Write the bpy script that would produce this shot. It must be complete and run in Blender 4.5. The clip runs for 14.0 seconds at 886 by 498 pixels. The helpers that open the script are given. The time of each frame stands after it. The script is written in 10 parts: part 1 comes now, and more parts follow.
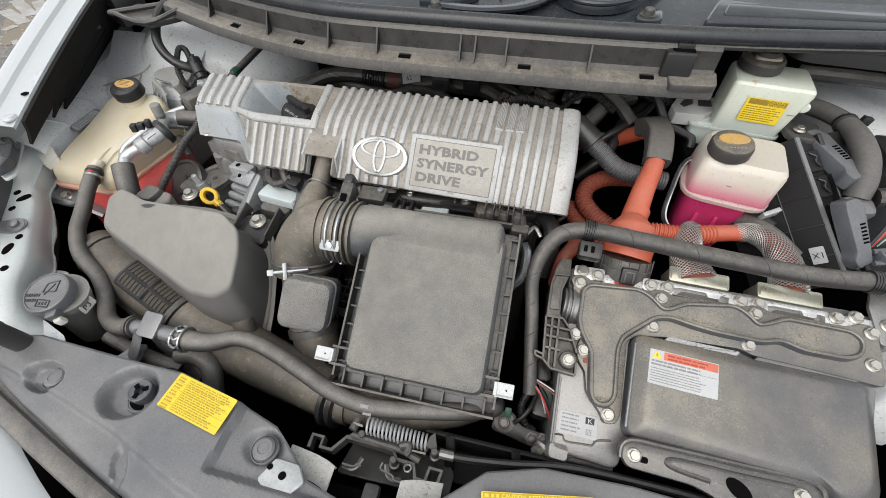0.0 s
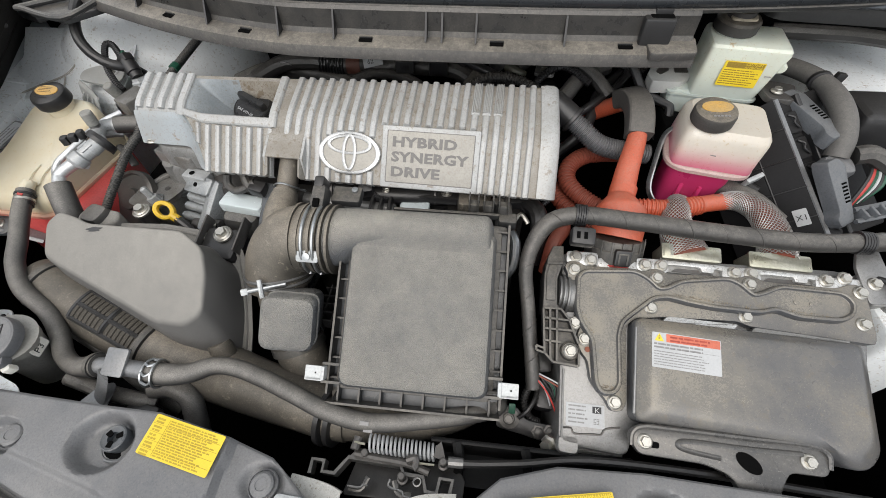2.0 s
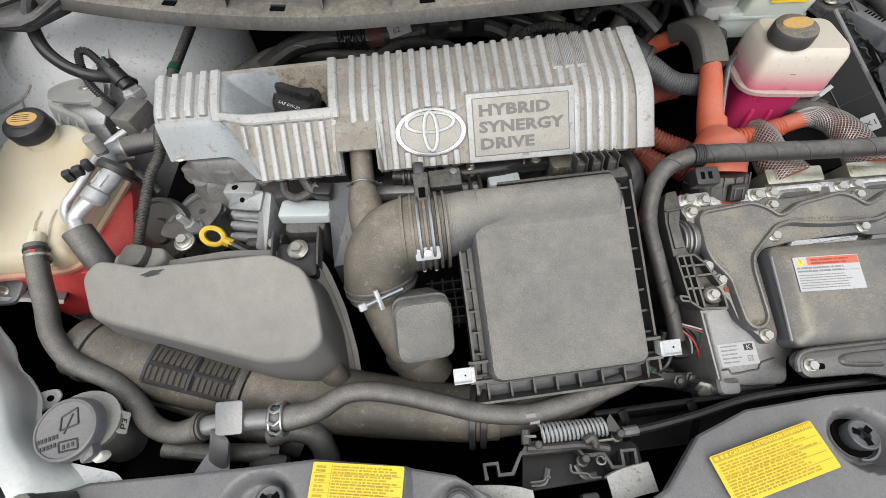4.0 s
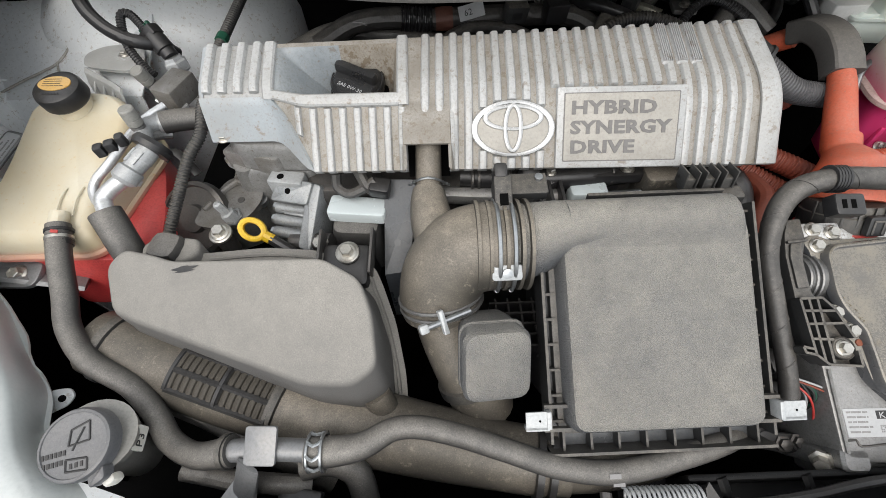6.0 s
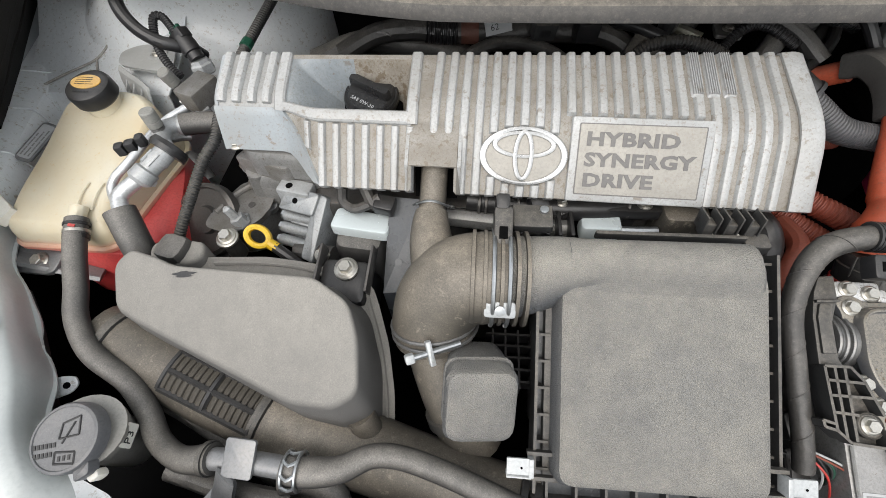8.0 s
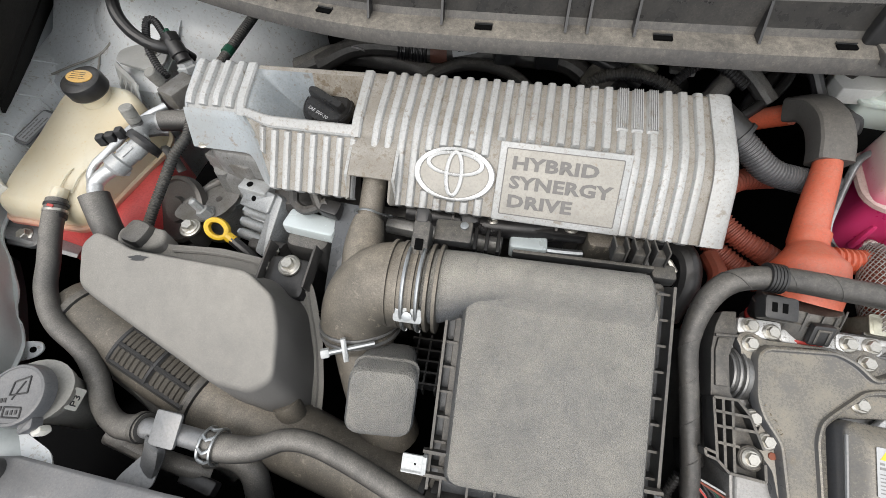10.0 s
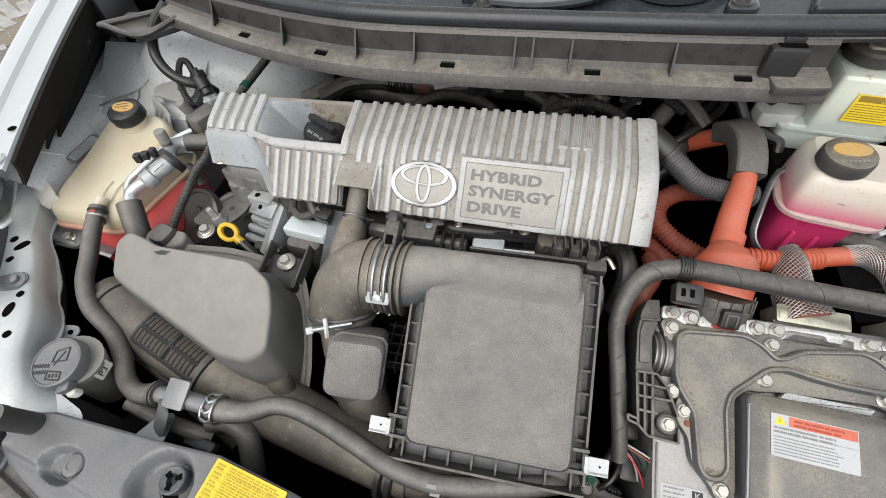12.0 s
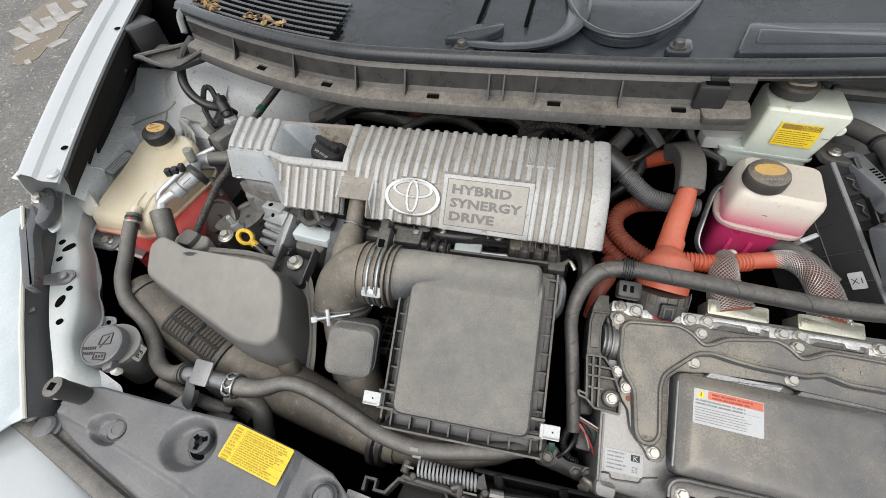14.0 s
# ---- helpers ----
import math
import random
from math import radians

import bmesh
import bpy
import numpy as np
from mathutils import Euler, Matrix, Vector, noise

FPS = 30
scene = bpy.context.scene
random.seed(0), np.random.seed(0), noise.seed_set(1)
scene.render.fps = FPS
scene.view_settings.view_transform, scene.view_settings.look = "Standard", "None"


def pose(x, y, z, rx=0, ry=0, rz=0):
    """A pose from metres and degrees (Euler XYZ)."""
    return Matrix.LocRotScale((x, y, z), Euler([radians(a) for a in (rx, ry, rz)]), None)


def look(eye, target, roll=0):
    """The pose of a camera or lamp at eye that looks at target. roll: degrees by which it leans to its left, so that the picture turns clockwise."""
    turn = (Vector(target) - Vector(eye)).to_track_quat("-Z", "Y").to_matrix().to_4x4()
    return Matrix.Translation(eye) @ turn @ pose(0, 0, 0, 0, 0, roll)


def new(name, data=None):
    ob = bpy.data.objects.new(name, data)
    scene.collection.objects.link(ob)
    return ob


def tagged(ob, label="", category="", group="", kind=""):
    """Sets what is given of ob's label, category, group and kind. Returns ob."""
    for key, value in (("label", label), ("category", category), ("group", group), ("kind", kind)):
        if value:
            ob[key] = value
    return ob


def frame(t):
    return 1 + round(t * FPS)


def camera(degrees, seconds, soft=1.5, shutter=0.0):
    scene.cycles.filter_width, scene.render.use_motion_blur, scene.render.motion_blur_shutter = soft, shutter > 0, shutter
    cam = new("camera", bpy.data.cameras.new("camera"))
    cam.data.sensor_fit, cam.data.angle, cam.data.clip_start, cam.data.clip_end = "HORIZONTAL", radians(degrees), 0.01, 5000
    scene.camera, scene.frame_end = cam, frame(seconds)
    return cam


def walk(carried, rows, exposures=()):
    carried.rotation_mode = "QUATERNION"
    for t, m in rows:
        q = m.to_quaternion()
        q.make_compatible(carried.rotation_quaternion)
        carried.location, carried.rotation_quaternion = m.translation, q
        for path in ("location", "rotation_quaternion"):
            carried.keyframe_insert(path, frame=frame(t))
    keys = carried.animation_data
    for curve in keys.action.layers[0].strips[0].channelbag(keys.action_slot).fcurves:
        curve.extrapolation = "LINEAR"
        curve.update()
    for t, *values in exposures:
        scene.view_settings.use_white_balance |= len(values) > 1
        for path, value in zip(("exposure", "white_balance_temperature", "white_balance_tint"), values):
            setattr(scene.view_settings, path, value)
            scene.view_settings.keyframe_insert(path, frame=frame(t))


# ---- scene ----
cam = camera(94.3, 14.0, soft=0.5)
PATH = [
    (0, (0.0126, -0.0045, 1.2069), (-0.2763, 1.1457, -0.1476), -1.3),
    (0.5, (0.0180, 0.0036, 1.2006), (-0.2574, 1.1439, -0.1647), -1.1),
    (1, (0.0108, 0.0081, 1.1979), (-0.2448, 1.1358, -0.1818), -1.2),
    (1.5, (0.0045, 0.0207, 1.1970), (-0.2070, 1.1313, -0.2034), -1.4),
    (2, (-0.0126, 0.0315, 1.2015), (-0.1665, 1.1232, -0.2205), -2.1),
    (2.5, (-0.0630, 0.0414, 1.2051), (-0.1431, 1.1052, -0.2457), -2.4),
    (3, (-0.1107, 0.0441, 1.1997), (-0.1296, 1.0836, -0.2700), -3.2),
    (3.5, (-0.1557, 0.0513, 1.1925), (-0.1287, 1.0656, -0.2943), -3.8),
    (4, (-0.2043, 0.0603, 1.1790), (-0.1449, 1.0638, -0.3141), -4.0),
    (4.2, (-0.2223, 0.0657, 1.1790), (-0.1575, 1.0620, -0.3186), -4.0),
    (6.3, (-0.2592, 0.1242, 1.1295), (-0.2907, 1.1268, -0.3654), -2.6),
    (6.5, (-0.2520, 0.1305, 1.1286), (-0.3042, 1.1322, -0.3663), -2.8),
    (7, (-0.2439, 0.1386, 1.1322), (-0.3348, 1.1376, -0.3627), -3.2),
    (7.5, (-0.2385, 0.1422, 1.1367), (-0.3564, 1.1376, -0.3582), -3.7),
    (8, (-0.2286, 0.1440, 1.1385), (-0.3663, 1.1376, -0.3573), -4.2),
    (8.5, (-0.2088, 0.1476, 1.1385), (-0.3663, 1.1403, -0.3546), -4.3),
    (8.7, (-0.1980, 0.1503, 1.1394), (-0.3645, 1.1439, -0.3519), -4.3),
    (10.8, (-0.1053, 0.1197, 1.1718), (-0.3555, 1.1547, -0.2799), -3.2),
    (11, (-0.0963, 0.1098, 1.1745), (-0.3690, 1.1664, -0.2565), -4.1),
    (11.5, (-0.0801, 0.0936, 1.1970), (-0.3681, 1.1664, -0.2196), -4.7),
    (12, (-0.0729, 0.0819, 1.1988), (-0.3672, 1.1682, -0.2052), -4.8),
    (12.5, (-0.0657, 0.0684, 1.2213), (-0.3681, 1.1574, -0.1800), -4.8),
    (13, (-0.0540, 0.0531, 1.2366), (-0.3672, 1.1556, -0.1512), -4.9),
    (13.5, (-0.0459, 0.0441, 1.2510), (-0.3627, 1.1484, -0.1350), -5.0),
    (14, (-0.0306, 0.0315, 1.2591), (-0.3528, 1.1385, -0.1224), -5.3),
]
walk(cam, [(t, look(eye, target, roll)) for t, eye, target, roll in PATH], [(0.0, 0.0), (2.0, -0.04), (3.0, 0.0), (4.2, 0.04), (6.5, 0.09), (8.5, 0.13), (11.0, 0.11), (12.5, 0.02), (14.0, -0.01)])

# ---- daylight: bright overcast ----
world = bpy.data.worlds.new("overcast_sky")
scene.world = world
world.use_nodes = True
wn, wl = world.node_tree.nodes, world.node_tree.links
wn.clear()
sky = wn.new("ShaderNodeTexSky")
sky.sky_type = "NISHITA"
sky.sun_disc = False
sky.sun_elevation, sky.sun_rotation = radians(58), radians(200)
sky.air_density, sky.dust_density, sky.ozone_density = 1.0, 4.0, 1.0
soft_sky = wn.new("ShaderNodeMixRGB")
soft_sky.inputs[0].default_value = 0.72
soft_sky.inputs[2].default_value = (7.6, 7.75, 7.9, 1)
back = wn.new("ShaderNodeBackground")
back.inputs[1].default_value = 0.186
wout = wn.new("ShaderNodeOutputWorld")
wl.new(sky.outputs[0], soft_sky.inputs[1])
wl.new(soft_sky.outputs[0], back.inputs[0])
wl.new(back.outputs[0], wout.inputs[0])
sun_data = bpy.data.lights.new("sun", "SUN")
sun_data.energy, sun_data.angle, sun_data.color = 1.6, radians(60), (1.0, 0.97, 0.93)
sun = new("sun", sun_data)
sun.matrix_world = look((-0.4, -2.2, 3.6), (0, 0.4, 0.8))

# ---- tools for building ----
def thing(name, loc, label, category, group="", kind=""):
    """An Empty at the foot of a thing; its parts hang on it."""
    ob = new(name)
    ob.location = loc
    ob.empty_display_size = 0.02
    return tagged(ob, label, category, group, kind)


def part(name, bm, material, parent=None, label="", smooth=30):
    """Links a bmesh in world coordinates as one mesh under parent."""
    bmesh.ops.recalc_face_normals(bm, faces=bm.faces)
    me = bpy.data.meshes.new(name)
    bm.to_mesh(me)
    bm.free()
    if smooth:
        me.shade_smooth()
        me.set_sharp_from_angle(angle=radians(smooth))
    me.materials.append(material)
    return hang(name, me, parent, label)


def hang(name, me, parent=None, label="", m=None):
    """Another object on a mesh, under parent, at the world pose m."""
    ob = new(name, me)
    if m is not None:
        ob.matrix_basis = m
    if parent is not None:
        ob.parent = parent
        w = Matrix.Translation(parent.location) if parent.data is None else parent.matrix_basis
        ob.matrix_parent_inverse = w.inverted()
    if label:
        ob["label"] = label
    return ob


def axes(o, x, y):
    """A local frame: origin, direction of x, and a direction near y."""
    x = Vector(x).normalized()
    z = x.cross(Vector(y)).normalized()
    y = z.cross(x)
    m = Matrix((x, y, z)).transposed().to_4x4()
    m.translation = Vector(o)
    return m


def upon(o, z, x=(1, 0, 0)):
    """A local frame whose z looks along z."""
    z = Vector(z).normalized()
    x = Vector(x)
    x = (x - z * x.dot(z)).normalized()
    y = z.cross(x)
    m = Matrix((x, y, z)).transposed().to_4x4()
    m.translation = Vector(o)
    return m


I4 = Matrix.Identity(4)


def rounded(pts, r, n=4):
    """A polygon with its corners rounded by r."""
    out = []
    k = len(pts)
    for i in range(k):
        a, b, c = Vector(pts[i - 1]).to_2d(), Vector(pts[i]).to_2d(), Vector(pts[(i + 1) % k]).to_2d()
        p, q = a - b, c - b
        d = min(r, p.length * 0.45, q.length * 0.45)
        s, e = b + p.normalized() * d, b + q.normalized() * d
        for j in range(n + 1):
            t = j / n
            out.append(((1 - t) ** 2 * s + 2 * t * (1 - t) * b + t * t * e).to_tuple())
    return out


def rect(w, h, r=0.0, cx=0.0, cy=0.0, n=4):
    pts = [(cx - w / 2, cy - h / 2), (cx + w / 2, cy - h / 2), (cx + w / 2, cy + h / 2), (cx - w / 2, cy + h / 2)]
    return rounded(pts, r, n) if r > 0 else pts


def oval(a, b, n=32, cx=0.0, cy=0.0):
    return [(cx + a * math.cos(2 * math.pi * i / n), cy + b * math.sin(2 * math.pi * i / n)) for i in range(n)]


def loft(rings, bm=None, cap=True, closed=True):
    """Skin a row of rings of 3D points, all of one count."""
    bm = bm or bmesh.new()
    rows = [[bm.verts.new(p) for p in ring] for ring in rings]
    k = len(rows[0])
    for a, b in zip(rows, rows[1:]):
        for i in range(k if closed else k - 1):
            j = (i + 1) % k
            bm.faces.new((a[i], a[j], b[j], b[i]))
    if cap and closed:
        bm.faces.new(rows[0][::-1])
        bm.faces.new(rows[-1])
    return bm


def stack(levels, m=I4, bm=None):
    """Loft of plan outlines: levels of (outline, z, dx, dy) in the frame m."""
    return loft([[m @ Vector((x + dx, y + dy, z)) for x, y in o] for o, z, dx, dy in levels], bm)


def grown(o, d):
    """An outline moved outward by d (anticlockwise outlines)."""
    out = []
    k = len(o)
    for i in range(k):
        a, b, c = Vector(o[i - 1]), Vector(o[i]), Vector(o[(i + 1) % k])
        e, f = (b - a).normalized(), (c - b).normalized()
        n1, n2 = Vector((e.y, -e.x)), Vector((f.y, -f.x))
        q = n1 + n2
        q = q / max(q.length_squared / 2, 0.6) if q.length > 1e-6 else n1
        out.append((b.x + q.x * d, b.y + q.y * d))
    return out


def slab(o, z0, z1, m=I4, edge=0.0, bm=None):
    """A plate of outline o (anticlockwise) with its upper edge broken."""
    lv = [(o, z0, 0, 0)]
    if edge > 0:
        lv += [(o, z1 - edge, 0, 0), (grown(o, -edge * 0.3), z1 - edge * 0.3, 0, 0), (grown(o, -edge), z1, 0, 0)]
    else:
        lv += [(o, z1, 0, 0)]
    return stack(lv, m, bm)


def box(w, d, h, m=I4, edge=0.0, bm=None):
    """A box standing on the frame's origin, its edges broken."""
    return slab(rect(w, d, edge * 1.5, n=2) if edge else rect(w, d), 0, h, m, edge, bm)


def lathe(profile, m=I4, n=24, bm=None):
    """Turn (r, z) pairs round the frame's z."""
    bm = bm or bmesh.new()
    rings = [[m @ Vector((r * math.cos(2 * math.pi * i / n), r * math.sin(2 * math.pi * i / n), z)) for i in range(n)] for r, z in profile]
    return loft(rings, bm)


def curve(pts, sub=8):
    """Catmull-Rom points through pts."""
    p = [Vector(q) for q in pts]
    p = [2 * p[0] - p[1]] + p + [2 * p[-1] - p[-2]]
    out = []
    for i in range(1, len(p) - 2):
        a, b, c, d = p[i - 1:i + 3]
        for j in range(sub):
            t = j / sub
            out.append(0.5 * (2 * b + (c - a) * t + (2 * a - 5 * b + 4 * c - d) * t * t + (3 * b - a - 3 * c + d) * t ** 3))
    out.append(p[-2])
    return out


def evenly(pts, step):
    """Points at even steps along a polyline."""
    out = [pts[0]]
    left = step
    for a, b in zip(pts, pts[1:]):
        d = (b - a).length
        s = left
        while s <= d:
            out.append(a.lerp(b, s / d))
            s += step
        left = s - d
    return out


def tube(pts, r, n=12, sub=8, bm=None, ring=0.0, pitch=0.005, flat=1.0, even=0.0, up=None):
    """A hose through pts; r a radius or a function of 0..1; ring and pitch: corrugation."""
    path = curve(pts, sub)
    if ring > 0:
        path = evenly(path, pitch / 4)
    elif even > 0:
        path = evenly(path, even)
    bm = bm or bmesh.new()
    k = len(path)
    t0 = (path[1] - path[0]).normalized()
    side = t0.cross(Vector(up or (0.13, 0.21, 0.97)))
    side.normalize()
    rings = []
    for i, p in enumerate(path):
        t = (path[min(i + 1, k - 1)] - path[max(i - 1, 0)]).normalized()
        side = (side - t * side.dot(t)).normalized()
        up2 = t.cross(side)
        rad = r(i / (k - 1)) if callable(r) else r
        if ring > 0:
            rad += ring * (1 if i % 4 in (0, 1) else -1)
        rings.append([p + side * (rad * math.cos(2 * math.pi * j / n)) + up2 * (rad * flat * math.sin(2 * math.pi * j / n)) for j in range(n)])
    return loft(rings, bm)


def hexbolt(r=0.0052, flange=0.0075, h=0.0055):
    """A flanged hex head, standing on z = 0."""
    bm = lathe([(flange, 0), (flange, 0.0010), (flange * 0.8, 0.0022), (flange * 0.7, 0.0022)], n=20)
    ring = lambda q, z: [Vector((q * math.cos(math.pi / 3 * i), q * math.sin(math.pi / 3 * i), z)) for i in range(6)]
    loft([ring(r, 0.001), ring(r, h - 0.0007), ring(r * 0.9, h)], bm)
    lathe([(r * 0.55, h - 0.001), (r * 0.55, h + 0.0001), (r * 0.45, h - 0.0004)], n=12, bm=bm)
    return bm


def mesh_of(name, bm, material, smooth=30):
    bmesh.ops.recalc_face_normals(bm, faces=bm.faces)
    me = bpy.data.meshes.new(name)
    bm.to_mesh(me)
    bm.free()
    if smooth:
        me.shade_smooth()
        me.set_sharp_from_angle(angle=radians(smooth))
    me.materials.append(material)
    return me


def words(name, text, size, m, material, parent, depth=0.0003, align="LEFT", label="", wide=1.0, bold=0.0):
    """Raised lettering in the built-in font, as a mesh; the frame's x runs along the line."""
    cu = bpy.data.curves.new(name, "FONT")
    cu.body, cu.size, cu.extrude, cu.align_x, cu.resolution_u = text, size, depth, align, 2
    cu.offset = bold
    cu.space_character = 1.05
    tmp = bpy.data.objects.new(name, cu)
    me = bpy.data.meshes.new_from_object(tmp)
    me.name = name
    bpy.data.objects.remove(tmp)
    bpy.data.curves.remove(cu)
    me.transform(m @ Matrix.Diagonal((wide, 1, 1, 1)))
    me.materials.clear()
    me.materials.append(material)
    return hang(name, me, parent, label)


def bars(name, rows, m, material, parent, depth=0.0002):
    """Unreadable print: flat bars (x, y, w, h) in the frame m."""
    bm = bmesh.new()
    for x, y, w, h in rows:
        box(w, h, depth, m @ Matrix.Translation((x + w / 2, y, 0)), 0, bm)
    return part(name, bm, material, parent, smooth=0)


def print_rows(x, y, w, lines, pitch, h, seed, gap=0.25):
    """Rows of word-long bars."""
    rnd = random.Random(seed)
    out = []
    for i in range(lines):
        p = 0.0
        end = w * rnd.uniform(0.75, 1.0)
        while p < end:
            q = min(rnd.uniform(1.2, 6.0) * h, end - p)
            if q > h * 0.4:
                out.append((x + p, y - i * pitch, q, h))
            p += q + h * rnd.uniform(gap, gap + 0.6)
    return out

# ---- materials ----
def surface(name, c1, c2=None, rough=0.5, metal=0.0, big=18.0, fine=420.0, bump=0.15, dust=0.0, dust_colour=(0.30, 0.275, 0.23), vary=0.25, spots=0.0, spot_colour=(0.1, 0.06, 0.03), spec=0.5, sss=0.0, clear=0.0, relief=0.0006, pebble=0.0, cloud_low=0.62, smudge_low=0.50):
    """A worn surface: two colours at large scale, grain, dust on upward faces that also paints in top-to-side shading,
    spots, relief.
    """
    m = bpy.data.materials.new(name)
    m.use_nodes = True
    nt = m.node_tree
    nd, ln = nt.nodes, nt.links
    bs = nd["Principled BSDF"]
    co = nd.new("ShaderNodeTexCoord").outputs["Object"]

    def noise_node(scale, detail=4.0, rough_=0.6):
        q = nd.new("ShaderNodeTexNoise")
        q.inputs["Scale"].default_value, q.inputs["Detail"].default_value, q.inputs["Roughness"].default_value = scale, detail, rough_
        ln.new(co, q.inputs["Vector"])
        return q.outputs["Fac"]

    def remap(src, a, b, lo=0.0, hi=1.0):
        q = nd.new("ShaderNodeMapRange")
        q.inputs[1].default_value, q.inputs[2].default_value, q.inputs[3].default_value, q.inputs[4].default_value = a, b, lo, hi
        ln.new(src, q.inputs[0])
        return q.outputs[0]

    def mixed(fac, a, b):
        q = nd.new("ShaderNodeMixRGB")
        if isinstance(fac, float):
            q.inputs[0].default_value = fac
        else:
            ln.new(fac, q.inputs[0])
        for k, v in ((1, a), (2, b)):
            if isinstance(v, tuple):
                q.inputs[k].default_value = (*v[:3], 1)
            else:
                ln.new(v, q.inputs[k])
        return q.outputs[0]

    def times(a, b):
        q = nd.new("ShaderNodeMath")
        q.operation = "MULTIPLY"
        for k, v in ((0, a), (1, b)):
            if isinstance(v, float):
                q.inputs[k].default_value = v
            else:
                ln.new(v, q.inputs[k])
        return q.outputs[0]

    c2 = c2 or tuple(min(1, q * (1 + vary)) for q in c1)
    broad, grain = noise_node(big, 5), noise_node(fine, 3)
    col = mixed(remap(broad, 0.35, 0.65), c1, c2)
    dark = tuple(q * (1 - vary) for q in c1)
    col = mixed(times(remap(grain, 0.45, 0.7), 0.6), col, dark)
    if pebble > 0:
        vo = nd.new("ShaderNodeTexVoronoi")
        vo.inputs["Scale"].default_value = pebble
        ln.new(co, vo.inputs["Vector"])
        beads = vo.outputs["Distance"]
        grain = remap(beads, 0.0, 0.8, 1.0, 0.0)
    rgh = remap(broad, 0.3, 0.7, max(0.02, rough - 0.08), min(1.0, rough + 0.08))
    if spots > 0:
        sp = remap(noise_node(big * 4.5, 6, 0.7), 0.66 - 0.14 * spots, 0.72 - 0.14 * spots)
        col = mixed(times(sp, 0.75), col, spot_colour)
        sp2 = remap(noise_node(big * 16.0, 4, 0.75), 0.60 - 0.08 * spots, 0.68 - 0.08 * spots)
        col = mixed(times(sp2, 0.55), col, spot_colour)
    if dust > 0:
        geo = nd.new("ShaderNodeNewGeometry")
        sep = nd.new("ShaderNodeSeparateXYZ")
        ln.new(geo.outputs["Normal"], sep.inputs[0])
        # settled dust, with a steep ramp that also puts side shade into the colour
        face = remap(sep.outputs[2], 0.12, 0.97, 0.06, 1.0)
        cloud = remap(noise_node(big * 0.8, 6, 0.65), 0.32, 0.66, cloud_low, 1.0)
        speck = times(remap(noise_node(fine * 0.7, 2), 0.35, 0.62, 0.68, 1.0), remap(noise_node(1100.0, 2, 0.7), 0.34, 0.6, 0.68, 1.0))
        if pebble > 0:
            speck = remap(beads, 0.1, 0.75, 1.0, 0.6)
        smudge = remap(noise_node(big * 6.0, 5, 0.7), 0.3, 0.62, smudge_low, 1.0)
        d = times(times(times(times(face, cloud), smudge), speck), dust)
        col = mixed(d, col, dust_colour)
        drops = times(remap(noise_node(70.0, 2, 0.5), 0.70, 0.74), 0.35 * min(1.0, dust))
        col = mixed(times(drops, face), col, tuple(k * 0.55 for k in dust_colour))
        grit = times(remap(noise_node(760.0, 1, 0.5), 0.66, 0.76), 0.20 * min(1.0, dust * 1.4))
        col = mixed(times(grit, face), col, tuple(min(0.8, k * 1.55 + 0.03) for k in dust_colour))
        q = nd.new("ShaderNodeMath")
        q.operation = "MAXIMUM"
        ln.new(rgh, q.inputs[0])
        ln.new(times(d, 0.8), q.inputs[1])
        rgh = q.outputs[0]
    ln.new(col, bs.inputs["Base Color"])
    ln.new(rgh, bs.inputs["Roughness"])
    bs.inputs["Metallic"].default_value = metal
    bs.inputs["Specular IOR Level"].default_value = spec
    if sss > 0:
        bs.inputs["Subsurface Weight"].default_value = sss
        bs.inputs["Subsurface Radius"].default_value = (0.012, 0.010, 0.008)
        bs.inputs["Subsurface Scale"].default_value = 1.0
    if clear > 0:
        bs.inputs["Coat Weight"].default_value = clear
        bs.inputs["Coat Roughness"].default_value = 0.12
    if bump > 0:
        bp = nd.new("ShaderNodeBump")
        bp.inputs["Strength"].default_value = bump
        bp.inputs["Distance"].default_value = relief
        ln.new(grain, bp.inputs["Height"])
        ln.new(bp.outputs[0], bs.inputs["Normal"])
    return m


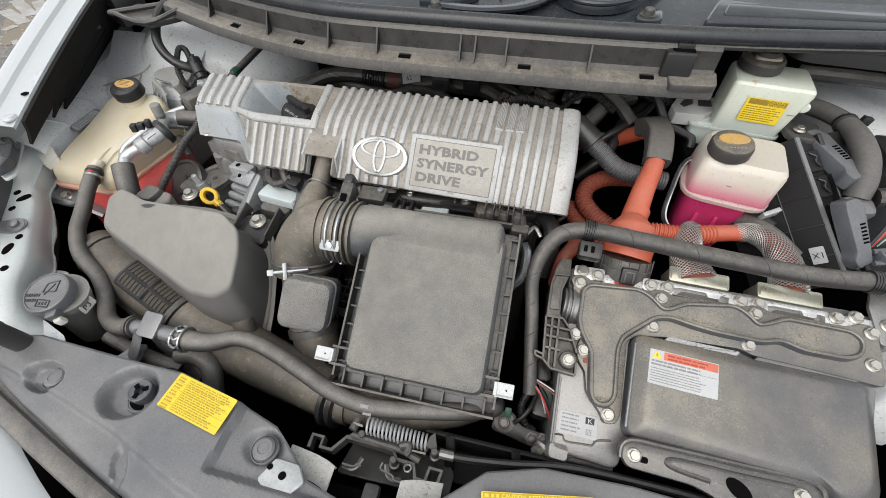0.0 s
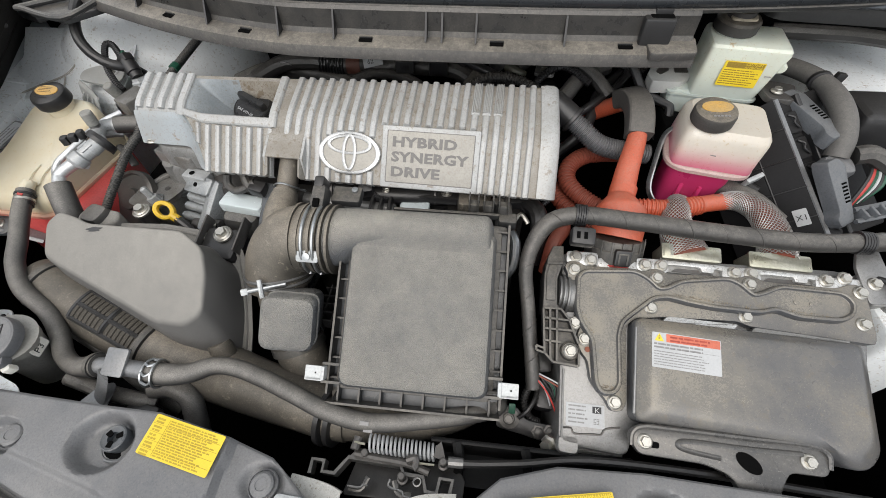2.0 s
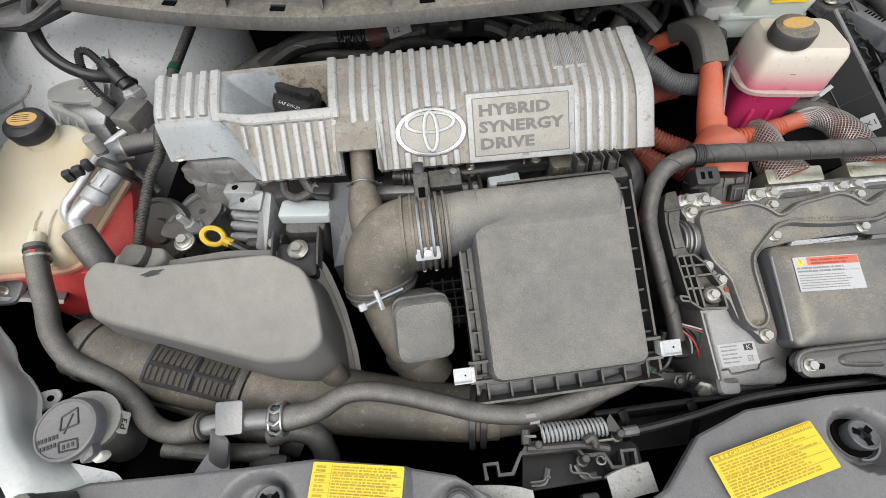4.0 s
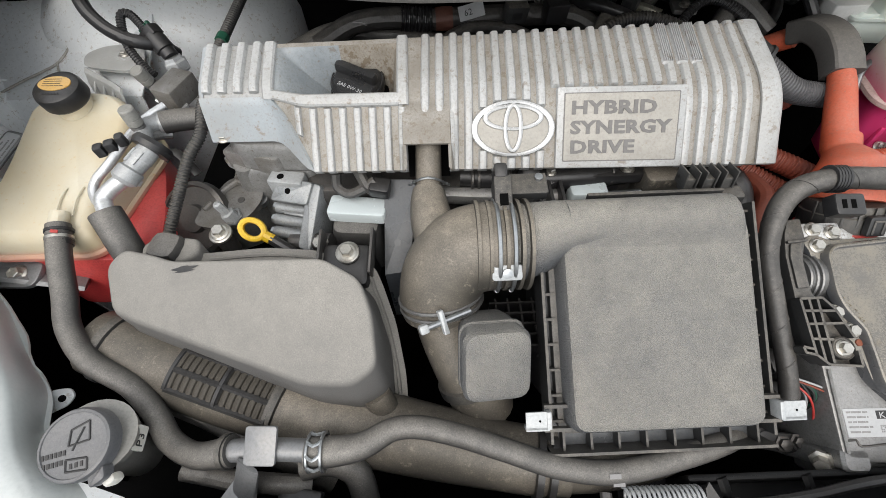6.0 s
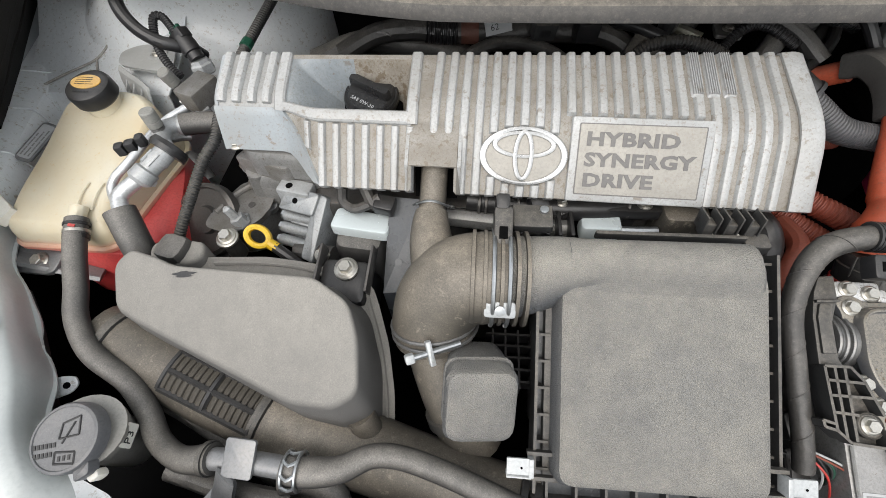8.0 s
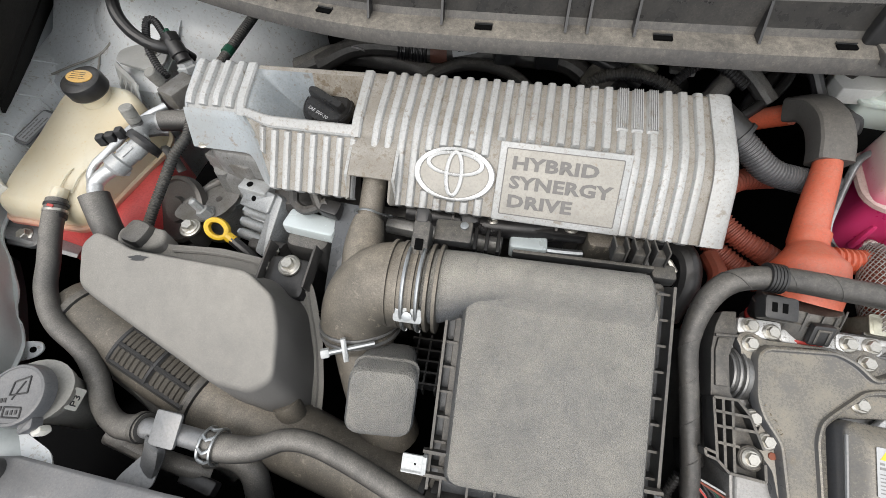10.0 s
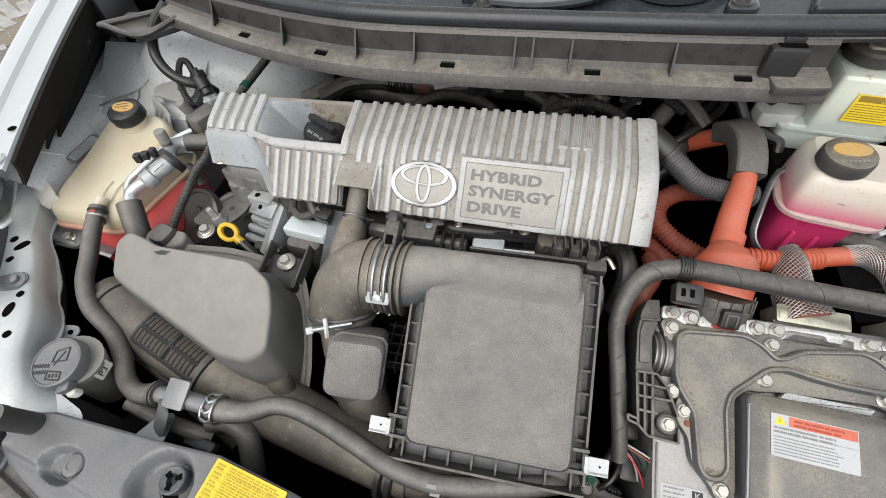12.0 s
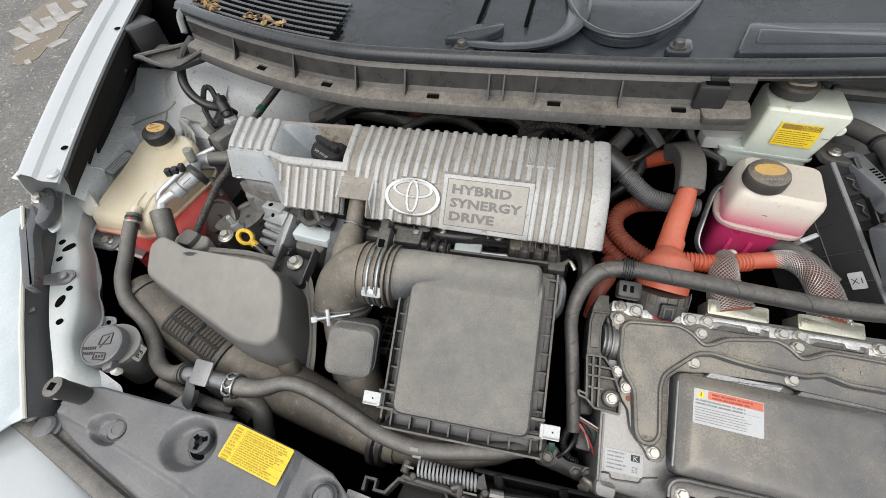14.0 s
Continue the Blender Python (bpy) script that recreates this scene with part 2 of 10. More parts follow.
def levelled(name, lower, upper, z0, z1, rough=0.35, streak=(0.45, 0.33, 0.16), yellowing=0.10):
    """Milky plastic tank, tinted by the liquid inside up to its level."""
    m = surface(name, upper, tuple(q * 0.93 for q in upper), rough, big=14, fine=260, bump=0.06, vary=0.08, sss=0.25, spots=0.05, spot_colour=streak)
    nd, ln = m.node_tree.nodes, m.node_tree.links
    bs = nd["Principled BSDF"]
    old = bs.inputs["Base Color"].links[0].from_socket
    co = nd.new("ShaderNodeTexCoord")
    sp = nd.new("ShaderNodeSeparateXYZ")
    ln.new(co.outputs["Object"], sp.inputs[0])
    mr = nd.new("ShaderNodeMapRange")
    mr.interpolation_type = "SMOOTHSTEP"
    mr.inputs[1].default_value, mr.inputs[2].default_value = z0, z1
    ln.new(sp.outputs[2], mr.inputs[0])
    mx = nd.new("ShaderNodeMixRGB")
    mx.inputs[1].default_value = (*lower, 1)
    ln.new(mr.outputs[0], mx.inputs[0])
    age = nd.new("ShaderNodeTexNoise")
    age.inputs["Scale"].default_value, age.inputs["Detail"].default_value = 7.0, 3.0
    ln.new(co.outputs["Object"], age.inputs["Vector"])
    ar = nd.new("ShaderNodeMapRange")
    ar.inputs[1].default_value, ar.inputs[2].default_value, ar.inputs[4].default_value = 0.40, 0.68, yellowing
    ln.new(age.outputs["Fac"], ar.inputs[0])
    aged = nd.new("ShaderNodeMixRGB")
    aged.inputs[2].default_value = (*streak, 1)
    ln.new(ar.outputs[0], aged.inputs[0])
    ln.new(old, aged.inputs[1])
    ln.new(aged.outputs[0], mx.inputs[2])
    ln.new(mx.outputs[0], bs.inputs["Base Color"])
    return m


DUST = (0.33, 0.305, 0.26)
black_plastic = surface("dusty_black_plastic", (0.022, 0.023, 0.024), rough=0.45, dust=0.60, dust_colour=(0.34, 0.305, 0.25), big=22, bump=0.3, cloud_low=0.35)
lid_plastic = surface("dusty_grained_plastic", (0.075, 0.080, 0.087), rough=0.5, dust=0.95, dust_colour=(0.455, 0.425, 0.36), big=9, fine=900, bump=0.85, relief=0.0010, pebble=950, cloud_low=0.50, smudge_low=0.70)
grey_plastic = surface("grey_dusty_plastic", (0.105, 0.110, 0.118), (0.155, 0.158, 0.163), rough=0.34, dust=0.42, dust_colour=(0.33, 0.305, 0.27), cloud_low=0.3, big=9, fine=500, bump=0.12)
clean_black = surface("black_plastic", (0.015, 0.015, 0.016), rough=0.36, dust=0.10, dust_colour=DUST, big=30, bump=0.15)
# bluish tint and blue-grey dust layer put the sky's sheen into the colour
gloss_black = surface("sky_sheened_black_moulding", (0.024, 0.028, 0.033), (0.036, 0.042, 0.049), rough=0.20, dust=0.2, dust_colour=(0.20, 0.22, 0.24), big=9, bump=0.06, cloud_low=0.2)
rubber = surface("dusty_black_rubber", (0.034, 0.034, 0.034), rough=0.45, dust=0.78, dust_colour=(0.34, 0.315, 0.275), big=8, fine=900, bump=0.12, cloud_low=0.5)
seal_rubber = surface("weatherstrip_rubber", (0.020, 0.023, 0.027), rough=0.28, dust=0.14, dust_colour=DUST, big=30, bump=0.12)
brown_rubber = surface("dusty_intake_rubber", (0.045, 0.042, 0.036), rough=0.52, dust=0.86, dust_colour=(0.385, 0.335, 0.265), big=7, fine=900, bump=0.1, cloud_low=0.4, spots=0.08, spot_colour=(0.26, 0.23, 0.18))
tape = surface("cloth_harness_tape", (0.030, 0.029, 0.028), rough=0.42, dust=0.68, dust_colour=(0.25, 0.23, 0.20), cloud_low=0.3, big=30, fine=300, bump=0.5, relief=0.0008)
# near-black without gloss: shade of depths, holes and slots put into the colour
deep_black = surface("shade_black", (0.004, 0.004, 0.004), rough=0.9, big=12, bump=0.1, spec=0.03)
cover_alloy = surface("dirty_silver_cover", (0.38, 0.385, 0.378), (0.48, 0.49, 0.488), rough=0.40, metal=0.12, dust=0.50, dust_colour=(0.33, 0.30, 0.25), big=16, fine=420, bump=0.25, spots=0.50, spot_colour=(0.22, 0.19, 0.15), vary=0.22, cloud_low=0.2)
# groove tone under the ribs: brown grime plus groove shade put into the colour
cover_groove = surface("grimy_shaded_grooves", (0.245, 0.228, 0.20), (0.36, 0.348, 0.32), rough=0.5, metal=0.1, dust=0.45, dust_colour=(0.27, 0.235, 0.185), big=34, fine=600, bump=0.4, spots=0.75, spot_colour=(0.17, 0.135, 0.095), vary=0.2)
cover_crust = surface("oil_crusted_cover", (0.19, 0.165, 0.13), (0.30, 0.28, 0.24), rough=0.6, metal=0.05, big=26, fine=300, bump=0.5, spots=0.85, spot_colour=(0.12, 0.085, 0.05), vary=0.25)
cover_blue = surface("bluish_bare_cover", (0.36, 0.395, 0.415), (0.33, 0.345, 0.345), rough=0.4, metal=0.1, big=16, bump=0.15, dust=0.2, spots=0.38, spot_colour=(0.25, 0.2, 0.15), vary=0.14)
cover_end = surface("greyed_end_grooves", (0.30, 0.305, 0.30), (0.37, 0.375, 0.37), rough=0.45, metal=0.1, big=24, dust=0.4, dust_colour=(0.30, 0.275, 0.23), bump=0.3, spots=0.4, spot_colour=(0.2, 0.17, 0.13))
well_blue = surface("stained_blue_grey_recess", (0.21, 0.235, 0.25), (0.30, 0.325, 0.335), rough=0.45, metal=0.1, big=20, bump=0.3, dust=0.25, dust_colour=(0.26, 0.24, 0.2), spots=0.4, spot_colour=(0.16, 0.135, 0.11), vary=0.2)
plate_dirt = surface("grimy_nameplate", (0.34, 0.325, 0.29), (0.42, 0.40, 0.36), rough=0.55, metal=0.1, big=40, dust=0.35, dust_colour=(0.36, 0.33, 0.28), bump=0.3, spots=0.2, spot_colour=(0.3, 0.24, 0.18))
letter_grey = surface("dark_grey_letters", (0.125, 0.12, 0.115), rough=0.5, dust=0.2, dust_colour=(0.3, 0.28, 0.25))
chrome = surface("worn_bright_emblem", (0.50, 0.505, 0.50), rough=0.28, metal=0.6, big=60, bump=0.1, dust=0.35, dust_colour=(0.38, 0.345, 0.29), vary=0.15)
alu = surface("cast_aluminium", (0.22, 0.22, 0.218), (0.29, 0.29, 0.285), rough=0.4, metal=0.65, big=50, fine=500, bump=0.35, dust=0.25, dust_colour=(0.24, 0.22, 0.185), vary=0.25, spots=0.16, spot_colour=(0.13, 0.10, 0.07))
dull_alu = surface("dull_dirty_aluminium", (0.27, 0.27, 0.262), rough=0.5, metal=0.6, big=40, fine=300, bump=0.4, dust=0.4, dust_colour=(0.21, 0.185, 0.15), spots=0.3, spot_colour=(0.12, 0.09, 0.065))
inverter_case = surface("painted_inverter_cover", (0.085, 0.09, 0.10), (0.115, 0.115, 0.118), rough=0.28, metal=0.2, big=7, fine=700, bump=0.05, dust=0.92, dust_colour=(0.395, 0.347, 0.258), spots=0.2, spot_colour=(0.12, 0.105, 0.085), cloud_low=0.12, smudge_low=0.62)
zinc = surface("zinc_plated_steel", (0.50, 0.485, 0.44), rough=0.34, metal=0.85, big=80, bump=0.2, dust=0.2, dust_colour=(0.33, 0.29, 0.23), spots=0.12, spot_colour=(0.2, 0.13, 0.07), vary=0.18)
bright_steel = surface("bright_steel", (0.37, 0.385, 0.39), rough=0.36, metal=0.92, big=70, bump=0.1, vary=0.2)
yellow_zinc = surface("yellow_passivated_steel", (0.44, 0.43, 0.33), (0.54, 0.53, 0.45), rough=0.34, metal=0.75, big=60, bump=0.1, dust=0.2)
grey_steel = surface("grey_painted_bracket", (0.20, 0.21, 0.22), (0.26, 0.265, 0.27), rough=0.38, metal=0.45, big=30, bump=0.15, dust=0.35, dust_colour=(0.28, 0.25, 0.21))
dark_steel = surface("dark_oily_steel", (0.10, 0.098, 0.094), rough=0.42, metal=0.6, big=60, bump=0.3, dust=0.25, dust_colour=(0.2, 0.17, 0.14), spots=0.2, spot_colour=(0.14, 0.07, 0.04))
white_paint = surface("white_car_paint", (0.45, 0.475, 0.483), (0.47, 0.495, 0.503), rough=0.22, big=6, fine=200, bump=0.02, dust=0.08, vary=0.04, clear=0.6)
inner_white = surface("dusty_white_body_paint", (0.74, 0.77, 0.775), (0.80, 0.82, 0.82), rough=0.35, big=11, fine=260, bump=0.06, dust=0.2, dust_colour=(0.46, 0.43, 0.38), spots=0.32, spot_colour=(0.36, 0.30, 0.225), vary=0.08, clear=0.2)
orange = surface("dusty_orange_plastic", (0.54, 0.095, 0.04), (0.58, 0.115, 0.055), rough=0.48, big=14, bump=0.15, dust=0.6, dust_colour=(0.38, 0.24, 0.19), cloud_low=0.35, spots=0.12, spot_colour=(0.25, 0.13, 0.09))
orange_old = surface("dirty_orange_conduit", (0.21, 0.045, 0.025), rough=0.55, big=30, bump=0.2, dust=0.4, dust_colour=(0.18, 0.11, 0.08))
yellow_print = surface("yellow_label_film", (0.74, 0.54, 0.025), (0.78, 0.585, 0.035), rough=0.38, big=12, bump=0.03, dust=0.06, vary=0.05)
yellow_plastic = surface("yellow_plastic", (0.72, 0.46, 0.02), rough=0.4, big=40, bump=0.1, dust=0.1)
cap_print = surface("worn_orange_yellow_print", (0.62, 0.36, 0.08), (0.50, 0.34, 0.14), rough=0.55, big=60, bump=0.2, dust=0.2, spots=0.3, spot_colour=(0.2, 0.16, 0.1))
white_label = surface("white_paper_label", (0.44, 0.45, 0.455), (0.50, 0.51, 0.515), rough=0.45, big=30, bump=0.05, dust=0.2, vary=0.08)
red_print = surface("orange_red_print", (0.52, 0.12, 0.065), rough=0.45, big=40, bump=0.03, dust=0.12)
ink = surface("black_print", (0.03, 0.03, 0.03), rough=0.6, bump=0.0)
ink_faint = surface("faded_print", (0.22, 0.215, 0.21), rough=0.6, bump=0.0)
ink_olive = surface("olive_print", (0.40, 0.285, 0.02), rough=0.6, bump=0.0)
ink_brown = surface("brown_print", (0.26, 0.17, 0.02), rough=0.6, bump=0.0)
green_cap = surface("green_plastic", (0.015, 0.075, 0.045), rough=0.45, bump=0.1)
red_plastic = surface("red_plastic", (0.42, 0.035, 0.03), rough=0.45, bump=0.1, dust=0.2)
white_plastic = surface("milky_plastic", (0.68, 0.66, 0.58), (0.72, 0.71, 0.66), rough=0.4, big=25, bump=0.08, dust=0.2, sss=0.15, vary=0.06)
pale_steel = surface("pale_green_steel", (0.60, 0.66, 0.66), rough=0.3, metal=0.12, big=12, bump=0.02, vary=0.05)
cloudy = surface("cloudy_grey_plastic", (0.40, 0.405, 0.39), (0.48, 0.485, 0.47), rough=0.4, big=25, bump=0.08, dust=0.2, sss=0.1, vary=0.06)
braid_wire = surface("tinned_braid_wire", (0.46, 0.455, 0.44), (0.36, 0.34, 0.31), rough=0.4, metal=0.5, big=60, bump=0.0)
cap_black = surface("glossy_black_cap", (0.012, 0.012, 0.013), (0.018, 0.018, 0.018), rough=0.28, big=40, bump=0.1, spots=0.06, spot_colour=(0.10, 0.085, 0.06))
cap_dust = surface("dust_caked_cap", (0.035, 0.034, 0.033), rough=0.5, dust=0.85, dust_colour=(0.33, 0.285, 0.215), big=26, bump=0.3, cloud_low=0.3)
shiny_rail = surface("bright_stained_casting", (0.66, 0.665, 0.655), (0.50, 0.495, 0.47), rough=0.3, metal=0.4, big=60, fine=500, bump=0.4, spots=0.62, spot_colour=(0.13, 0.11, 0.085), vary=0.25)
mount_alloy = surface("oily_cast_alloy", (0.25, 0.245, 0.235), (0.16, 0.15, 0.13), rough=0.45, metal=0.35, big=45, fine=400, bump=0.5, spots=0.45, spot_colour=(0.10, 0.08, 0.06), vary=0.3)
clean_alloy = surface("pale_cast_alloy", (0.38, 0.395, 0.40), (0.48, 0.495, 0.50), rough=0.45, metal=0.35, big=45, fine=400, bump=0.4, dust=0.35, dust_colour=(0.34, 0.315, 0.27), spots=0.2, spot_colour=(0.2, 0.17, 0.13), vary=0.2)
bracket_paint = surface("satin_white_bracket_paint", (0.56, 0.60, 0.59), (0.64, 0.67, 0.655), rough=0.35, big=10, fine=260, bump=0.04, dust=0.2, dust_colour=(0.42, 0.40, 0.36), vary=0.06, clear=0.15)
asphalt = surface("gravelly_asphalt", (0.12, 0.115, 0.105), (0.20, 0.19, 0.175), rough=0.8, big=2.2, fine=45, bump=0.9, spots=0.5, spot_colour=(0.34, 0.32, 0.29), vary=0.5, relief=0.006)
road_paint = surface("worn_road_paint", (0.40, 0.385, 0.36), (0.27, 0.255, 0.235), rough=0.7, big=7, fine=60, bump=0.4, spots=0.3, spot_colour=(0.2, 0.18, 0.15), relief=0.004)
mud = surface("wet_brown_mud", (0.15, 0.115, 0.07), (0.21, 0.17, 0.115), rough=0.5, big=4, fine=50, bump=0.3, relief=0.004)
slate_plastic = surface("slate_and_sky_tinted_plastic", (0.055, 0.062, 0.070), rough=0.3, dust=0.2, dust_colour=DUST, big=30, bump=0.08)
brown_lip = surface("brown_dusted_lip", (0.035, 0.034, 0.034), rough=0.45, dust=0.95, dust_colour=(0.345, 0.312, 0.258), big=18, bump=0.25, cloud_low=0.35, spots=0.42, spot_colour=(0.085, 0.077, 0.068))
lip_black = surface("streaked_black_plastic", (0.026, 0.026, 0.026), (0.050, 0.047, 0.043), rough=0.32, dust=0.5, dust_colour=(0.28, 0.25, 0.21), big=40, bump=0.15, spots=0.12, spot_colour=(0.09, 0.08, 0.07))
leaf_dry = surface("dry_leaves", (0.36, 0.20, 0.07), (0.45, 0.33, 0.17), rough=0.7, big=60, bump=0.3)
pink_tank = levelled("pink_coolant_tank_plastic", (0.56, 0.04, 0.15), (0.62, 0.575, 0.50), 0.822, 0.872)
amber_tank = levelled("yellowed_coolant_tank_plastic", (0.62, 0.16, 0.12), (0.66, 0.625, 0.51), 0.758, 0.776, streak=(0.58, 0.44, 0.22), yellowing=0.55)
brake_tank = levelled("white_brake_tank_plastic", (0.52, 0.58, 0.54), (0.66, 0.70, 0.61), 0.862, 0.905)
coolant_red = surface("red_coolant_in_plastic", (0.60, 0.05, 0.055), (0.68, 0.09, 0.08), rough=0.35, big=12, bump=0.04, dust=0.18, dust_colour=(0.5, 0.3, 0.25), sss=0.15)
clip_zinc = surface("dull_zinc_clip", (0.42, 0.44, 0.445), (0.50, 0.515, 0.51), rough=0.45, metal=0.3, big=60, bump=0.1, dust=0.15)
worn_white = surface("scraped_dirty_white_paint", (0.50, 0.50, 0.47), (0.60, 0.60, 0.57), rough=0.5, big=40, bump=0.3, dust=0.4, dust_colour=(0.3, 0.27, 0.22), spots=0.6, spot_colour=(0.2, 0.17, 0.13))
pink_seam = surface("stained_milky_seam", (0.42, 0.29, 0.27), (0.50, 0.38, 0.35), rough=0.4, big=30, bump=0.1, dust=0.35, dust_colour=(0.42, 0.36, 0.30), sss=0.1)

# ---- ground ----
bm = bmesh.new()
n = 40
for i in range(n + 1):
    for j in range(n + 1):
        s = lambda q: math.copysign(abs(q) ** 2.2, q) * 150
        bm.verts.new((s(2 * i / n - 1), s(2 * j / n - 1), 0))
bm.verts.ensure_lookup_table()
for i in range(n):
    for j in range(n):
        a = i * (n + 1) + j
        bm.faces.new([bm.verts[k] for k in (a, a + n + 1, a + n + 2, a + 1)])
ground = tagged(part("ground", bm, asphalt, smooth=0), "rough grey asphalt yard with loose grit", "ground", kind="structure")
mark = thing("road_marking", (-4.2, 3.2, 0), "worn white painted letters on muddy asphalt", "road marking", kind="structure")
strokes = [((-4.38, 2.79), (-3.96, 2.6)), ((-4.02, 2.5), (-3.96, 2.49)), ((-4.5, 3.01), (-4.05, 2.74)), ((-4.07, 2.76), (-4.04, 2.87)), ((-4.04, 2.85), (-4.29, 3.03)), ((-4.52, 3.32), (-4.04, 2.97)), ((-4.07, 2.98), (-4.09, 3.17)), ((-4.29, 3.38), (-4.1, 3.26)), ((-3.7, 2.26), (-3.68, 2.29)), ((-3.73, 2.51), (-3.71, 2.64))]
for k, (a, b) in enumerate(strokes):
    a, b = Vector((*a, 0)), Vector((*b, 0))
    m = axes((a + b) / 2, b - a, (0.6, 0.8, 0))
    w = (b - a).length
    o = [(x + 0.008 * noise.noise(Vector((x * 9, y * 9 + w, 0))), y + 0.010 * noise.noise(Vector((x * 11, y * 9, w + 4)))) for x, y in [(-w / 2 + w * k / 8, -0.046) for k in range(9)] + [(w / 2 - w * k / 8, 0.046) for k in range(9)]]
    part("stroke", slab(o, -0.001, 0.0065 + 0.0006 * k, Matrix.Translation((0, 0, 0)) @ (m if m.col[2].z > 0 else m @ pose(0, 0, 0, 180, 0, 0))), road_paint, mark, smooth=0)
wet = [(-3.81, 2.23), (-4.01, 2.45), (-4.34, 2.76), (-4.55, 3.05), (-4.58, 3.25), (-4.63, 3.52), (-4.29, 3.54), (-4.0, 3.12), (-3.94, 2.93), (-3.79, 2.66), (-3.73, 2.47), (-3.68, 2.3), (-3.68, 2.19)]
wet = [(x + 0.05 * noise.noise(Vector((x * 5, y * 5, 0))), y + 0.05 * noise.noise(Vector((x * 5, y * 5, 7)))) for x, y in rounded(wet, 0.12, 6)]
tagged(part("mud_patch", slab(wet, -0.01, 0.0035), mud, smooth=0), "brown muddy wet patch round painted letters", "mud", kind="structure")
bm = bmesh.new()
rnd = random.Random(4)
for i in range(2600):
    p = Vector((rnd.uniform(-5.5, -1.6), rnd.uniform(0.4, 4.2), 0))
    r = rnd.uniform(0.003, 0.010)
    ring = lambda k, z: [p + Vector((k * r * math.cos(a + i) * rnd.uniform(0.8, 1.2), k * r * math.sin(a + i), z * r)) for a in (0, 1.26, 2.5, 3.8, 5.0)]
    loft([ring(1.0, -0.2), ring(1.0, 0.3), ring(0.5, 0.8)], bm)
tagged(part("gravel", bm, surface("pale_gravel", (0.28, 0.26, 0.23), (0.42, 0.40, 0.36), rough=0.8, big=3, bump=0.3)), "scattered pale gravel on asphalt", "gravel", kind="stuff")

# ---- body shell ----
def strip(rows, thick, bm=None):
    """A bent sheet through rows of points, with its thickness behind it."""
    bm = bm or bmesh.new()
    a, b = len(rows), len(rows[0])
    g = [[Vector(p) for p in r] for r in rows]
    nrm = [[(g[min(i + 1, a - 1)][j] - g[max(i - 1, 0)][j]).cross(g[i][min(j + 1, b - 1)] - g[i][max(j - 1, 0)]).normalized() for j in range(b)] for i in range(a)]
    way = -1.0 if sum(q.z for r in nrm for q in r) > 0 else 1.0
    top = [[bm.verts.new(p) for p in r] for r in g]
    low = [[bm.verts.new(g[i][j] + nrm[i][j] * (way * thick)) for j in range(b)] for i in range(a)]
    for i in range(a - 1):
        for j in range(b - 1):
            bm.faces.new((top[i][j], top[i][j + 1], top[i + 1][j + 1], top[i + 1][j]))
            bm.faces.new((low[i][j], low[i + 1][j], low[i + 1][j + 1], low[i][j + 1]))
    for i in range(a - 1):
        bm.faces.new((top[i][0], top[i + 1][0], low[i + 1][0], low[i][0]))
        bm.faces.new((top[i][-1], low[i][-1], low[i + 1][-1], top[i + 1][-1]))
    for j in range(b - 1):
        bm.faces.new((top[0][j], low[0][j], low[0][j + 1], top[0][j + 1]))
        bm.faces.new((top[-1][j], top[-1][j + 1], low[-1][j + 1], low[-1][j]))
    return bm


def fender_line(y):
    """The inner edge of the fender's flange at y."""
    d = y - 0.38
    return -0.716 - 0.24 * d - 0.10 * max(0, d) ** 2, 0.893 + 0.32 * d - 0.22 * max(0, d) ** 2 - 0.45 * min(0, d) ** 2


fender = thing("front_fender", (-0.85, 0.4, 0), "glossy white front fender with a drilled bolting flange", "car fender")
rows = []
for i in range(26):
    y = 0.362 + i * 0.030
    x, z = fender_line(y)
    rows.append([(x, y, z - 0.004), (x - 0.001, y, z), (x - 0.030, y, z - 0.001), (x - 0.038, y, z + 0.001), (x - 0.043, y, z + 0.006), (x - 0.060, y, z + 0.009),
                 (x - 0.074, y, z + 0.004), (x - 0.086, y, z - 0.02), (x - 0.095, y, z - 0.10), (x - 0.10, y, z - 0.30), (x - 0.09, y, 0.30)])
part("outer_panel", strip(rows, 0.0015), white_paint, fender)
for y in (0.419, 0.685):
    x, z = fender_line(y)
    part("bolt_hole", lathe([(0.0055, 0), (0.0055, 0.0008), (0.003, 0.0009)], pose(x - 0.010, y, z + 0.0002), 14), deep_black, fender)
x, z = fender_line(0.374)
part("fender_bolt", lathe([(0.010, 0), (0.010, 0.002), (0.007, 0.0045), (0.004, 0.005)], pose(x - 0.012, 0.374, z), 16), white_paint, fender)

rows = []
for i in range(26):
    y = 0.375 + i * 0.022
    x, z = fender_line(y)
    w = 0.006 * noise.noise(Vector((y * 14, 1.7, 0)))
    rows.append([(x + 0.003, y, z - 0.003), (x - 0.004, y, z - 0.02), (x - 0.018 + w, y, z - 0.045), (x - 0.058 + w, y, z - 0.085), (x - 0.095, y, z - 0.128)])
liner = thing("fender_liner", (-0.78, 0.6, 0.8), "black felt-faced sheet closing the gap under the fender", "fender liner")
felt = surface("black_felt", (0.020, 0.019, 0.018), rough=0.95, big=20, bump=0.5, dust=0.06, dust_colour=(0.12, 0.11, 0.1), spec=0.1)
part("front_sheet", strip([r[:3] for r in rows[:5]], 0.004), felt, liner, smooth=0)
part("upper_sheet", strip([r[:4] for r in rows[4:]], 0.004), felt, liner, smooth=0)
part("lower_flap", strip([[(a, b, c - 0.003) for a, b, c in r[3:]] for r in rows[6:]], 0.004), felt, liner, smooth=0)
